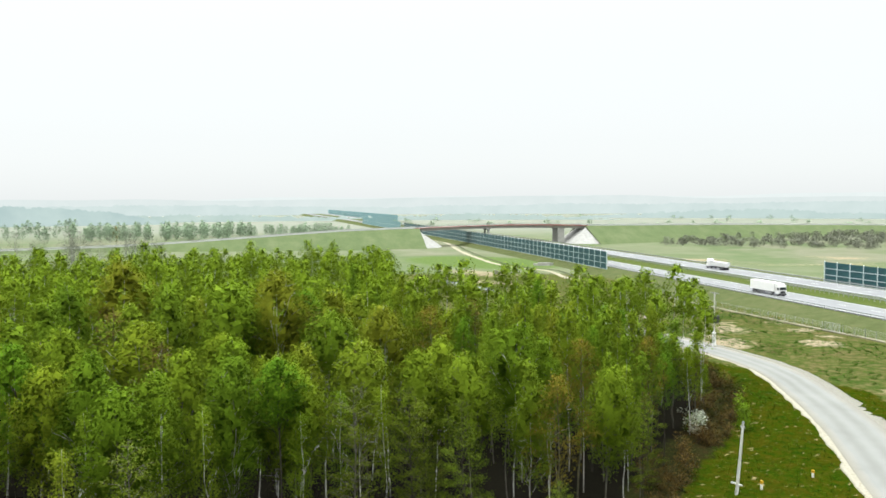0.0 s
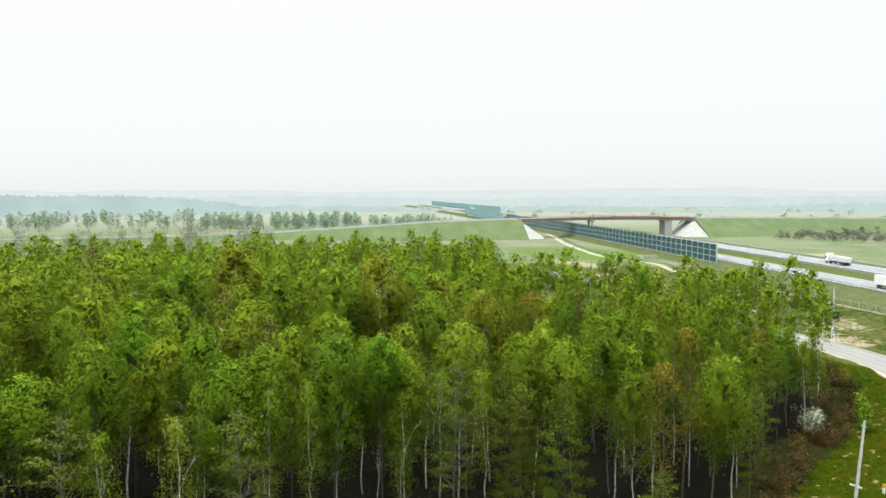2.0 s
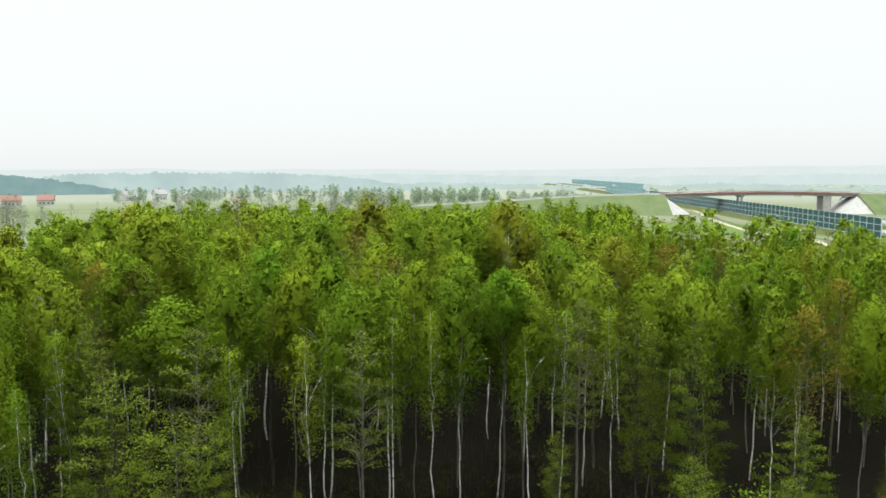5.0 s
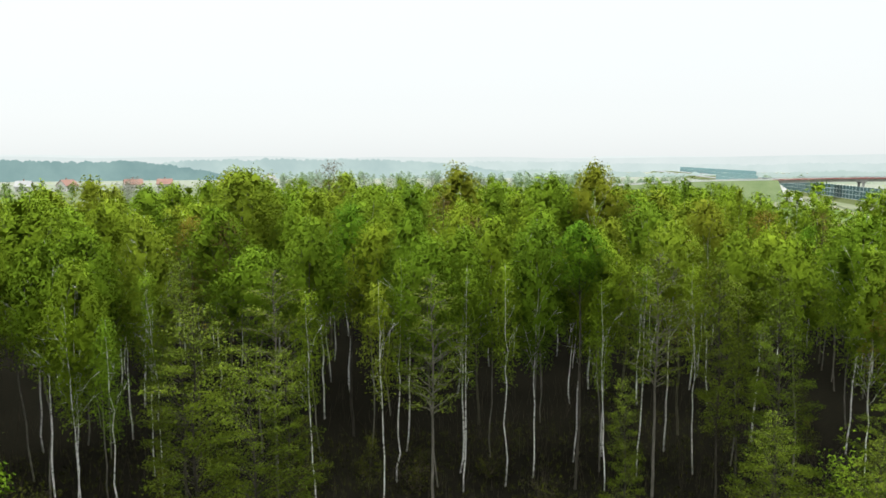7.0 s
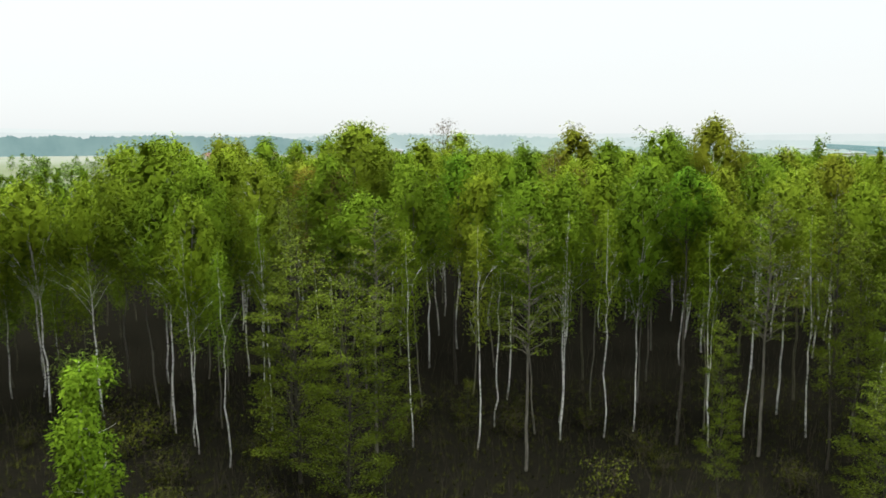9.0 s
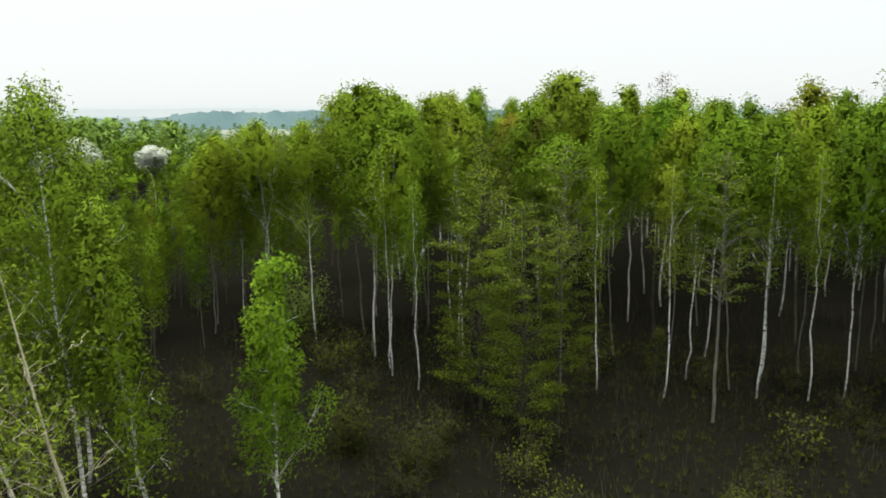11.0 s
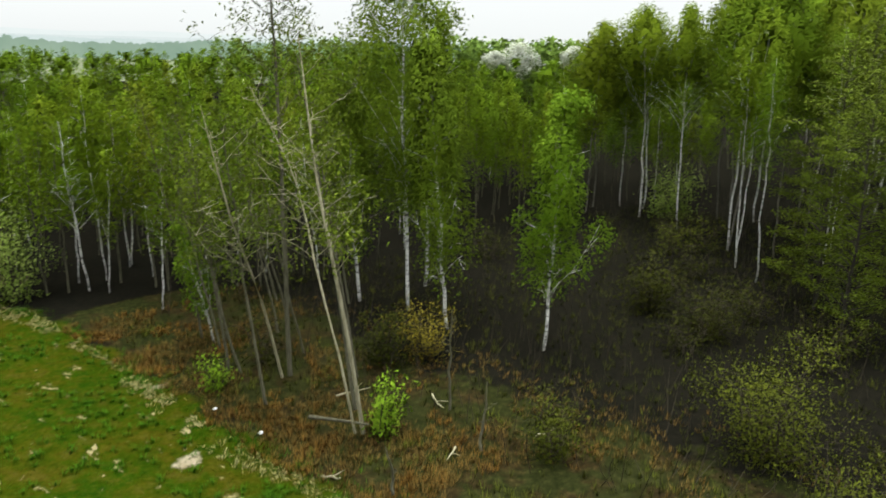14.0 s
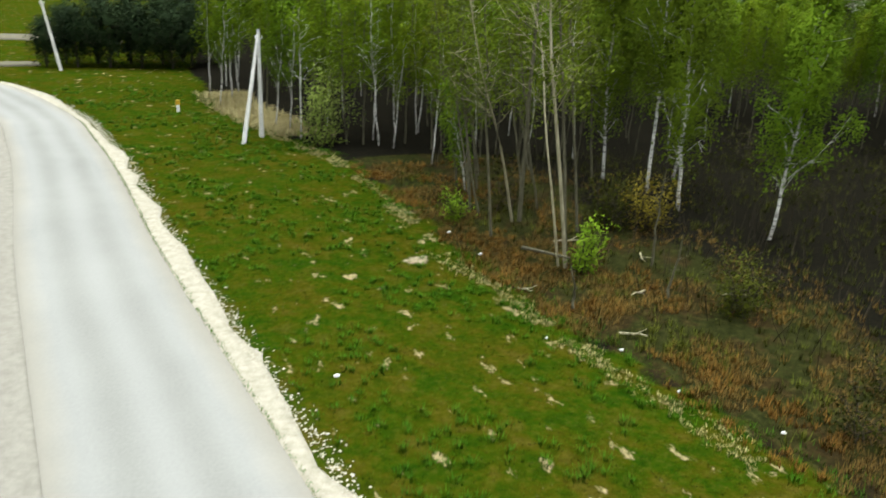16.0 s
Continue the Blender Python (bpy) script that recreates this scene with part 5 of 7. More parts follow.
back_kinds = [tree_thing("birch_tree", lump_tree(60 + k, 19.0, 0.40, 3.1 + 0.3 * (k % 3), 80, 4600, 0.24, 0.155, ("egg", "cone", "egg")[k % 3], 0.5, (0.5 * math.sin(k * 2.1), 0.5 * math.cos(k * 2.1)), 0.06, 5, 0.06, 0.24, 1.4, 0.0, 0.1, fan=0.7, rim=0.72, limbs=8), birch_bark, birch_leaf, "birch in fresh yellow-green leaf deep in the wood", "birch", "birches of the wood") for k in range(6)]
slim_kinds = [tree_thing("birch_tree", lump_tree(80 + k, 14.0, 0.36 + 0.04 * (k % 2), 1.85 + 0.15 * (k % 3), 46, 1750, 0.25, 0.15, "cone", 0.4, (0.4 * math.sin(k * 2.1), 0.4 * math.cos(k * 2.1)), 0.05, 5, 0.05, 0.28, 1.5, 0.0, 0.1, fan=0.4, rim=0.66, limbs=6), birch_bark if k % 2 else grey_birch_bark, birch_leaf, "slim pointed birch in bright yellow-green leaf", "birch", "birches of the wood") for k in range(5)]
alder_kinds = [tree_thing("alder_tree", spray_tree(70 + k, 16.0, (0.10, 0.48, 0.30)[k], (3.2, 2.4, 2.4)[k], (92, 46, 62)[k], (15000, 4600, 8000)[k], 0.145, 0.095, ("tier", "dome", "tier")[k], 0.45, 0.08, (0.2, -0.2), 0.10, 60, 0.32, 7, 0.42), alder_bark if k != 1 else grey_birch_bark, alder_leaf, ("broad alder with tiers of olive-green young leaves down to the ground", "slender alder with a sparse olive-green crown at the wood's edge", "alder with sparse olive-green young leaves at the wood's edge")[k], "alder", "alders at the wood's edge") for k in range(3)]
thin_kinds = [tree_thing("birch_tree", lump_tree(190 + k, 16.0, 0.46, 1.6 + 0.15 * k, 44, 3000, 0.16, 0.095, "egg", 0.5, (0.6 * math.sin(k * 1.9), 0.6 * math.cos(k * 1.9)), 0.050, 7, 0.0, 0.30, 1.2, 0.1, 0.25, fork=-0.09, bow=(0.006, 0.004, 0.005, 0.003)[k], rim=0.4, limbs=8), birch_bark, birch_leaf, "thin crooked white-stemmed birch with a sparse crown", "birch", "birches of the wood") for k in range(4)]
maple_kind = tree_thing("maple_tree", lump_tree(90, 19.5, 0.50, 2.7, 90, 6400, 0.16, 0.11, "round", 0.1, (0, 0), 0.13, 6, 0.06, 0.22), alder_bark, maple_leaf, "dense round-crowned dark green maple among the birches", "maple", "dark maples")
bare_kinds = [tree_thing("budding_tree", lump_tree(95 + k, 18.0, 0.46, 2.5, 44, (2600, 1500)[k], 0.20, 0.10, "egg", 0.1, (0.3, 0.3), 0.10, 6, 0.0, 0.30, 1.0, 0.35, 0.25, 0.05), aspen_bark, (rust_leaf, brown_leaf)[k], ("budding tree with grey limbs and rusty young leaves", "budding tree with grey limbs and reddish-brown young leaves")[k], "tree", "budding trees") for k in range(2)]
young_kinds = [tree_thing("young_birch", lump_tree(110 + k, 11.5, 0.34, 1.4 + 0.12 * (k % 3), 44, 1700, 0.20, 0.12, "cone" if k % 2 else "egg", 0.5, (0.6 * math.sin(k * 1.7), 0.6 * math.cos(k * 1.7)), 0.045, 5, 0.03, 0.27, 1.5, 0.0, 0.2, limbs=8), aspen_bark if k else birch_bark, young_leaf, "slender young birch in light green leaf", "young birch", "young birches of the thicket") for k in range(5)]
used = set()


def plant(proto, x, y, tall, turn=None, wide=1.0):
    """Stands a copy of a tree at a place; the first one planted is the prototype itself."""
    height = max(v.co.z for v in proto.children[1].data.vertices) if "height" not in proto else proto["height"]
    proto["height"] = height
    s = 0.955 * tall / height
    a = rng.uniform(0, 6.28) if turn is None else turn
    m = Matrix.Translation((x, y, float(floor_at(x, y)))) @ Matrix.Rotation(a, 4, "Z") @ Matrix.Diagonal((s * wide, s * wide, s, 1))
    placed.append((x, y))
    if proto not in used:
        used.add(proto)
        proto.matrix_basis = m
        return proto
    ob = copy_thing(proto, Matrix.Identity(4))
    ob.matrix_basis = m
    return ob


# trees that stand out: place, height of the top, kind
def top_at(proto, x, y, z, wide=1.0, turn=None):
    return plant(proto, x, y, (z - float(floor_at(x, y))) / 0.955, turn, wide)


# front row of the wood, white stems in the open
for k, (x, y, z) in enumerate([(-37.6, 9.0, 19.6), (-37.4, 1.8, 18.6), (-39.5, 3.9, 19.2), (-42.0, 6.9, 19.8), (-39.6, 12.9, 19.0), (-37.4, 14.1, 18.6), (-40.5, 15.6, 19.4), (-46.4, -2.0, 19.0), (-38.3, -24.0, 18.8), (-39.2, -20.9, 19.6), (-35.9, -22.0, 17.8), (-43.6, -6.2, 19.6), (-44.5, 0.6, 20.0), (-43.5, 11.0, 20.2), (-37.2, 35.0, 19.6), (-33.2, 27.4, 18.4), (-30.2, 31.0, 18.0), (-27.2, 36.5, 17.4), (-40.6, 21.0, 19.2), (-36.8, 24.6, 18.8), (-43.0, -18.4, 20.0), (-44.2, -27.0, 19.8), (-41.8, -30.4, 18.6), (-47.8, -22.4, 20.8), (-58.0, 21.5, 23.6), (-59.0, 16.8, 22.4), (-36.4, 39.0, 18.0), (-42.7, 39.4, 18.2), (-42.7, -34.8, 18.6), (-40.8, -39.2, 17.4), (-46.5, -39.5, 16.6), (-40.2, -24.9, 21.4), (-61.2, -22.0, 21.6), (-70.4, -11.3, 22.0)]):
    top_at(birch_kinds[k % 10], x, y, z, 0.86 if k < 24 else 1.0)
for k, (x, y, z) in enumerate([(-49.3, -31, 21.0), (-50.2, -28, 21.4), (-51.3, -24.9, 20.2), (-52.6, -21.6, 20.8), (-53.8, -13.6, 20.2), (-54.4, -5.4, 21.4), (-54, 0.6, 20.4), (-46.5, -37, 17.6), (-44.3, -41, 16)]):
    top_at(birch_kinds[(k * 3 + 1) % 10], x, y, z)
for x, y, z in [(-49.5, -3.2, 20.4), (-70, 31, 20)]:
    top_at(maple_kind, x, y, z)
knob = tree_thing("maple_tree", lump_tree(91, 19.4, 0.72, 1.85, 50, 5200, 0.15, 0.11, "round", 0.0, (0, 0), 0.11, 6, 0.06, 0.28), alder_bark, maple_leaf, "slim dark green maple with a small dense round crown", "maple", "dark maples")
top_at(knob, -35.0, 11.3, 19.7)
# thin white stems that stand before the wood
for k, (x, y, z) in enumerate([(-32.6, -18.9, 14.6), (-35.4, -7.0, 15.4), (-34.8, -2.6, 15.8), (-36.2, 3.4, 16.6), (-36.6, 6.6, 16.8), (-35.8, 16.4, 16.4), (-38.6, -17.2, 16.6), (-34.6, -21.4, 15.2), (-38.9, -1.0, 17.0), (-34.2, 13.2, 15.8), (-35.6, 20.8, 16.4)]):
    top_at(thin_kinds[k % 4], x, y, z, 0.9)
# alders: broad ones down to the ground, slimmer ones between the birches
for x, y, z, k, wide in [(-30.0, -14.0, 16.0, 0, 1.12), (-25.3, -10.6, 14.4, 0, 1.02), (-26.5, -8.6, 13.6, 2, 0.85), (-31.5, 0.3, 16.9, 1, 0.95), (-32.5, 16.0, 17.7, 1, 0.98), (-30.3, 19.5, 17.3, 2, 0.72), (-26.3, 21.1, 17.2, 0, 0.74), (-21.0, 8.7, 12.6, 2, 0.62), (-35.0, -9.5, 17.0, 1, 1.05), (-37.0, -15.6, 17.6, 2, 0.85), (-20.3, 17, 10.6, 0, 1.1), (-18.0, 21.5, 9.6, 0, 1.15), (-22.0, 26.0, 11.5, 0, 0.95), (-31.2, 46, 12.6, 2, 0.9), (-33.5, 23.0, 15.5, 2, 0.8)]:
    top_at(alder_kinds[k], x, y, z, wide)
for k, (x, y, z) in enumerate([(-52, -13, 18.9), (-55.5, -16.5, 18.9), (-27, 31, 17.2), (-57.5, 25, 19.5), (-37.2, 43.6, 17.2), (-66, 8, 20), (-44, 24, 18), (-50, 8, 19)]):
    top_at(bare_kinds[(1, 0, 0, 1, 0, 1, 0, 1)[k]], x, y, z)

# saplings between the stems along the wood's edge, shade darkened into their leaves
sapling_kinds = [tree_thing("sapling", lump_tree(120 + k, 6.0, 0.12, 1.7, 26, 900, 0.15, 0.09, "cone", 0.1, (0.3, 0.2), 0.04, 5, 0.0, 0.26, 0.6, 0.0, 0.3, limbs=10), alder_bark, (shade_dark_leaf, olive_leaf)[k], ("olive sapling under the birches, their shade in its leaf colour", "green alder sapling in the shade of the birches")[k], "sapling", "saplings under the birches") for k in range(2)]
count = 0
for x, y in zip(rng.uniform(-50, -27, 700), rng.uniform(-24, 36, 700)):
    if count < 14 and inside(x, y, WOOD) and x < -0.12 * abs(y - 5) - 27 and free(x, y, 1.4):
        top_at(sapling_kinds[count % 2], x, y, rng.uniform(3.0, 6.0), rng.uniform(0.8, 1.3))
        count += 1

# the rest of the birch wood: single trees towards the lane, one mass behind
far_tall = []
for x, y in zip(rng.uniform(-230, -20, 9000), rng.uniform(-40, 125, 9000)):
    near_part = x > -96 and math.hypot(x - 17, y + 11) < 122
    if x > -41 and y < 38:
        continue
    if inside(x, y, TALL) and (y < 48 or float(edge_distance(np.array(x), np.array(y), TALL)) > 1.6) and free(x, y, (5.2 if y < 44 else 2.6) if near_part else 5.2):
        t = rng.normal(float(np.interp(y, [-30, 15, 45, 62, 80, 110], [20.6, 20.0, 18.0, 15.6, 13.2, 11.2])), 2.1) if near_part else rng.normal(17.6, 1.3)
        if near_part:
            pick = rng.random()
            proto = maple_kind if pick < 0.07 else bare_kinds[int(rng.integers(2))] if pick < 0.10 else birch_kinds[int(rng.integers(10))] if math.hypot(x - 17, y + 11) < 82 else back_kinds[int(rng.integers(6))]
            if y > 44 and pick > 0.10:
                proto = slim_kinds[int(rng.integers(5))]
            plant(proto, x, y, t, None, rng.uniform(0.85, 1.2) if y < 44 else rng.uniform(0.8, 1.05) * 14.0 / max(12.0, t) * 1.1)
        else:
            placed.append((x, y))
            far_tall.append((x, y, t))
for x, y in zip(rng.uniform(-75, 10, 2600), rng.uniform(-85, -34, 2600)):
    if inside(x, y, YOUNG) and free(x, y, 2.6 if y > -60 else 3.2) and math.hypot(x - 17, y) < 92:
        plant(young_kinds[int(rng.integers(5))], x, y, rng.normal(float(np.interp(y, [-85, -60, -45, -36], [12.6, 11.6, 10.6, 10.0])), 0.9))
# white stems at the thicket's corner, beside the braced pole
for k, (x, y, z) in enumerate([(10.5, -61.4, 10.0), (9.3, -63.9, 10.6), (8.5, -66.3, 10.8), (7.4, -49.8, 9.6), (6.6, -48.3, 10.2), (1.1, -45.4, 10.4), (-2.9, -47.3, 10.8), (10.9, -68.5, 10.4), (4.2, -46.8, 9.8), (-0.7, -37.3, 9.4)]):
    tagged(plant(young_kinds[0], x, y, z, None, 1.15), "white-stemmed young birch at the thicket's corner", "young birch")
far_young = [(x, y, rng.normal(12.2, 0.8)) for x, y in zip(rng.uniform(-245, 5, 620), rng.uniform(-175, -34, 620)) if inside(x, y, YOUNG) and math.hypot(x - 17, y) >= 90]


def mass(name, spots, kinds, bark, leaf_mat, label, category, base_h):
    """Many far trees that nobody could count, as one mesh."""
    wv, wf, lv, lf, ln, a0, b0 = [], [], [], [], [], 0, 0
    for x, y, t in spots:
        (w, g), (q, h, nr) = kinds[int(rng.integers(len(kinds)))]
        s, a = t / base_h, rng.uniform(0, 6.28)
        rot = np.array([[math.cos(a), -math.sin(a), 0], [math.sin(a), math.cos(a), 0], [0, 0, 1]]) * s
        at = (x, y, float(floor_at(x, y)))
        wv.append(w @ rot.T + at)
        wf.append(g + a0)
        lv.append(q @ rot.T + at)
        lf.append(h + b0)
        ln.append(nr @ rot.T / s)
        a0, b0 = a0 + len(w), b0 + len(q)
    top = holder(name)
    tagged(part("trunks", mesh_of("trunks", np.concatenate(wv), np.concatenate(wf), bark, True), bark, top), kind="stuff")
    tagged(part("foliage", mesh_of("foliage", np.concatenate(lv), np.concatenate(lf), leaf_mat, False, None, np.concatenate(ln)), leaf_mat, top), kind="stuff")
    return tagged(top, label, category, kind="stuff")


light_birch = [lump_tree(140 + k, 19, 0.5, 3.1, 44, 800, 0.40, 0.26, "egg", 0.4, (0.3, 0.2), 0.08, 4, 0.06, 0.26, 1.4, fan=0.8, limbs=2) for k in range(6)]
light_young = [lump_tree(150 + k, 11.5, 0.36, 1.5, 7, 150, 0.5, 0.28, "cone", 0.3, (0.3, 0.2), 0.08, 4, 0.1, 0.45, fan=0.6, limbs=2) for k in range(4)]
far_kinds = [lump_tree(170 + k, 19, 0.03, 5.6, 22, 240, 1.7, 1.0, "round", 0.2, (0.3, 0.2), 0.12, 4, 0.05, 0.34, 1.1, fan=1.2, limbs=2) for k in range(4)]
bare_scrub = [lump_tree(165 + k, 14, 0.2, 3.0, 30, 260, 0.5, 0.22, "round", 0.1, (0.3, 0.2), 0.16, 4, 0.0, 0.30, 1.2, 0.3, 0.3, 0.1, limbs=8) for k in range(3)]
light_scrub = [lump_tree(160 + k, 6.0, 0.05, 4.4, 14, 170, 1.1, 0.6, "round", 0.1, (0.2, 0.1), 0.08, 4, 0.0, 0.36, 0.7, limbs=2) for k in range(3)]
mass("birch_wood", far_tall, light_birch, birch_bark, birch_leaf, "birch wood stretching back in fresh green leaf", "wood", 19)
mass("young_thicket", far_young, light_young, aspen_bark, young_leaf, "thicket of young birches behind the verge", "thicket", 11.5)


def bearing(deg, d):
    return 17 - d * math.sin(radians(deg)), -12 + d * math.cos(radians(deg))


def strewn(count, b0, b1, d0, d1, h0, h1):
    res = []
    for _ in range(count):
        x, y = bearing(rng.uniform(b0, b1), rng.uniform(d0, d1))
        res.append((x, y, rng.uniform(h0, h1)))
    return res


mass("scrub", strewn(95, 73, 100, 330, 470, 11, 16), bare_scrub, hazed_bark, hazed_brush_leaf, "grey-brown budding scrub behind the birch wood, lightened for haze", "scrub", 14)
mass("scrub", strewn(380, 21.5, 38.5, 520, 760, 3.0, 5.2), light_scrub, hazed_bark, hazed_brush_leaf, "low scrub across the motorway, its grey lightened for haze", "scrub", 6)
mass("tree_group", strewn(110, 67, 78, 640, 740, 8, 14) + strewn(60, 60.5, 66.5, 660, 740, 6, 11) + strewn(80, 78, 94, 680, 860, 9, 14), far_kinds, hazed_bark, haze_leaf, "groups of trees in the fields, their green paled for haze", "trees", 19)
mass("tree_group", strewn(60, 20, 60, 820, 1300, 4, 7), light_scrub, hazed_bark, haze_leaf, "scattered bushes on the far fields", "bushes", 6)
mass("hill_wood", strewn(110, 121, 152, 200, 520, 13, 18) + strewn(70, 152, 182, 200, 520, 8, 11) + strewn(44, 125, 134, 210, 270, 15.5, 18.5) + strewn(120, 103, 122, 190, 620, 8, 12.5), far_kinds, alder_bark, hill_leaf, "mixed wood on the far slope beyond the thicket", "wood", 19)
mass("bank_scrub", strewn(26, 49, 55, 235, 290, 4, 8), light_young, aspen_bark, pale_leaf, "thin pale saplings by the ditch below the barrier", "saplings", 11.5)

# tall dark tree over the thicket
top_at(maple_kind, *bearing(171.8, 118), 17.4, 1.2)
# lone tree on the far field
tagged(plant(bare_kinds[0], -448, 103, 17), "lone bare tree beside the far road", "tree")

# ---------------------------------------------------------------- trees along the clearing
single = tree_thing("birch_tree", lump_tree(201, 13.0, 0.24, 2.1, 54, 12000, 0.18, 0.105, "cone", 0.6, (-1.3, -0.6), 0.075, 8, 0.0, 0.27, 1.2, 0.15, 0.25, fork=0.04, rim=0.4, limbs=24), birch_bark, fresh_leaf, "single white-barked birch in bright green leaf in the clearing", "birch", "birches by the clearing")
single.matrix_basis = Matrix.Translation((-12.0, -19.4, 0.35))
for k, (x, y, t, lx, ly, rad, leaves) in enumerate([(-10.5, -24.6, 15.6, 0.0, -2.0, 2.3, 13000), (-10.7, -28.1, 20.4, -1.3, -2.6, 3.9, 24000), (-14.6, -31.2, 17.0, -0.6, 0.4, 2.3, 9000), (-9.4, -30.7, 13.5, 0.6, -0.8, 2.0, 8000)]):
    ob = tree_thing("birch_tree", lump_tree(210 + k, t, (0.20, 0.30, 0.24, 0.24)[k], rad, 84, leaves, 0.19, 0.11, "cone" if k != 1 else "egg", 0.8, (lx, ly), 0.09, 8, 0.0, 0.22, 1.5, 0.15, 0.3, rim=0.4, limbs=28), birch_bark, edge_birch_leaf, "tall slender birch with a white trunk and drooping sprays", "birch", "birches by the clearing")
    ob.matrix_basis = Matrix.Translation((x, y, 0.3))
    placed.append((x, y))


def dead_tree(seed, base, top, girth, branches, label, leafy=0, mat=shade_dark_leaf, bark=dead_bark, via=None):
    """A bent trunk with bare limbs that fork into twigs."""
    r = np.random.default_rng(seed)
    b, t = np.array(base, float), np.array(top, float)
    line = bent((0, 0, -0.2), t - b, 10, r, 0.05)
    if via is not None:
        line = smooth_line([(0, 0, -0.2)] + [tuple(np.array(q) - b) for q in via] + [tuple(t - b)], 1.0)
        line = np.stack([np.interp(np.linspace(0, 1, 10), np.linspace(0, 1, len(line)), line[:, q]) for q in range(3)], 1)
    h = np.linalg.norm(t - b)
    zz = np.linspace(0, 1, 10)
    wood = [tube(line, girth * (1 - zz) ** 0.7 + 0.012, 7)]
    tips = []
    for k in range(branches):
        s = r.uniform(0.40, 0.98)
        a = np.array([np.interp(s, zz, line[:, q]) for q in range(3)])
        ang = r.uniform(0, 6.28)
        ln = (1.15 - s) * h * 0.22 * r.uniform(0.4, 1.2)
        e = a + np.array([math.cos(ang) * ln, math.sin(ang) * ln, ln * r.uniform(0.45, 1.3)])
        br = bent(a, e, 5, r, 0.05 * ln)
        wood.append(tube(br, np.linspace(girth * 0.22 * (1.1 - s) + 0.006, 0.008, 5), 4))
        for _ in range(4):
            q = br[int(r.integers(1, 5))]
            g = q + np.array([r.normal(), r.normal(), abs(r.normal()) * 0.6]) * ln * 0.28
            wood.append(tube(bent(q, g, 3, r, 0.03), np.linspace(0.014, 0.006, 3), 3))
            tips.append(g)
    ob = holder("leaning_tree" if not leafy else "aspen_tree", Matrix.Translation(base))
    part("trunk", mesh_of("trunk", *joined(wood), bark, True), bark, ob)
    if leafy:
        tips = np.array(tips)
        c = np.repeat(tips, leafy, 0) + r.normal(size=(len(tips) * leafy, 3)) * 0.32
        part("crown", mesh_of("crown", *sprays(c, r.normal(size=c.shape) + (0, 0, -0.3), 0.20, 0.085, r), mat), mat, ob)
    return tagged(ob, label, "tree", "thin trees at the wood's edge")


dead_tree(301, (-0.6, -18.7, 0.3), (0.8, -20.6, 15.0), 0.074, 16, "leaning pale-barked tree with sparse young leaves at the wood's edge", 14, alder_leaf, pale_bark, [(0.2, -18.5, 4.0), (0.93, -18.65, 8.0), (0.95, -19.3, 10.0)])
dead_tree(310, (-0.35, -18.9, 0.3), (0.35, -25.0, 13.1), 0.042, 24, "bare pale stem leaning away into the wood", 0, bark=pale_bark, via=[(0.3, -19.0, 3.5), (0.1, -20.6, 6.0), (-0.3, -22.7, 9.5)])
dead_tree(302, (-1.0, -25.3, 0.3), (3.3, -23.2, 12.5), 0.055, 24, "leaning bare grey tree at the wood's edge", 0, bark=pale_bark, via=[(0.13, -24.9, 4.0), (2.0, -23.7, 8.0)])
dead_tree(303, (-1.4, -25.3, 0.3), (-1.8, -27.0, 20.6), 0.11, 44, "tall thin aspen with sparse opening leaves", 20, alder_leaf, aspen_bark)
dead_tree(304, (0.9, -23.5, 0.2), (1.4, -25.5, 12.0), 0.06, 26, "thin sapling with sparse olive leaves", 11, alder_leaf, aspen_bark)
dead_tree(305, (-1.6, -20.6, 0.3), (-0.6, -23.0, 14.5), 0.075, 30, "thin leaning sapling with sparse olive leaves", 11, alder_leaf, aspen_bark)
dead_tree(306, (-0.6, -32.4, 0.2), (1.0, -34.5, 12.0), 0.06, 24, "thin sapling with sparse green leaves", 10, alder_leaf, aspen_bark)
dead_tree(307, (0.4, -27.6, 0.2), (1.2, -28.8, 10.5), 0.06, 24, "thin sapling with sparse olive leaves", 11, alder_leaf, aspen_bark)
dead_tree(308, (-3.6, -23.2, 0.3), (-2.8, -25.5, 12.5), 0.065, 26, "thin sapling with sparse olive leaves", 11, alder_leaf, aspen_bark)
dead_tree(309, (-8.6, -30.6, 0.3), (-7.6, -32.0, 11.0), 0.065, 20, "thin leaning grey sapling", 12, alder_leaf, aspen_bark)
for k in range(8):
    x, y = 0.2 - k * 0.85 + rng.uniform(-0.5, 0.5), -27.5 - (k % 4) * 2.1 + rng.uniform(-0.8, 0.8)
    dead_tree(370 + k, (x, y, 0.25), (x + rng.uniform(0.8, 2.2), y - rng.uniform(1.0, 3.0), rng.uniform(9.0, 12.5)), rng.uniform(0.045, 0.07), 24, "thin leaning grey-stemmed sapling with sparse olive leaves", 9, alder_leaf, aspen_bark)
for k in range(16):
    x, y = 6.3 - k * 1.15 + rng.uniform(-0.8, 0.8), -47.5 + k * 0.75 + rng.uniform(-1.5, 1.5)
    dead_tree(320 + k, (x, y, 0.2), (x + rng.uniform(-0.6, 1.2), y + rng.uniform(-1.2, 0.6), rng.uniform(8.5, 11.0)), rng.uniform(0.045, 0.065), 22, "slender pale-stemmed young birch at the thicket's edge", 15, young_leaf, birch_bark if k % 5 == 0 else aspen_bark)
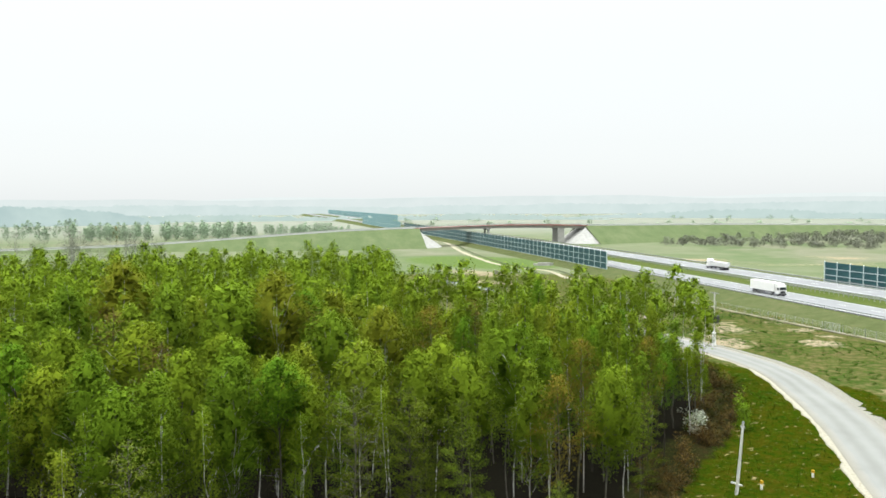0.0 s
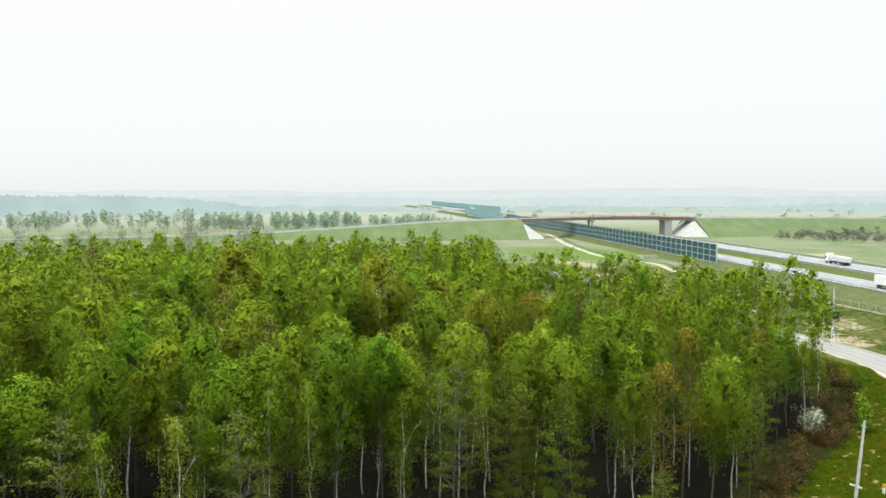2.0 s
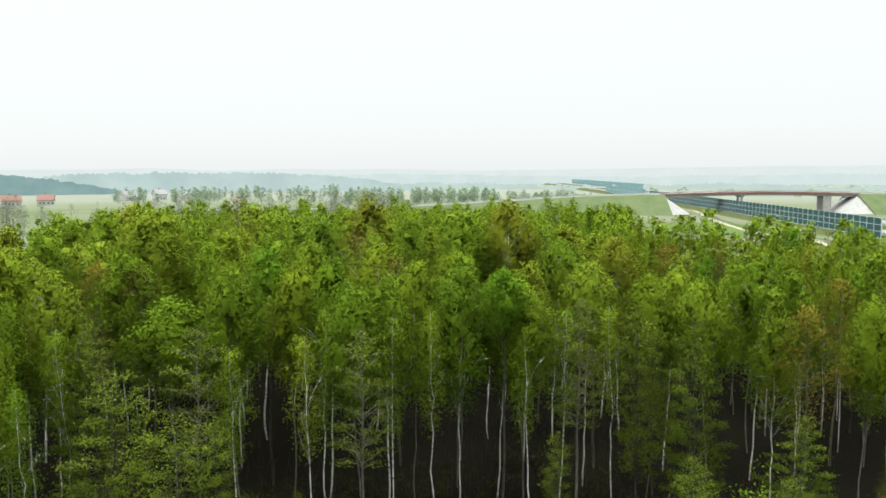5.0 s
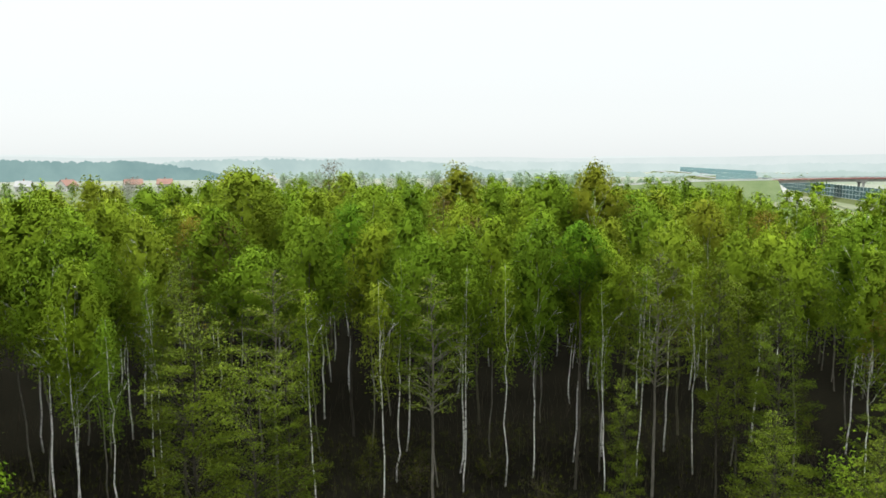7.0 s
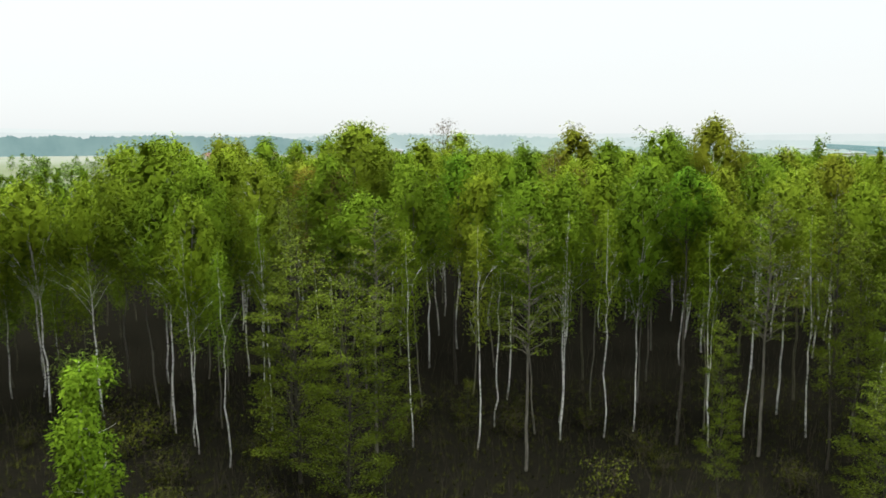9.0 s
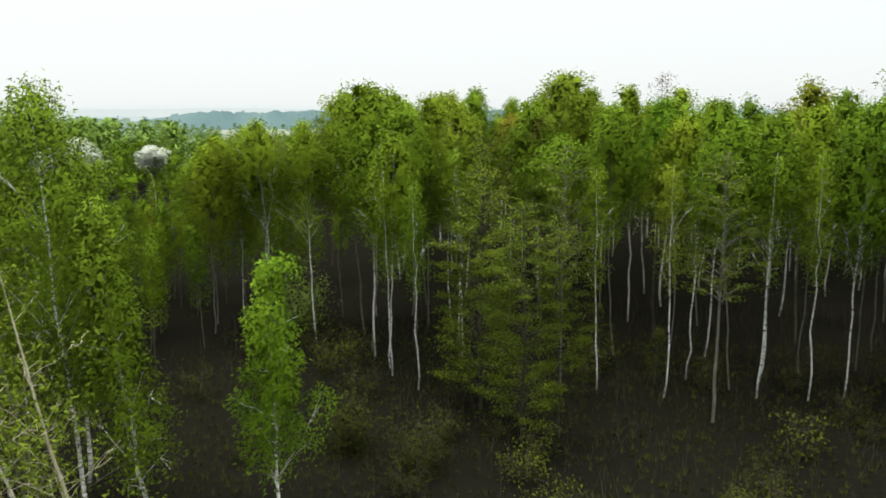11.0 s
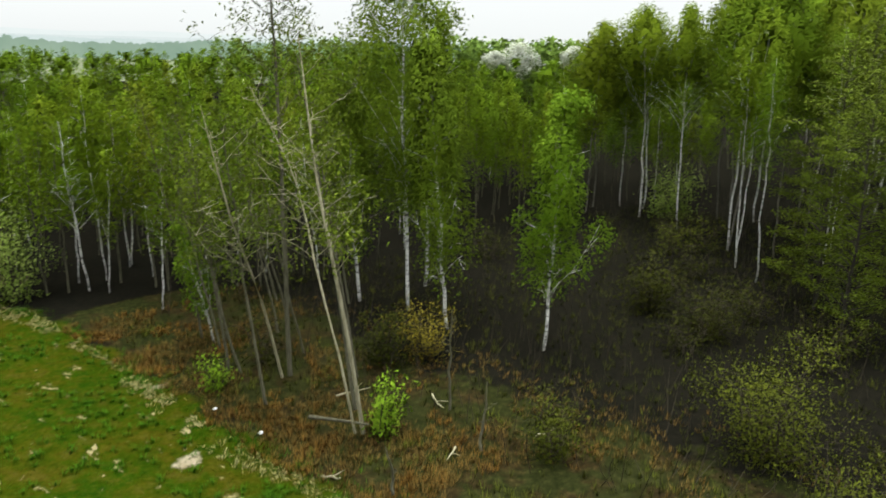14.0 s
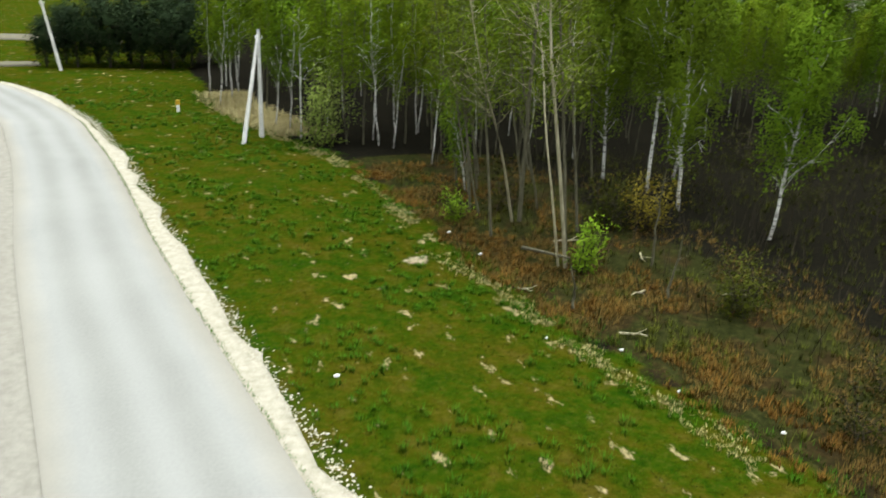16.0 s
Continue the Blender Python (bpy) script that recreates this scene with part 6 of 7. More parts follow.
for k, (x, y) in enumerate([(-4.4, -17.9), (-3.2, -14.8), (1.2, -14.6)]):
    dead_tree(350 + k, (x, y, 0.25), (x + rng.uniform(-0.5, 0.8), y + rng.uniform(-0.6, 0.4), (4.6, 2.6, 1.8)[k]), 0.05, 6, "thin broken stem standing in dry grass", 0, bark=aspen_bark)

# fallen log with a pale underside
log = holder("fallen_branch", Matrix.Translation((0.5, -20.8, 0.35)))
part("stem", mesh_of("stem", *tube(bent((0, 0, 0), (-1.0, 2.6, 0.35), 6, rng, 0.05), np.linspace(0.09, 0.04, 6), 7), aspen_bark, True), aspen_bark, log)
tagged(log, "pale fallen branch lying at the leaning tree's foot", "branch")


# ---------------------------------------------------------------- shrubs
def shrub_thing(seed, h, w, count, leaf, leaf_mat, label, stems=9, name="shrub", category="shrub", group="shrubs"):
    r = np.random.default_rng(seed)
    wood, tips = [], []
    for _ in range(stems):
        a = r.uniform(0, 6.28)
        e = np.array([math.cos(a) * w * r.uniform(0.2, 0.95), math.sin(a) * w * r.uniform(0.2, 0.95), h * r.uniform(0.55, 1.0)])
        ln = bent((r.normal() * 0.12, r.normal() * 0.12, -0.1), e, 5, r, 0.06 * h)
        wood.append(tube(ln, np.linspace(0.02 + 0.006 * h, 0.007, 5), 4))
        for q in ln[1:]:
            for _ in range(3):
                g = q + r.normal(size=3) * (0.28 * w, 0.28 * w, 0.16 * h)
                wood.append(tube(bent(q, g, 3, r, 0.02), np.linspace(0.012, 0.005, 3), 3))
                tips.append(g)
    tips = np.array(tips)
    tips[:, 2] = np.maximum(tips[:, 2], 0.1)
    c = tips[r.integers(len(tips), size=count)] + r.normal(size=(count, 3)) * (0.16 * w + 0.05, 0.16 * w + 0.05, 0.09 * h + 0.03)
    c = c[c[:, 2] > 0.03]
    swell = (c - (0, 0, h * 0.3)) / (w, w, h * 0.7)
    cv, cf, cn = sprays(c, r.normal(size=c.shape) + (0, 0, 0.2), leaf * 1.5, leaf * 0.8, r, swell + (0, 0, 0.2))
    ob = holder(name)
    part("branchwork", mesh_of("branchwork", *joined(wood), dead_bark, True), dead_bark, ob)
    part("foliage", mesh_of("foliage", cv, cf, leaf_mat, False, None, cn), leaf_mat, ob)
    return tagged(ob, label, category, group)


def put(ob, x, y, size=1.0):
    ob.matrix_basis = Matrix.Translation((x, y, float(floor_at(x, y)))) @ Matrix.Rotation(rng.uniform(0, 6.28), 4, "Z") @ Matrix.Diagonal((size, size, size, 1))
    return ob


put(shrub_thing(401, 2.1, 0.7, 900, 0.13, fresh_leaf, "small bright green shrub at the leaning tree's foot"), -1.2, -18.3)
put(shrub_thing(402, 2.1, 1.2, 1500, 0.09, olive_leaf, "olive-green rounded shrub in the dry grass"), -4.9, -12.7)
put(shrub_thing(403, 3.4, 2.6, 7000, 0.085, olive_leaf, "large spreading olive-green shrub at the clearing's edge", 16), -10.6, -7.0)
put(shrub_thing(404, 2.6, 1.7, 3000, 0.08, olive_leaf, "shrub with yellow-green young leaves", 12), -7.4, -3.4)
put(shrub_thing(405, 1.5, 0.7, 650, 0.11, fresh_leaf, "low bright green shrub on the wood's edge"), 2.0, -26.1)
put(shrub_thing(406, 3.0, 2.2, 1900, 0.11, shade_dark_leaf, "dark twiggy shrub in the clearing", 14), -20.4, -15.3)
put(shrub_thing(407, 2.3, 1.6, 2000, 0.09, rust_leaf, "yellow-green shrub among reddish dry grass", 12), -7.2, -22.6)
put(shrub_thing(408, 2.4, 1.5, 1400, 0.12, shade_dark_leaf, "brownish budding shrub among dry grass", 12), -5.6, -23.8)
put(shrub_thing(409, 5.2, 1.7, 2600, 0.15, pale_leaf, "tall flowering shrub with pale green and white leaves", 16), 5.0, -44.2)
bush = put(shrub_thing(410, 2.7, 1.1, 1500, 0.14, blossom, "white-flowering bush at the wood's corner", 10), -46.0, 74.2)
put(shrub_thing(416, 2.0, 1.2, 900, 0.13, fresh_leaf, "leafy green bush beside the flowering one", 8), -47.0, 75.4)
sapling = tree_thing("sapling", lump_tree(230, 6.4, 0.26, 1.0, 30, 2400, 0.16, 0.10, "cone", 0.4, (1.2, -1.0), 0.05, 6, 0.0, 0.34, 1.4, 0.0, 0.2, limbs=12), birch_bark, fresh_leaf, "slim leaning birch sapling in bright green leaf", "sapling", "birches by the clearing")
put(sapling, -0.9, -31.5).rotation_euler = (0, 0, 0)
put(shrub_thing(412, 3.2, 2.0, 1500, 0.14, shade_dark_leaf, "grey-green shrub in the dark clearing", 12), -22, -20)
put(shrub_thing(413, 4.4, 2.2, 2600, 0.16, pale_leaf, "pale flowering shrub at the back of the clearing", 14), -45, -33)
put(shrub_thing(414, 4.0, 1.2, 1700, 0.16, fresh_leaf, "slim green sapling at the wood's corner", 8), -44, 82)
put(shrub_thing(415, 5.0, 2.6, 2600, 0.18, birch_leaf, "leafy low birch at the wood's foot", 14), -24, 26)
brush = [shrub_thing(430 + k, 1.7, 1.3, 420, 0.10, (shade_dark_leaf, olive_leaf, shade_dark_leaf)[k], ("low olive undergrowth shrub in the dark clearing", "low olive-brown undergrowth shrub in the clearing", "low dark green undergrowth shrub under the trees")[k], 6, group="undergrowth shrubs") for k in range(3)]
first = set()
count = 0
for x, y in zip(rng.uniform(-42, 1, 900), rng.uniform(-36, 26, 900)):
    if count >= 48 or not inside(x, y, WOOD) or not free(x, y, 1.5) or float(edge_distance(np.array(x), np.array(y), WOOD)) < 2.0:
        continue
    placed.append((x, y))
    k = int(rng.integers(3))
    ob = brush[k] if k not in first else copy_thing(brush[k], Matrix.Identity(4))
    first.add(k)
    put(ob, x, y, rng.uniform(0.6, 1.5))
    count += 1

edge_brush = [shrub_thing(440 + k, 1.5, 1.2, 420, 0.11, (brown_leaf, straw_leaf, shade_dark_leaf)[k], ("brown bare brushwood along the wood's edge", "dry reddish bracken along the wood's edge", "olive brush along the wood's edge")[k], 5, group="brush at the wood's edge") for k in range(3)]
first = set()
count = 0
for x, y in zip(rng.uniform(-80, -8, 1600), rng.uniform(22, 116, 1600)):
    d = float(edge_distance(np.array(x), np.array(y), WOOD))
    if count >= 90 or not -0.3 < d < 5.0 or not free(x, y, 1.1) or x < -0.62 * y - 42:
        continue
    placed.append((x, y))
    k = int(rng.integers(3))
    ob = edge_brush[k] if k not in first else copy_thing(edge_brush[k], Matrix.Identity(4))
    first.add(k)
    put(ob, x, y, rng.uniform(0.7, 1.5))
    count += 1

# white-blossom trees in the thicket's back
for x, y, t, w in [(-74.0, -78.8, 16.2, 3.4), (-65.5, -61.3, 15.8, 1.9), (-71.0, -80.5, 14.8, 2.2)]:
    ob = tree_thing("blossom_tree", lump_tree(500 + int(t), t, 1 - 1.6 * w / t, w, 40, 3600, 0.24, 0.17, "round", 0.0, (0, 0), 0.16, 6, 0.1, 0.30), alder_bark, blossom, "wild cherry tree in full white blossom above the thicket", "cherry tree", "blossoming trees")
    ob.matrix_basis = Matrix.Translation((x, y, 0))
# dark pines at the bend
pine_kinds = [tree_thing("pine_tree", lump_tree(520 + k, 6.4, 0.06, 2.9, 36, 4200, 0.26, 0.10, "round", 0.0, (0, 0), 0.13, 6, 0.06, 0.30, 1.0, 0.0, 0.15, fan=0.5, rim=0.5), alder_bark, pine_leaf, "dark green bushy pine at the bend of the lane", "pine", "dark pines at the bend") for k in range(2)]
for k, (x, y, t) in enumerate([(26.4, -84.6, 5.4), (23.4, -84.4, 6.6), (20.2, -84.8, 7.2), (17.0, -85.0, 7.0), (13.8, -85.4, 6.6), (24.8, -88.2, 6.6), (21.6, -88.8, 7.8), (18.2, -89.2, 8.2), (14.8, -89.4, 8.0), (11.6, -88.0, 7.4), (12.4, -92.6, 9.6), (8.4, -91.0, 8.6)]):
    plant(pine_kinds[k % 2], x, y, t)


# ---------------------------------------------------------------- grass, dry stalks, stones
def blades(centres, tall, spread, per, r):
    """Tufts of pointed blades."""
    k = len(centres) * per
    c = np.repeat(centres, per, 0)
    t = np.repeat(np.broadcast_to(tall, len(centres)), per) * r.uniform(0.55, 1.2, k)
    a = r.uniform(0, 6.28, k)
    out_ = np.stack([np.cos(a), np.sin(a), 0 * a], 1)
    side = np.stack([-np.sin(a), np.cos(a), 0 * a], 1)
    base = c + out_ * (r.uniform(0, 0.5, k) * spread)[:, None]
    tip = base + out_ * (r.uniform(0.1, 0.9, k) * t * 0.8)[:, None] + np.stack([0 * t, 0 * t, t], 1)
    w = (0.014 + 0.055 * t)[:, None] * 0.5
    q = np.stack([base - side * w, base + side * w, tip], 1)
    nrm = out_ * 0.25 + (0, 0, 1.0)
    return q.reshape(-1, 3), np.arange(3 * k).reshape(-1, 3)[:, ::-1], np.repeat(nrm / np.linalg.norm(nrm, axis=1)[:, None], 3, 0)


def blade_mesh(name, made, material):
    return mesh_of(name, made[0], made[1], material, False, None, made[2])


def scatter(count, x0, x1, y0, y1, keep):
    x, y = rng.uniform(x0, x1, count), rng.uniform(y0, y1, count)
    ok = keep(x, y)
    x, y = x[ok], y[ok]
    z = np.array([floor_at(a, b) for a, b in zip(x, y)])
    return np.c_[x, y, z]


def off_lane(x, y, gap):
    c = np.interp(y, lane_y, lane[:, 0])
    return np.abs(x - c) > np.interp(y, lane_y, half_lane) + gap


pts = scatter(115000, -2, 30, -80, 6, lambda x, y: (edge_distance(x, y, WOOD) < 0.6) & off_lane(x, y, 1.3) & (x < np.interp(y, lane_y, lane[:, 0])))
keep = rng.random(len(pts)) < np.interp(pts[:, 1], [-80, -45, -15, 6], [0.35, 0.6, 1.0, 1.0])
pts = pts[keep]
tagged(new("verge_grass", blade_mesh("verge_grass", blades(pts[: len(pts) * 3 // 4], 0.06, 0.2, 5, rng), grass_leaf)), "short green grass tufts on the mown verge", "grass", kind="stuff")
pts = scatter(5200, -2, 24, -70, 6, lambda x, y: (edge_distance(x, y, WOOD) < 0.2) & off_lane(x, y, 1.3) & (x < np.interp(y, lane_y, lane[:, 0])))
pts = pts[np.array([noise.noise((x * 0.22, y * 0.22, 2.0)) for x, y, _ in pts]) > -0.05]
tagged(new("verge_weeds", blade_mesh("verge_weeds", blades(pts, 0.20, 0.42, 30, rng), weed_leaf)), "dark green weed clumps dotted over the verge", "weeds", kind="stuff")
sy = rng.uniform(-60, 4, 1500)
sx = np.interp(sy, lane_y, lane[:, 0]) - np.interp(sy, lane_y, half_lane) - 0.12 + rng.normal(0, 0.05, 1500)
tagged(new("roadside_weeds", blade_mesh("roadside_weeds", blades(np.c_[sx, sy, np.full(1500, 0.05)], 0.07, 0.1, 4, rng), weed_leaf)), "thin line of weeds along the asphalt's edge", "weeds", kind="stuff")
pts = scatter(9000, -2, 14, -50, 4, lambda x, y: np.abs(edge_distance(x, y, WOOD) + 0.2) < rng.uniform(0.05, 1.5, len(x)))
pts = pts[np.array([noise.noise((x * 0.3, y * 0.3, 6.0)) for x, y, _ in pts]) > 0.05]
tagged(new("edge_weeds", blade_mesh("edge_weeds", blades(pts, 0.22, 0.4, 6, rng), weed_leaf)), "rank green weeds where the verge meets the wood", "weeds", kind="stuff")
pts = scatter(26000, -30, 5, -38, 12, lambda x, y: (edge_distance(x, y, WOOD) > -0.6) & (edge_distance(x, y, WOOD) < rng.uniform(1.0, 9, len(x))))
pts = pts[np.array([noise.noise((x * 0.45, y * 0.45, 14.0)) for x, y, _ in pts]) > 0.12]
tagged(new("rusty_grass", blade_mesh("rusty_grass", blades(pts, 0.26, 0.35, 12, rng), rust_blade)), "rust-coloured dry grass patches along the wood's edge", "dry grass", kind="stuff")
pts = scatter(40000, -30, 5, -38, 12, lambda x, y: (edge_distance(x, y, WOOD) > -0.3) & (edge_distance(x, y, WOOD) < rng.uniform(1.5, 13, len(x))))
pts = pts[np.array([noise.noise((x * 0.3, y * 0.3, 4.0)) for x, y, _ in pts]) > 0.0]
tagged(new("dry_grass", blade_mesh("dry_grass", blades(pts, 0.24, 0.4, 9, rng), straw_leaf)), "reddish-brown dry grass and bracken along the wood's edge", "dry grass", kind="stuff")
pts = scatter(4200, -14, 4, -36, 8, lambda x, y: (edge_distance(x, y, WOOD) > 0.2) & (edge_distance(x, y, WOOD) < rng.uniform(1.0, 9.0, len(x))))
pts = pts[np.array([noise.noise((x * 0.4, y * 0.4, 31.0)) for x, y, _ in pts]) > 0.08]
tagged(new("edge_tufts", blade_mesh("edge_tufts", blades(pts, 0.34, 0.4, 10, rng), olive_leaf)), "olive-green tufts among the dry grass at the wood's edge", "grass", kind="stuff")
for k, (x, y, a, ln) in enumerate([(-2.6, -15.6, 0.6, 1.4), (0.4, -12.6, 2.2, 1.1), (-4.8, -19.4, 1.1, 1.8), (-1.9, -22.4, 2.7, 1.5), (-6.4, -14.0, 0.2, 1.6), (2.2, -17.4, 1.8, 0.9)]):
    stick = holder("fallen_stick", Matrix.Translation((x, y, float(floor_at(x, y)) + 0.06)) @ Matrix.Rotation(a, 4, "Z"))
    part("stem", mesh_of("stem", *joined([tube(bent((0, 0, 0), (ln, 0, 0.22), 5, rng, 0.05), np.linspace(0.05, 0.02, 5), 6), tube(bent((ln * 0.5, 0, 0.1), (ln * 0.8, 0.4, 0.3), 3, rng, 0.03), (0.025, 0.018, 0.01), 5)]), pale_bark, True), pale_bark, stick)
    tagged(stick, "short forked dead stick lying in dry grass", "stick", "fallen sticks")
pts = scatter(8000, -50, 3, -38, 30, lambda x, y: edge_distance(x, y, WOOD) > 1.0)
tagged(new("undergrowth", blade_mesh("undergrowth", blades(pts, 0.34, 0.4, 7, rng), shade_dark_leaf)), "olive undergrowth on the forest floor, shade in its dark colour", "undergrowth", kind="stuff")
pts = scatter(26000, -2, 13, -50, 4, lambda x, y: np.abs(edge_distance(x, y, WOOD) + 0.9) < rng.uniform(0.05, 0.8, len(x)))
pts = pts[np.array([noise.noise((x * 0.5, y * 0.5, 9.0)) for x, y, _ in pts]) > -0.12]
tagged(new("pale_hay", blade_mesh("pale_hay", blades(pts, 0.11, 0.3, 9, rng), hay_leaf)), "pale dry grass lying along the edge of the verge", "dry grass", kind="stuff")
pts = scatter(5200, 3, 14, -68, -47, lambda x, y: (np.abs(edge_distance(x, y, WOOD) - 0.8) < rng.uniform(0.2, 2.6, len(x))))
tagged(new("standing_straw", blade_mesh("standing_straw", blades(pts, 0.5, 0.5, 9, rng), hay_leaf)), "pale standing straw at the thicket's corner", "dry grass", kind="stuff")
pts = scatter(9000, -60, 0, -38, 34, lambda x, y: (edge_distance(x, y, WOOD) > 4.0) & (edge_distance(x, y, YOUNG) < 2))
twigs = [tube(bent(q, q + np.array([rng.normal() * 0.35, rng.normal() * 0.35, rng.uniform(0.8, 2.3)]), 3, rng, 0.05), (0.016, 0.012, 0.005), 3) for q in pts[:2600]]
tagged(new("bare_twigs", mesh_of("bare_twigs", *joined(twigs), dead_bark)), "dark bare twigs standing thick in the clearing", "undergrowth", kind="stuff")
pts = scatter(16000, -60, 12, 20, 112, lambda x, y: (edge_distance(x, y, WOOD) < 0.8) & off_lane(x, y, 1.2) & (x < np.interp(y, lane_y, lane[:, 0])) & (np.min(np.hypot(x[:, None] - lane[::2, 0], y[:, None] - lane[::2, 1]), 1) > 5.4))
tagged(new("lush_grass", blade_mesh("lush_grass", blades(pts, 0.28, 0.4, 7, rng), lush_leaf)), "lush green grass between the wood and the lane", "grass", kind="stuff")
pts = scatter(5200, -125, 10, 96, 176, lambda x, y: (edge_distance(x, y, WOOD) < 0.0) & (np.min(np.hypot(x[:, None] - lane[::2, 0], y[:, None] - lane[::2, 1]), 1) > 6.5))
pts = pts[np.array([noise.noise((x * 0.09, y * 0.09, 21.0)) for x, y, _ in pts]) > -0.05]
tagged(new("meadow_tussocks", blade_mesh("meadow_tussocks", blades(pts, 0.42, 1.3, 26, rng), weed_leaf)), "dark green tussocks over the rough meadow", "grass", kind="stuff")
pts = scatter(15000, -110, 45, 60, 175, lambda x, y: (edge_distance(x, y, WOOD) < 0.5) & (np.min(np.hypot(x[:, None] - lane[::2, 0], y[:, None] - lane[::2, 1]), 1) > 5.4))
tagged(new("meadow_grass", blade_mesh("meadow_grass", blades(pts, 0.26, 0.5, 6, rng), grass_leaf)), "rough green meadow tufts beside the lane", "grass", kind="stuff")

octa_v = np.array([(1, 0, 0), (-1, 0, 0), (0, 1, 0), (0, -1, 0), (0, 0, 1), (0, 0, -1)], float)
octa_f = np.array([(0, 2, 4), (2, 1, 4), (1, 3, 4), (3, 0, 4), (2, 0, 5), (1, 2, 5), (3, 1, 5), (0, 3, 5)])
sy = rng.uniform(-62, 4, 3600)
sx = np.interp(sy, lane_y, lane[:, 0]) - np.interp(sy, lane_y, half_lane) - 0.75 - np.abs(rng.normal(0.0, 0.3, 3600))
sz = rng.uniform(0.015, 0.06, (3600, 1, 1)) * rng.uniform(0.6, 1.3, (3600, 1, 3)) * (1, 1, 0.35)
sv = octa_v[None] * sz + np.c_[sx, sy, np.full(3600, 0.025)][:, None]
sf = octa_f[None] + 6 * np.arange(3600)[:, None, None]
tagged(new("roadside_stones", mesh_of("roadside_stones", sv.reshape(-1, 3), sf.reshape(-1, 3), gravel_stone)), "loose pale limestone chips along the lane's edge", "gravel", kind="stuff")

for x, y, s in [(11.0, -11.4, 0.16), (1.0, -11.4, 0.13), (0.9, -8.2, 0.12), (2.1, -21.8, 0.2), (-0.5, -5.2, 0.13), (3.2, -12.8, 0.10), (2.7, -24.5, 0.16)]:
    bm = bmesh.new()
    s *= 0.55
    bmesh.ops.create_icosphere(bm, subdivisions=2, radius=s)
    for q in bm.verts:
        q.co += Vector((noise.noise(q.co * 9), noise.noise(q.co * 9 + Vector((3, 1, 4))), noise.noise(q.co * 9 + Vector((7, 2, 5))))) * s * 0.5
        q.co.z *= 0.55
    me = bpy.data.meshes.new("litter")
    bm.to_mesh(me)
    bm.free()
    me.materials.append(litter_white)
    ob = new("litter", me)
    ob.location = (x, y, float(floor_at(x, y)) + 0.04)
    tagged(ob, "crumpled scrap of white litter lying in the grass", "litter", "litter")


# ---------------------------------------------------------------- houses and far distance
def house(x, y, a, w, d, h, roof_mat, label):
    top = holder("house", Matrix.Translation((x, y, 0)) @ Matrix.Rotation(a, 4, "Z"))
    bm = bmesh.new()
    box(bm, -w / 2, -d / 2, 0, w / 2, d / 2, h)
    v = [bm.verts.new(p) for p in ((-w / 2, -d / 2, h), (-w / 2, d / 2, h), (-w / 2, 0, h + d * 0.42), (w / 2, -d / 2, h), (w / 2, d / 2, h), (w / 2, 0, h + d * 0.42))]
    bm.faces.new((v[0], v[2], v[1]))
    bm.faces.new((v[3], v[4], v[5]))
    wall = part("wall", bm, wall_white, top)
    rv = np.array([(-w / 2 - 0.5, -d / 2 - 0.6, h - 0.3), (w / 2 + 0.5, -d / 2 - 0.6, h - 0.3), (w / 2 + 0.5, 0, h + d * 0.46), (-w / 2 - 0.5, 0, h + d * 0.46), (-w / 2 - 0.5, d / 2 + 0.6, h - 0.3), (w / 2 + 0.5, d / 2 + 0.6, h - 0.3)])
    lo = rv - (0, 0, 0.25)
    roof = part("roof", mesh_of("roof", np.concatenate([rv, lo]), np.array([(0, 1, 2, 3), (3, 2, 5, 4), (6, 9, 8, 7), (9, 10, 11, 8), (0, 6, 7, 1), (4, 5, 11, 10), (0, 3, 9, 6), (3, 4, 10, 9), (1, 7, 8, 2), (2, 8, 11, 5)]), roof_mat), roof_mat, top)
    part("chimney", boxes((-0.5, 0.4, h + d * 0.3, 0.3, 1.2, h + d * 0.46 + 1.3)), roof_red, roof)
    for k in range(int(w // 3)):
        for sgn in (-1, 1):
            xx = -w / 2 + 1.5 + k * 3
            part("window", boxes((xx, sgn * d / 2 - 0.06, 1.1, xx + 1.2, sgn * d / 2 + 0.06, 2.4)), glass_dark, wall)
    tagged(top, label, "house", "far houses")


for b, d, w, dd, h, roof_mat, label in [(90.6, 800, 11, 9, 6.0, roof_grey, "white house with a grey roof among far trees"), (92.6, 790, 22, 12, 4.0, roof_grey, "long grey-roofed farm building among far trees"), (88.8, 800, 9, 8, 3.5, roof_grey, "small white outbuilding among far trees"), (97.5, 720, 12, 9, 4.5, roof_red, "white house with a red roof beyond the wood"), (99.5, 715, 14, 9, 4.5, roof_red, "white house with a red roof beyond the wood"), (103.5, 700, 13, 10, 4.5, roof_red, "white house with a red roof beyond the wood"), (106, 690, 11, 9, 4.5, roof_grey, "white house with a grey roof beyond the wood"), (118.6, 1300, 34, 14, 8, roof_grey, "long white building on the far slope"), (120.0, 1280, 26, 14, 8, roof_grey, "white building on the far slope")]:
    x, y = bearing(b, d)
    house(x, y, rng.uniform(0, 3.1), w, dd, h, roof_mat, label)


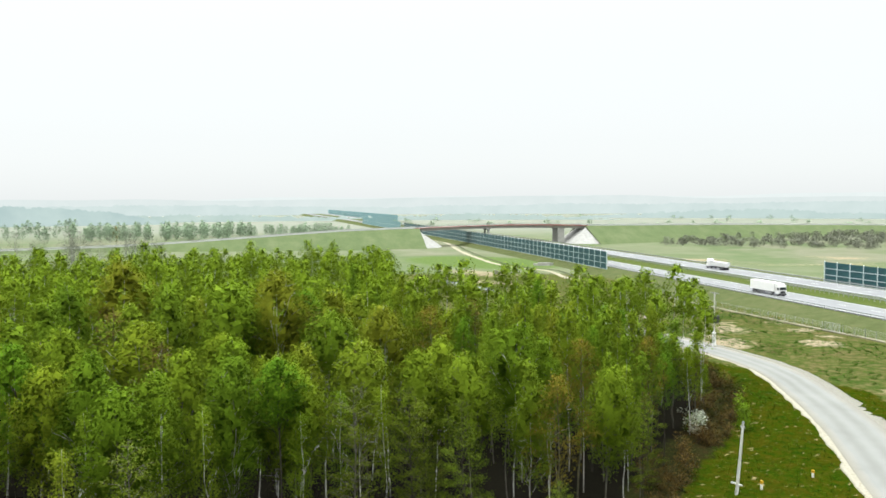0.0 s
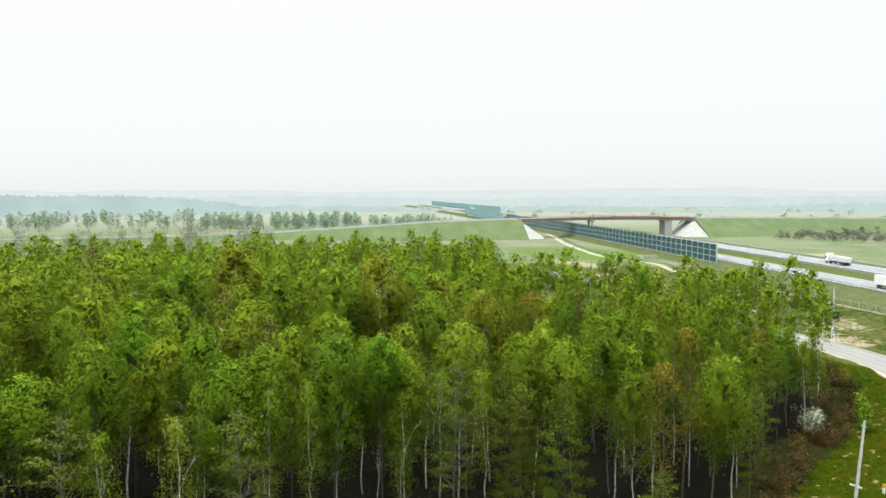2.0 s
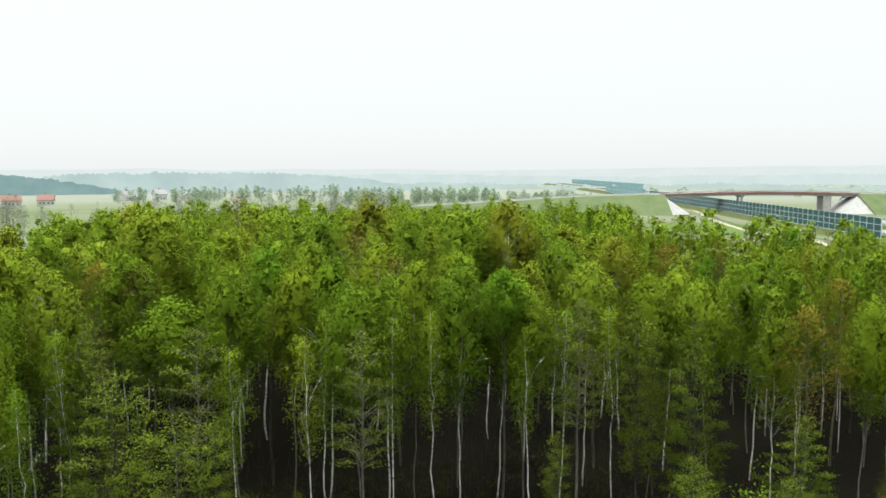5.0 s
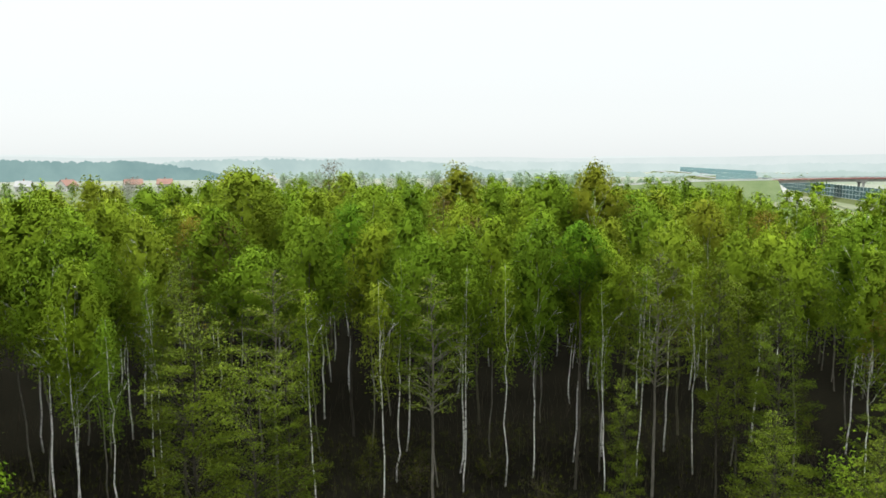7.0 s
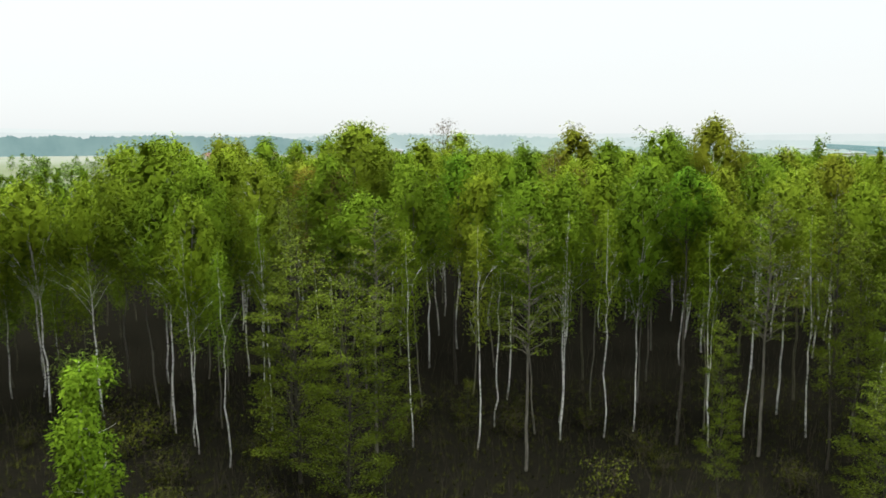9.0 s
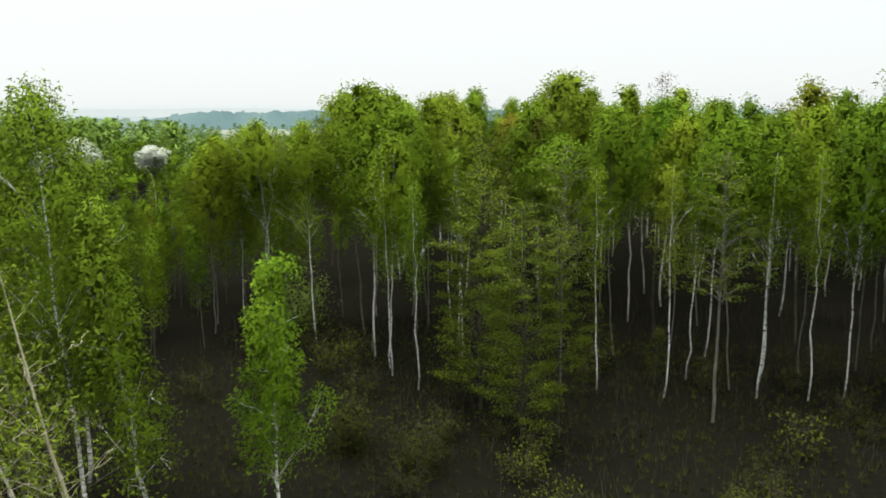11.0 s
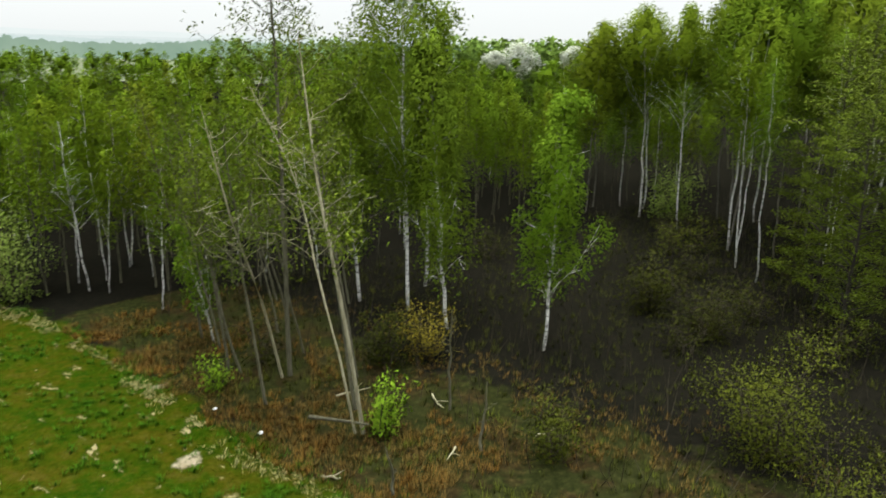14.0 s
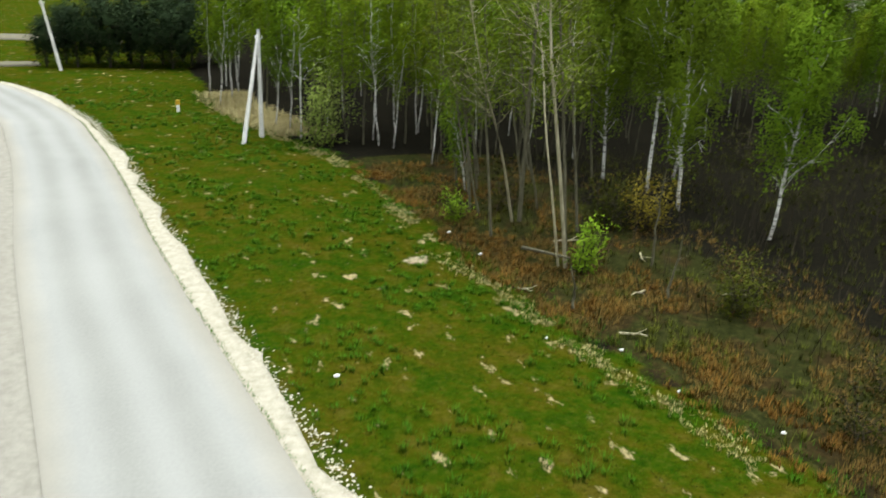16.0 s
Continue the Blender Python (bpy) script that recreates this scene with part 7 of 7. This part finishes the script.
def ridge(name, dist, low, high, c_low, c_high, seed, label, ragged=0.0, b0=0.0, b1=360.0):
    """A far line of woods or hills as a glowing sheet, with haze put into its colour."""
    r = np.random.default_rng(seed)
    a = np.radians(np.arange(b0, b1 + 0.01, 0.12 if ragged else 1.0))
    t = np.zeros_like(a)
    for k in range(1, 26):
        t += np.sin(a * k * 2 + r.uniform(0, 6.28)) / (k**0.8)
    t = (t - t.min()) / (t.max() - t.min())
    top = low + (high - low) * t + ragged * (r.uniform(-1, 1, len(a)) + np.repeat(r.uniform(-1, 1, len(a) // 4 + 1), 4)[: len(a)])
    if b1 - b0 >= 360:
        top[-1] = top[0]
    else:
        top = (top + 3) * np.clip(np.minimum(np.degrees(a) - b0, b1 - np.degrees(a)) / 8.0, 0, 1) ** 0.7 - 3
    x, y = 17 - dist * np.sin(a), -12 + dist * np.cos(a)
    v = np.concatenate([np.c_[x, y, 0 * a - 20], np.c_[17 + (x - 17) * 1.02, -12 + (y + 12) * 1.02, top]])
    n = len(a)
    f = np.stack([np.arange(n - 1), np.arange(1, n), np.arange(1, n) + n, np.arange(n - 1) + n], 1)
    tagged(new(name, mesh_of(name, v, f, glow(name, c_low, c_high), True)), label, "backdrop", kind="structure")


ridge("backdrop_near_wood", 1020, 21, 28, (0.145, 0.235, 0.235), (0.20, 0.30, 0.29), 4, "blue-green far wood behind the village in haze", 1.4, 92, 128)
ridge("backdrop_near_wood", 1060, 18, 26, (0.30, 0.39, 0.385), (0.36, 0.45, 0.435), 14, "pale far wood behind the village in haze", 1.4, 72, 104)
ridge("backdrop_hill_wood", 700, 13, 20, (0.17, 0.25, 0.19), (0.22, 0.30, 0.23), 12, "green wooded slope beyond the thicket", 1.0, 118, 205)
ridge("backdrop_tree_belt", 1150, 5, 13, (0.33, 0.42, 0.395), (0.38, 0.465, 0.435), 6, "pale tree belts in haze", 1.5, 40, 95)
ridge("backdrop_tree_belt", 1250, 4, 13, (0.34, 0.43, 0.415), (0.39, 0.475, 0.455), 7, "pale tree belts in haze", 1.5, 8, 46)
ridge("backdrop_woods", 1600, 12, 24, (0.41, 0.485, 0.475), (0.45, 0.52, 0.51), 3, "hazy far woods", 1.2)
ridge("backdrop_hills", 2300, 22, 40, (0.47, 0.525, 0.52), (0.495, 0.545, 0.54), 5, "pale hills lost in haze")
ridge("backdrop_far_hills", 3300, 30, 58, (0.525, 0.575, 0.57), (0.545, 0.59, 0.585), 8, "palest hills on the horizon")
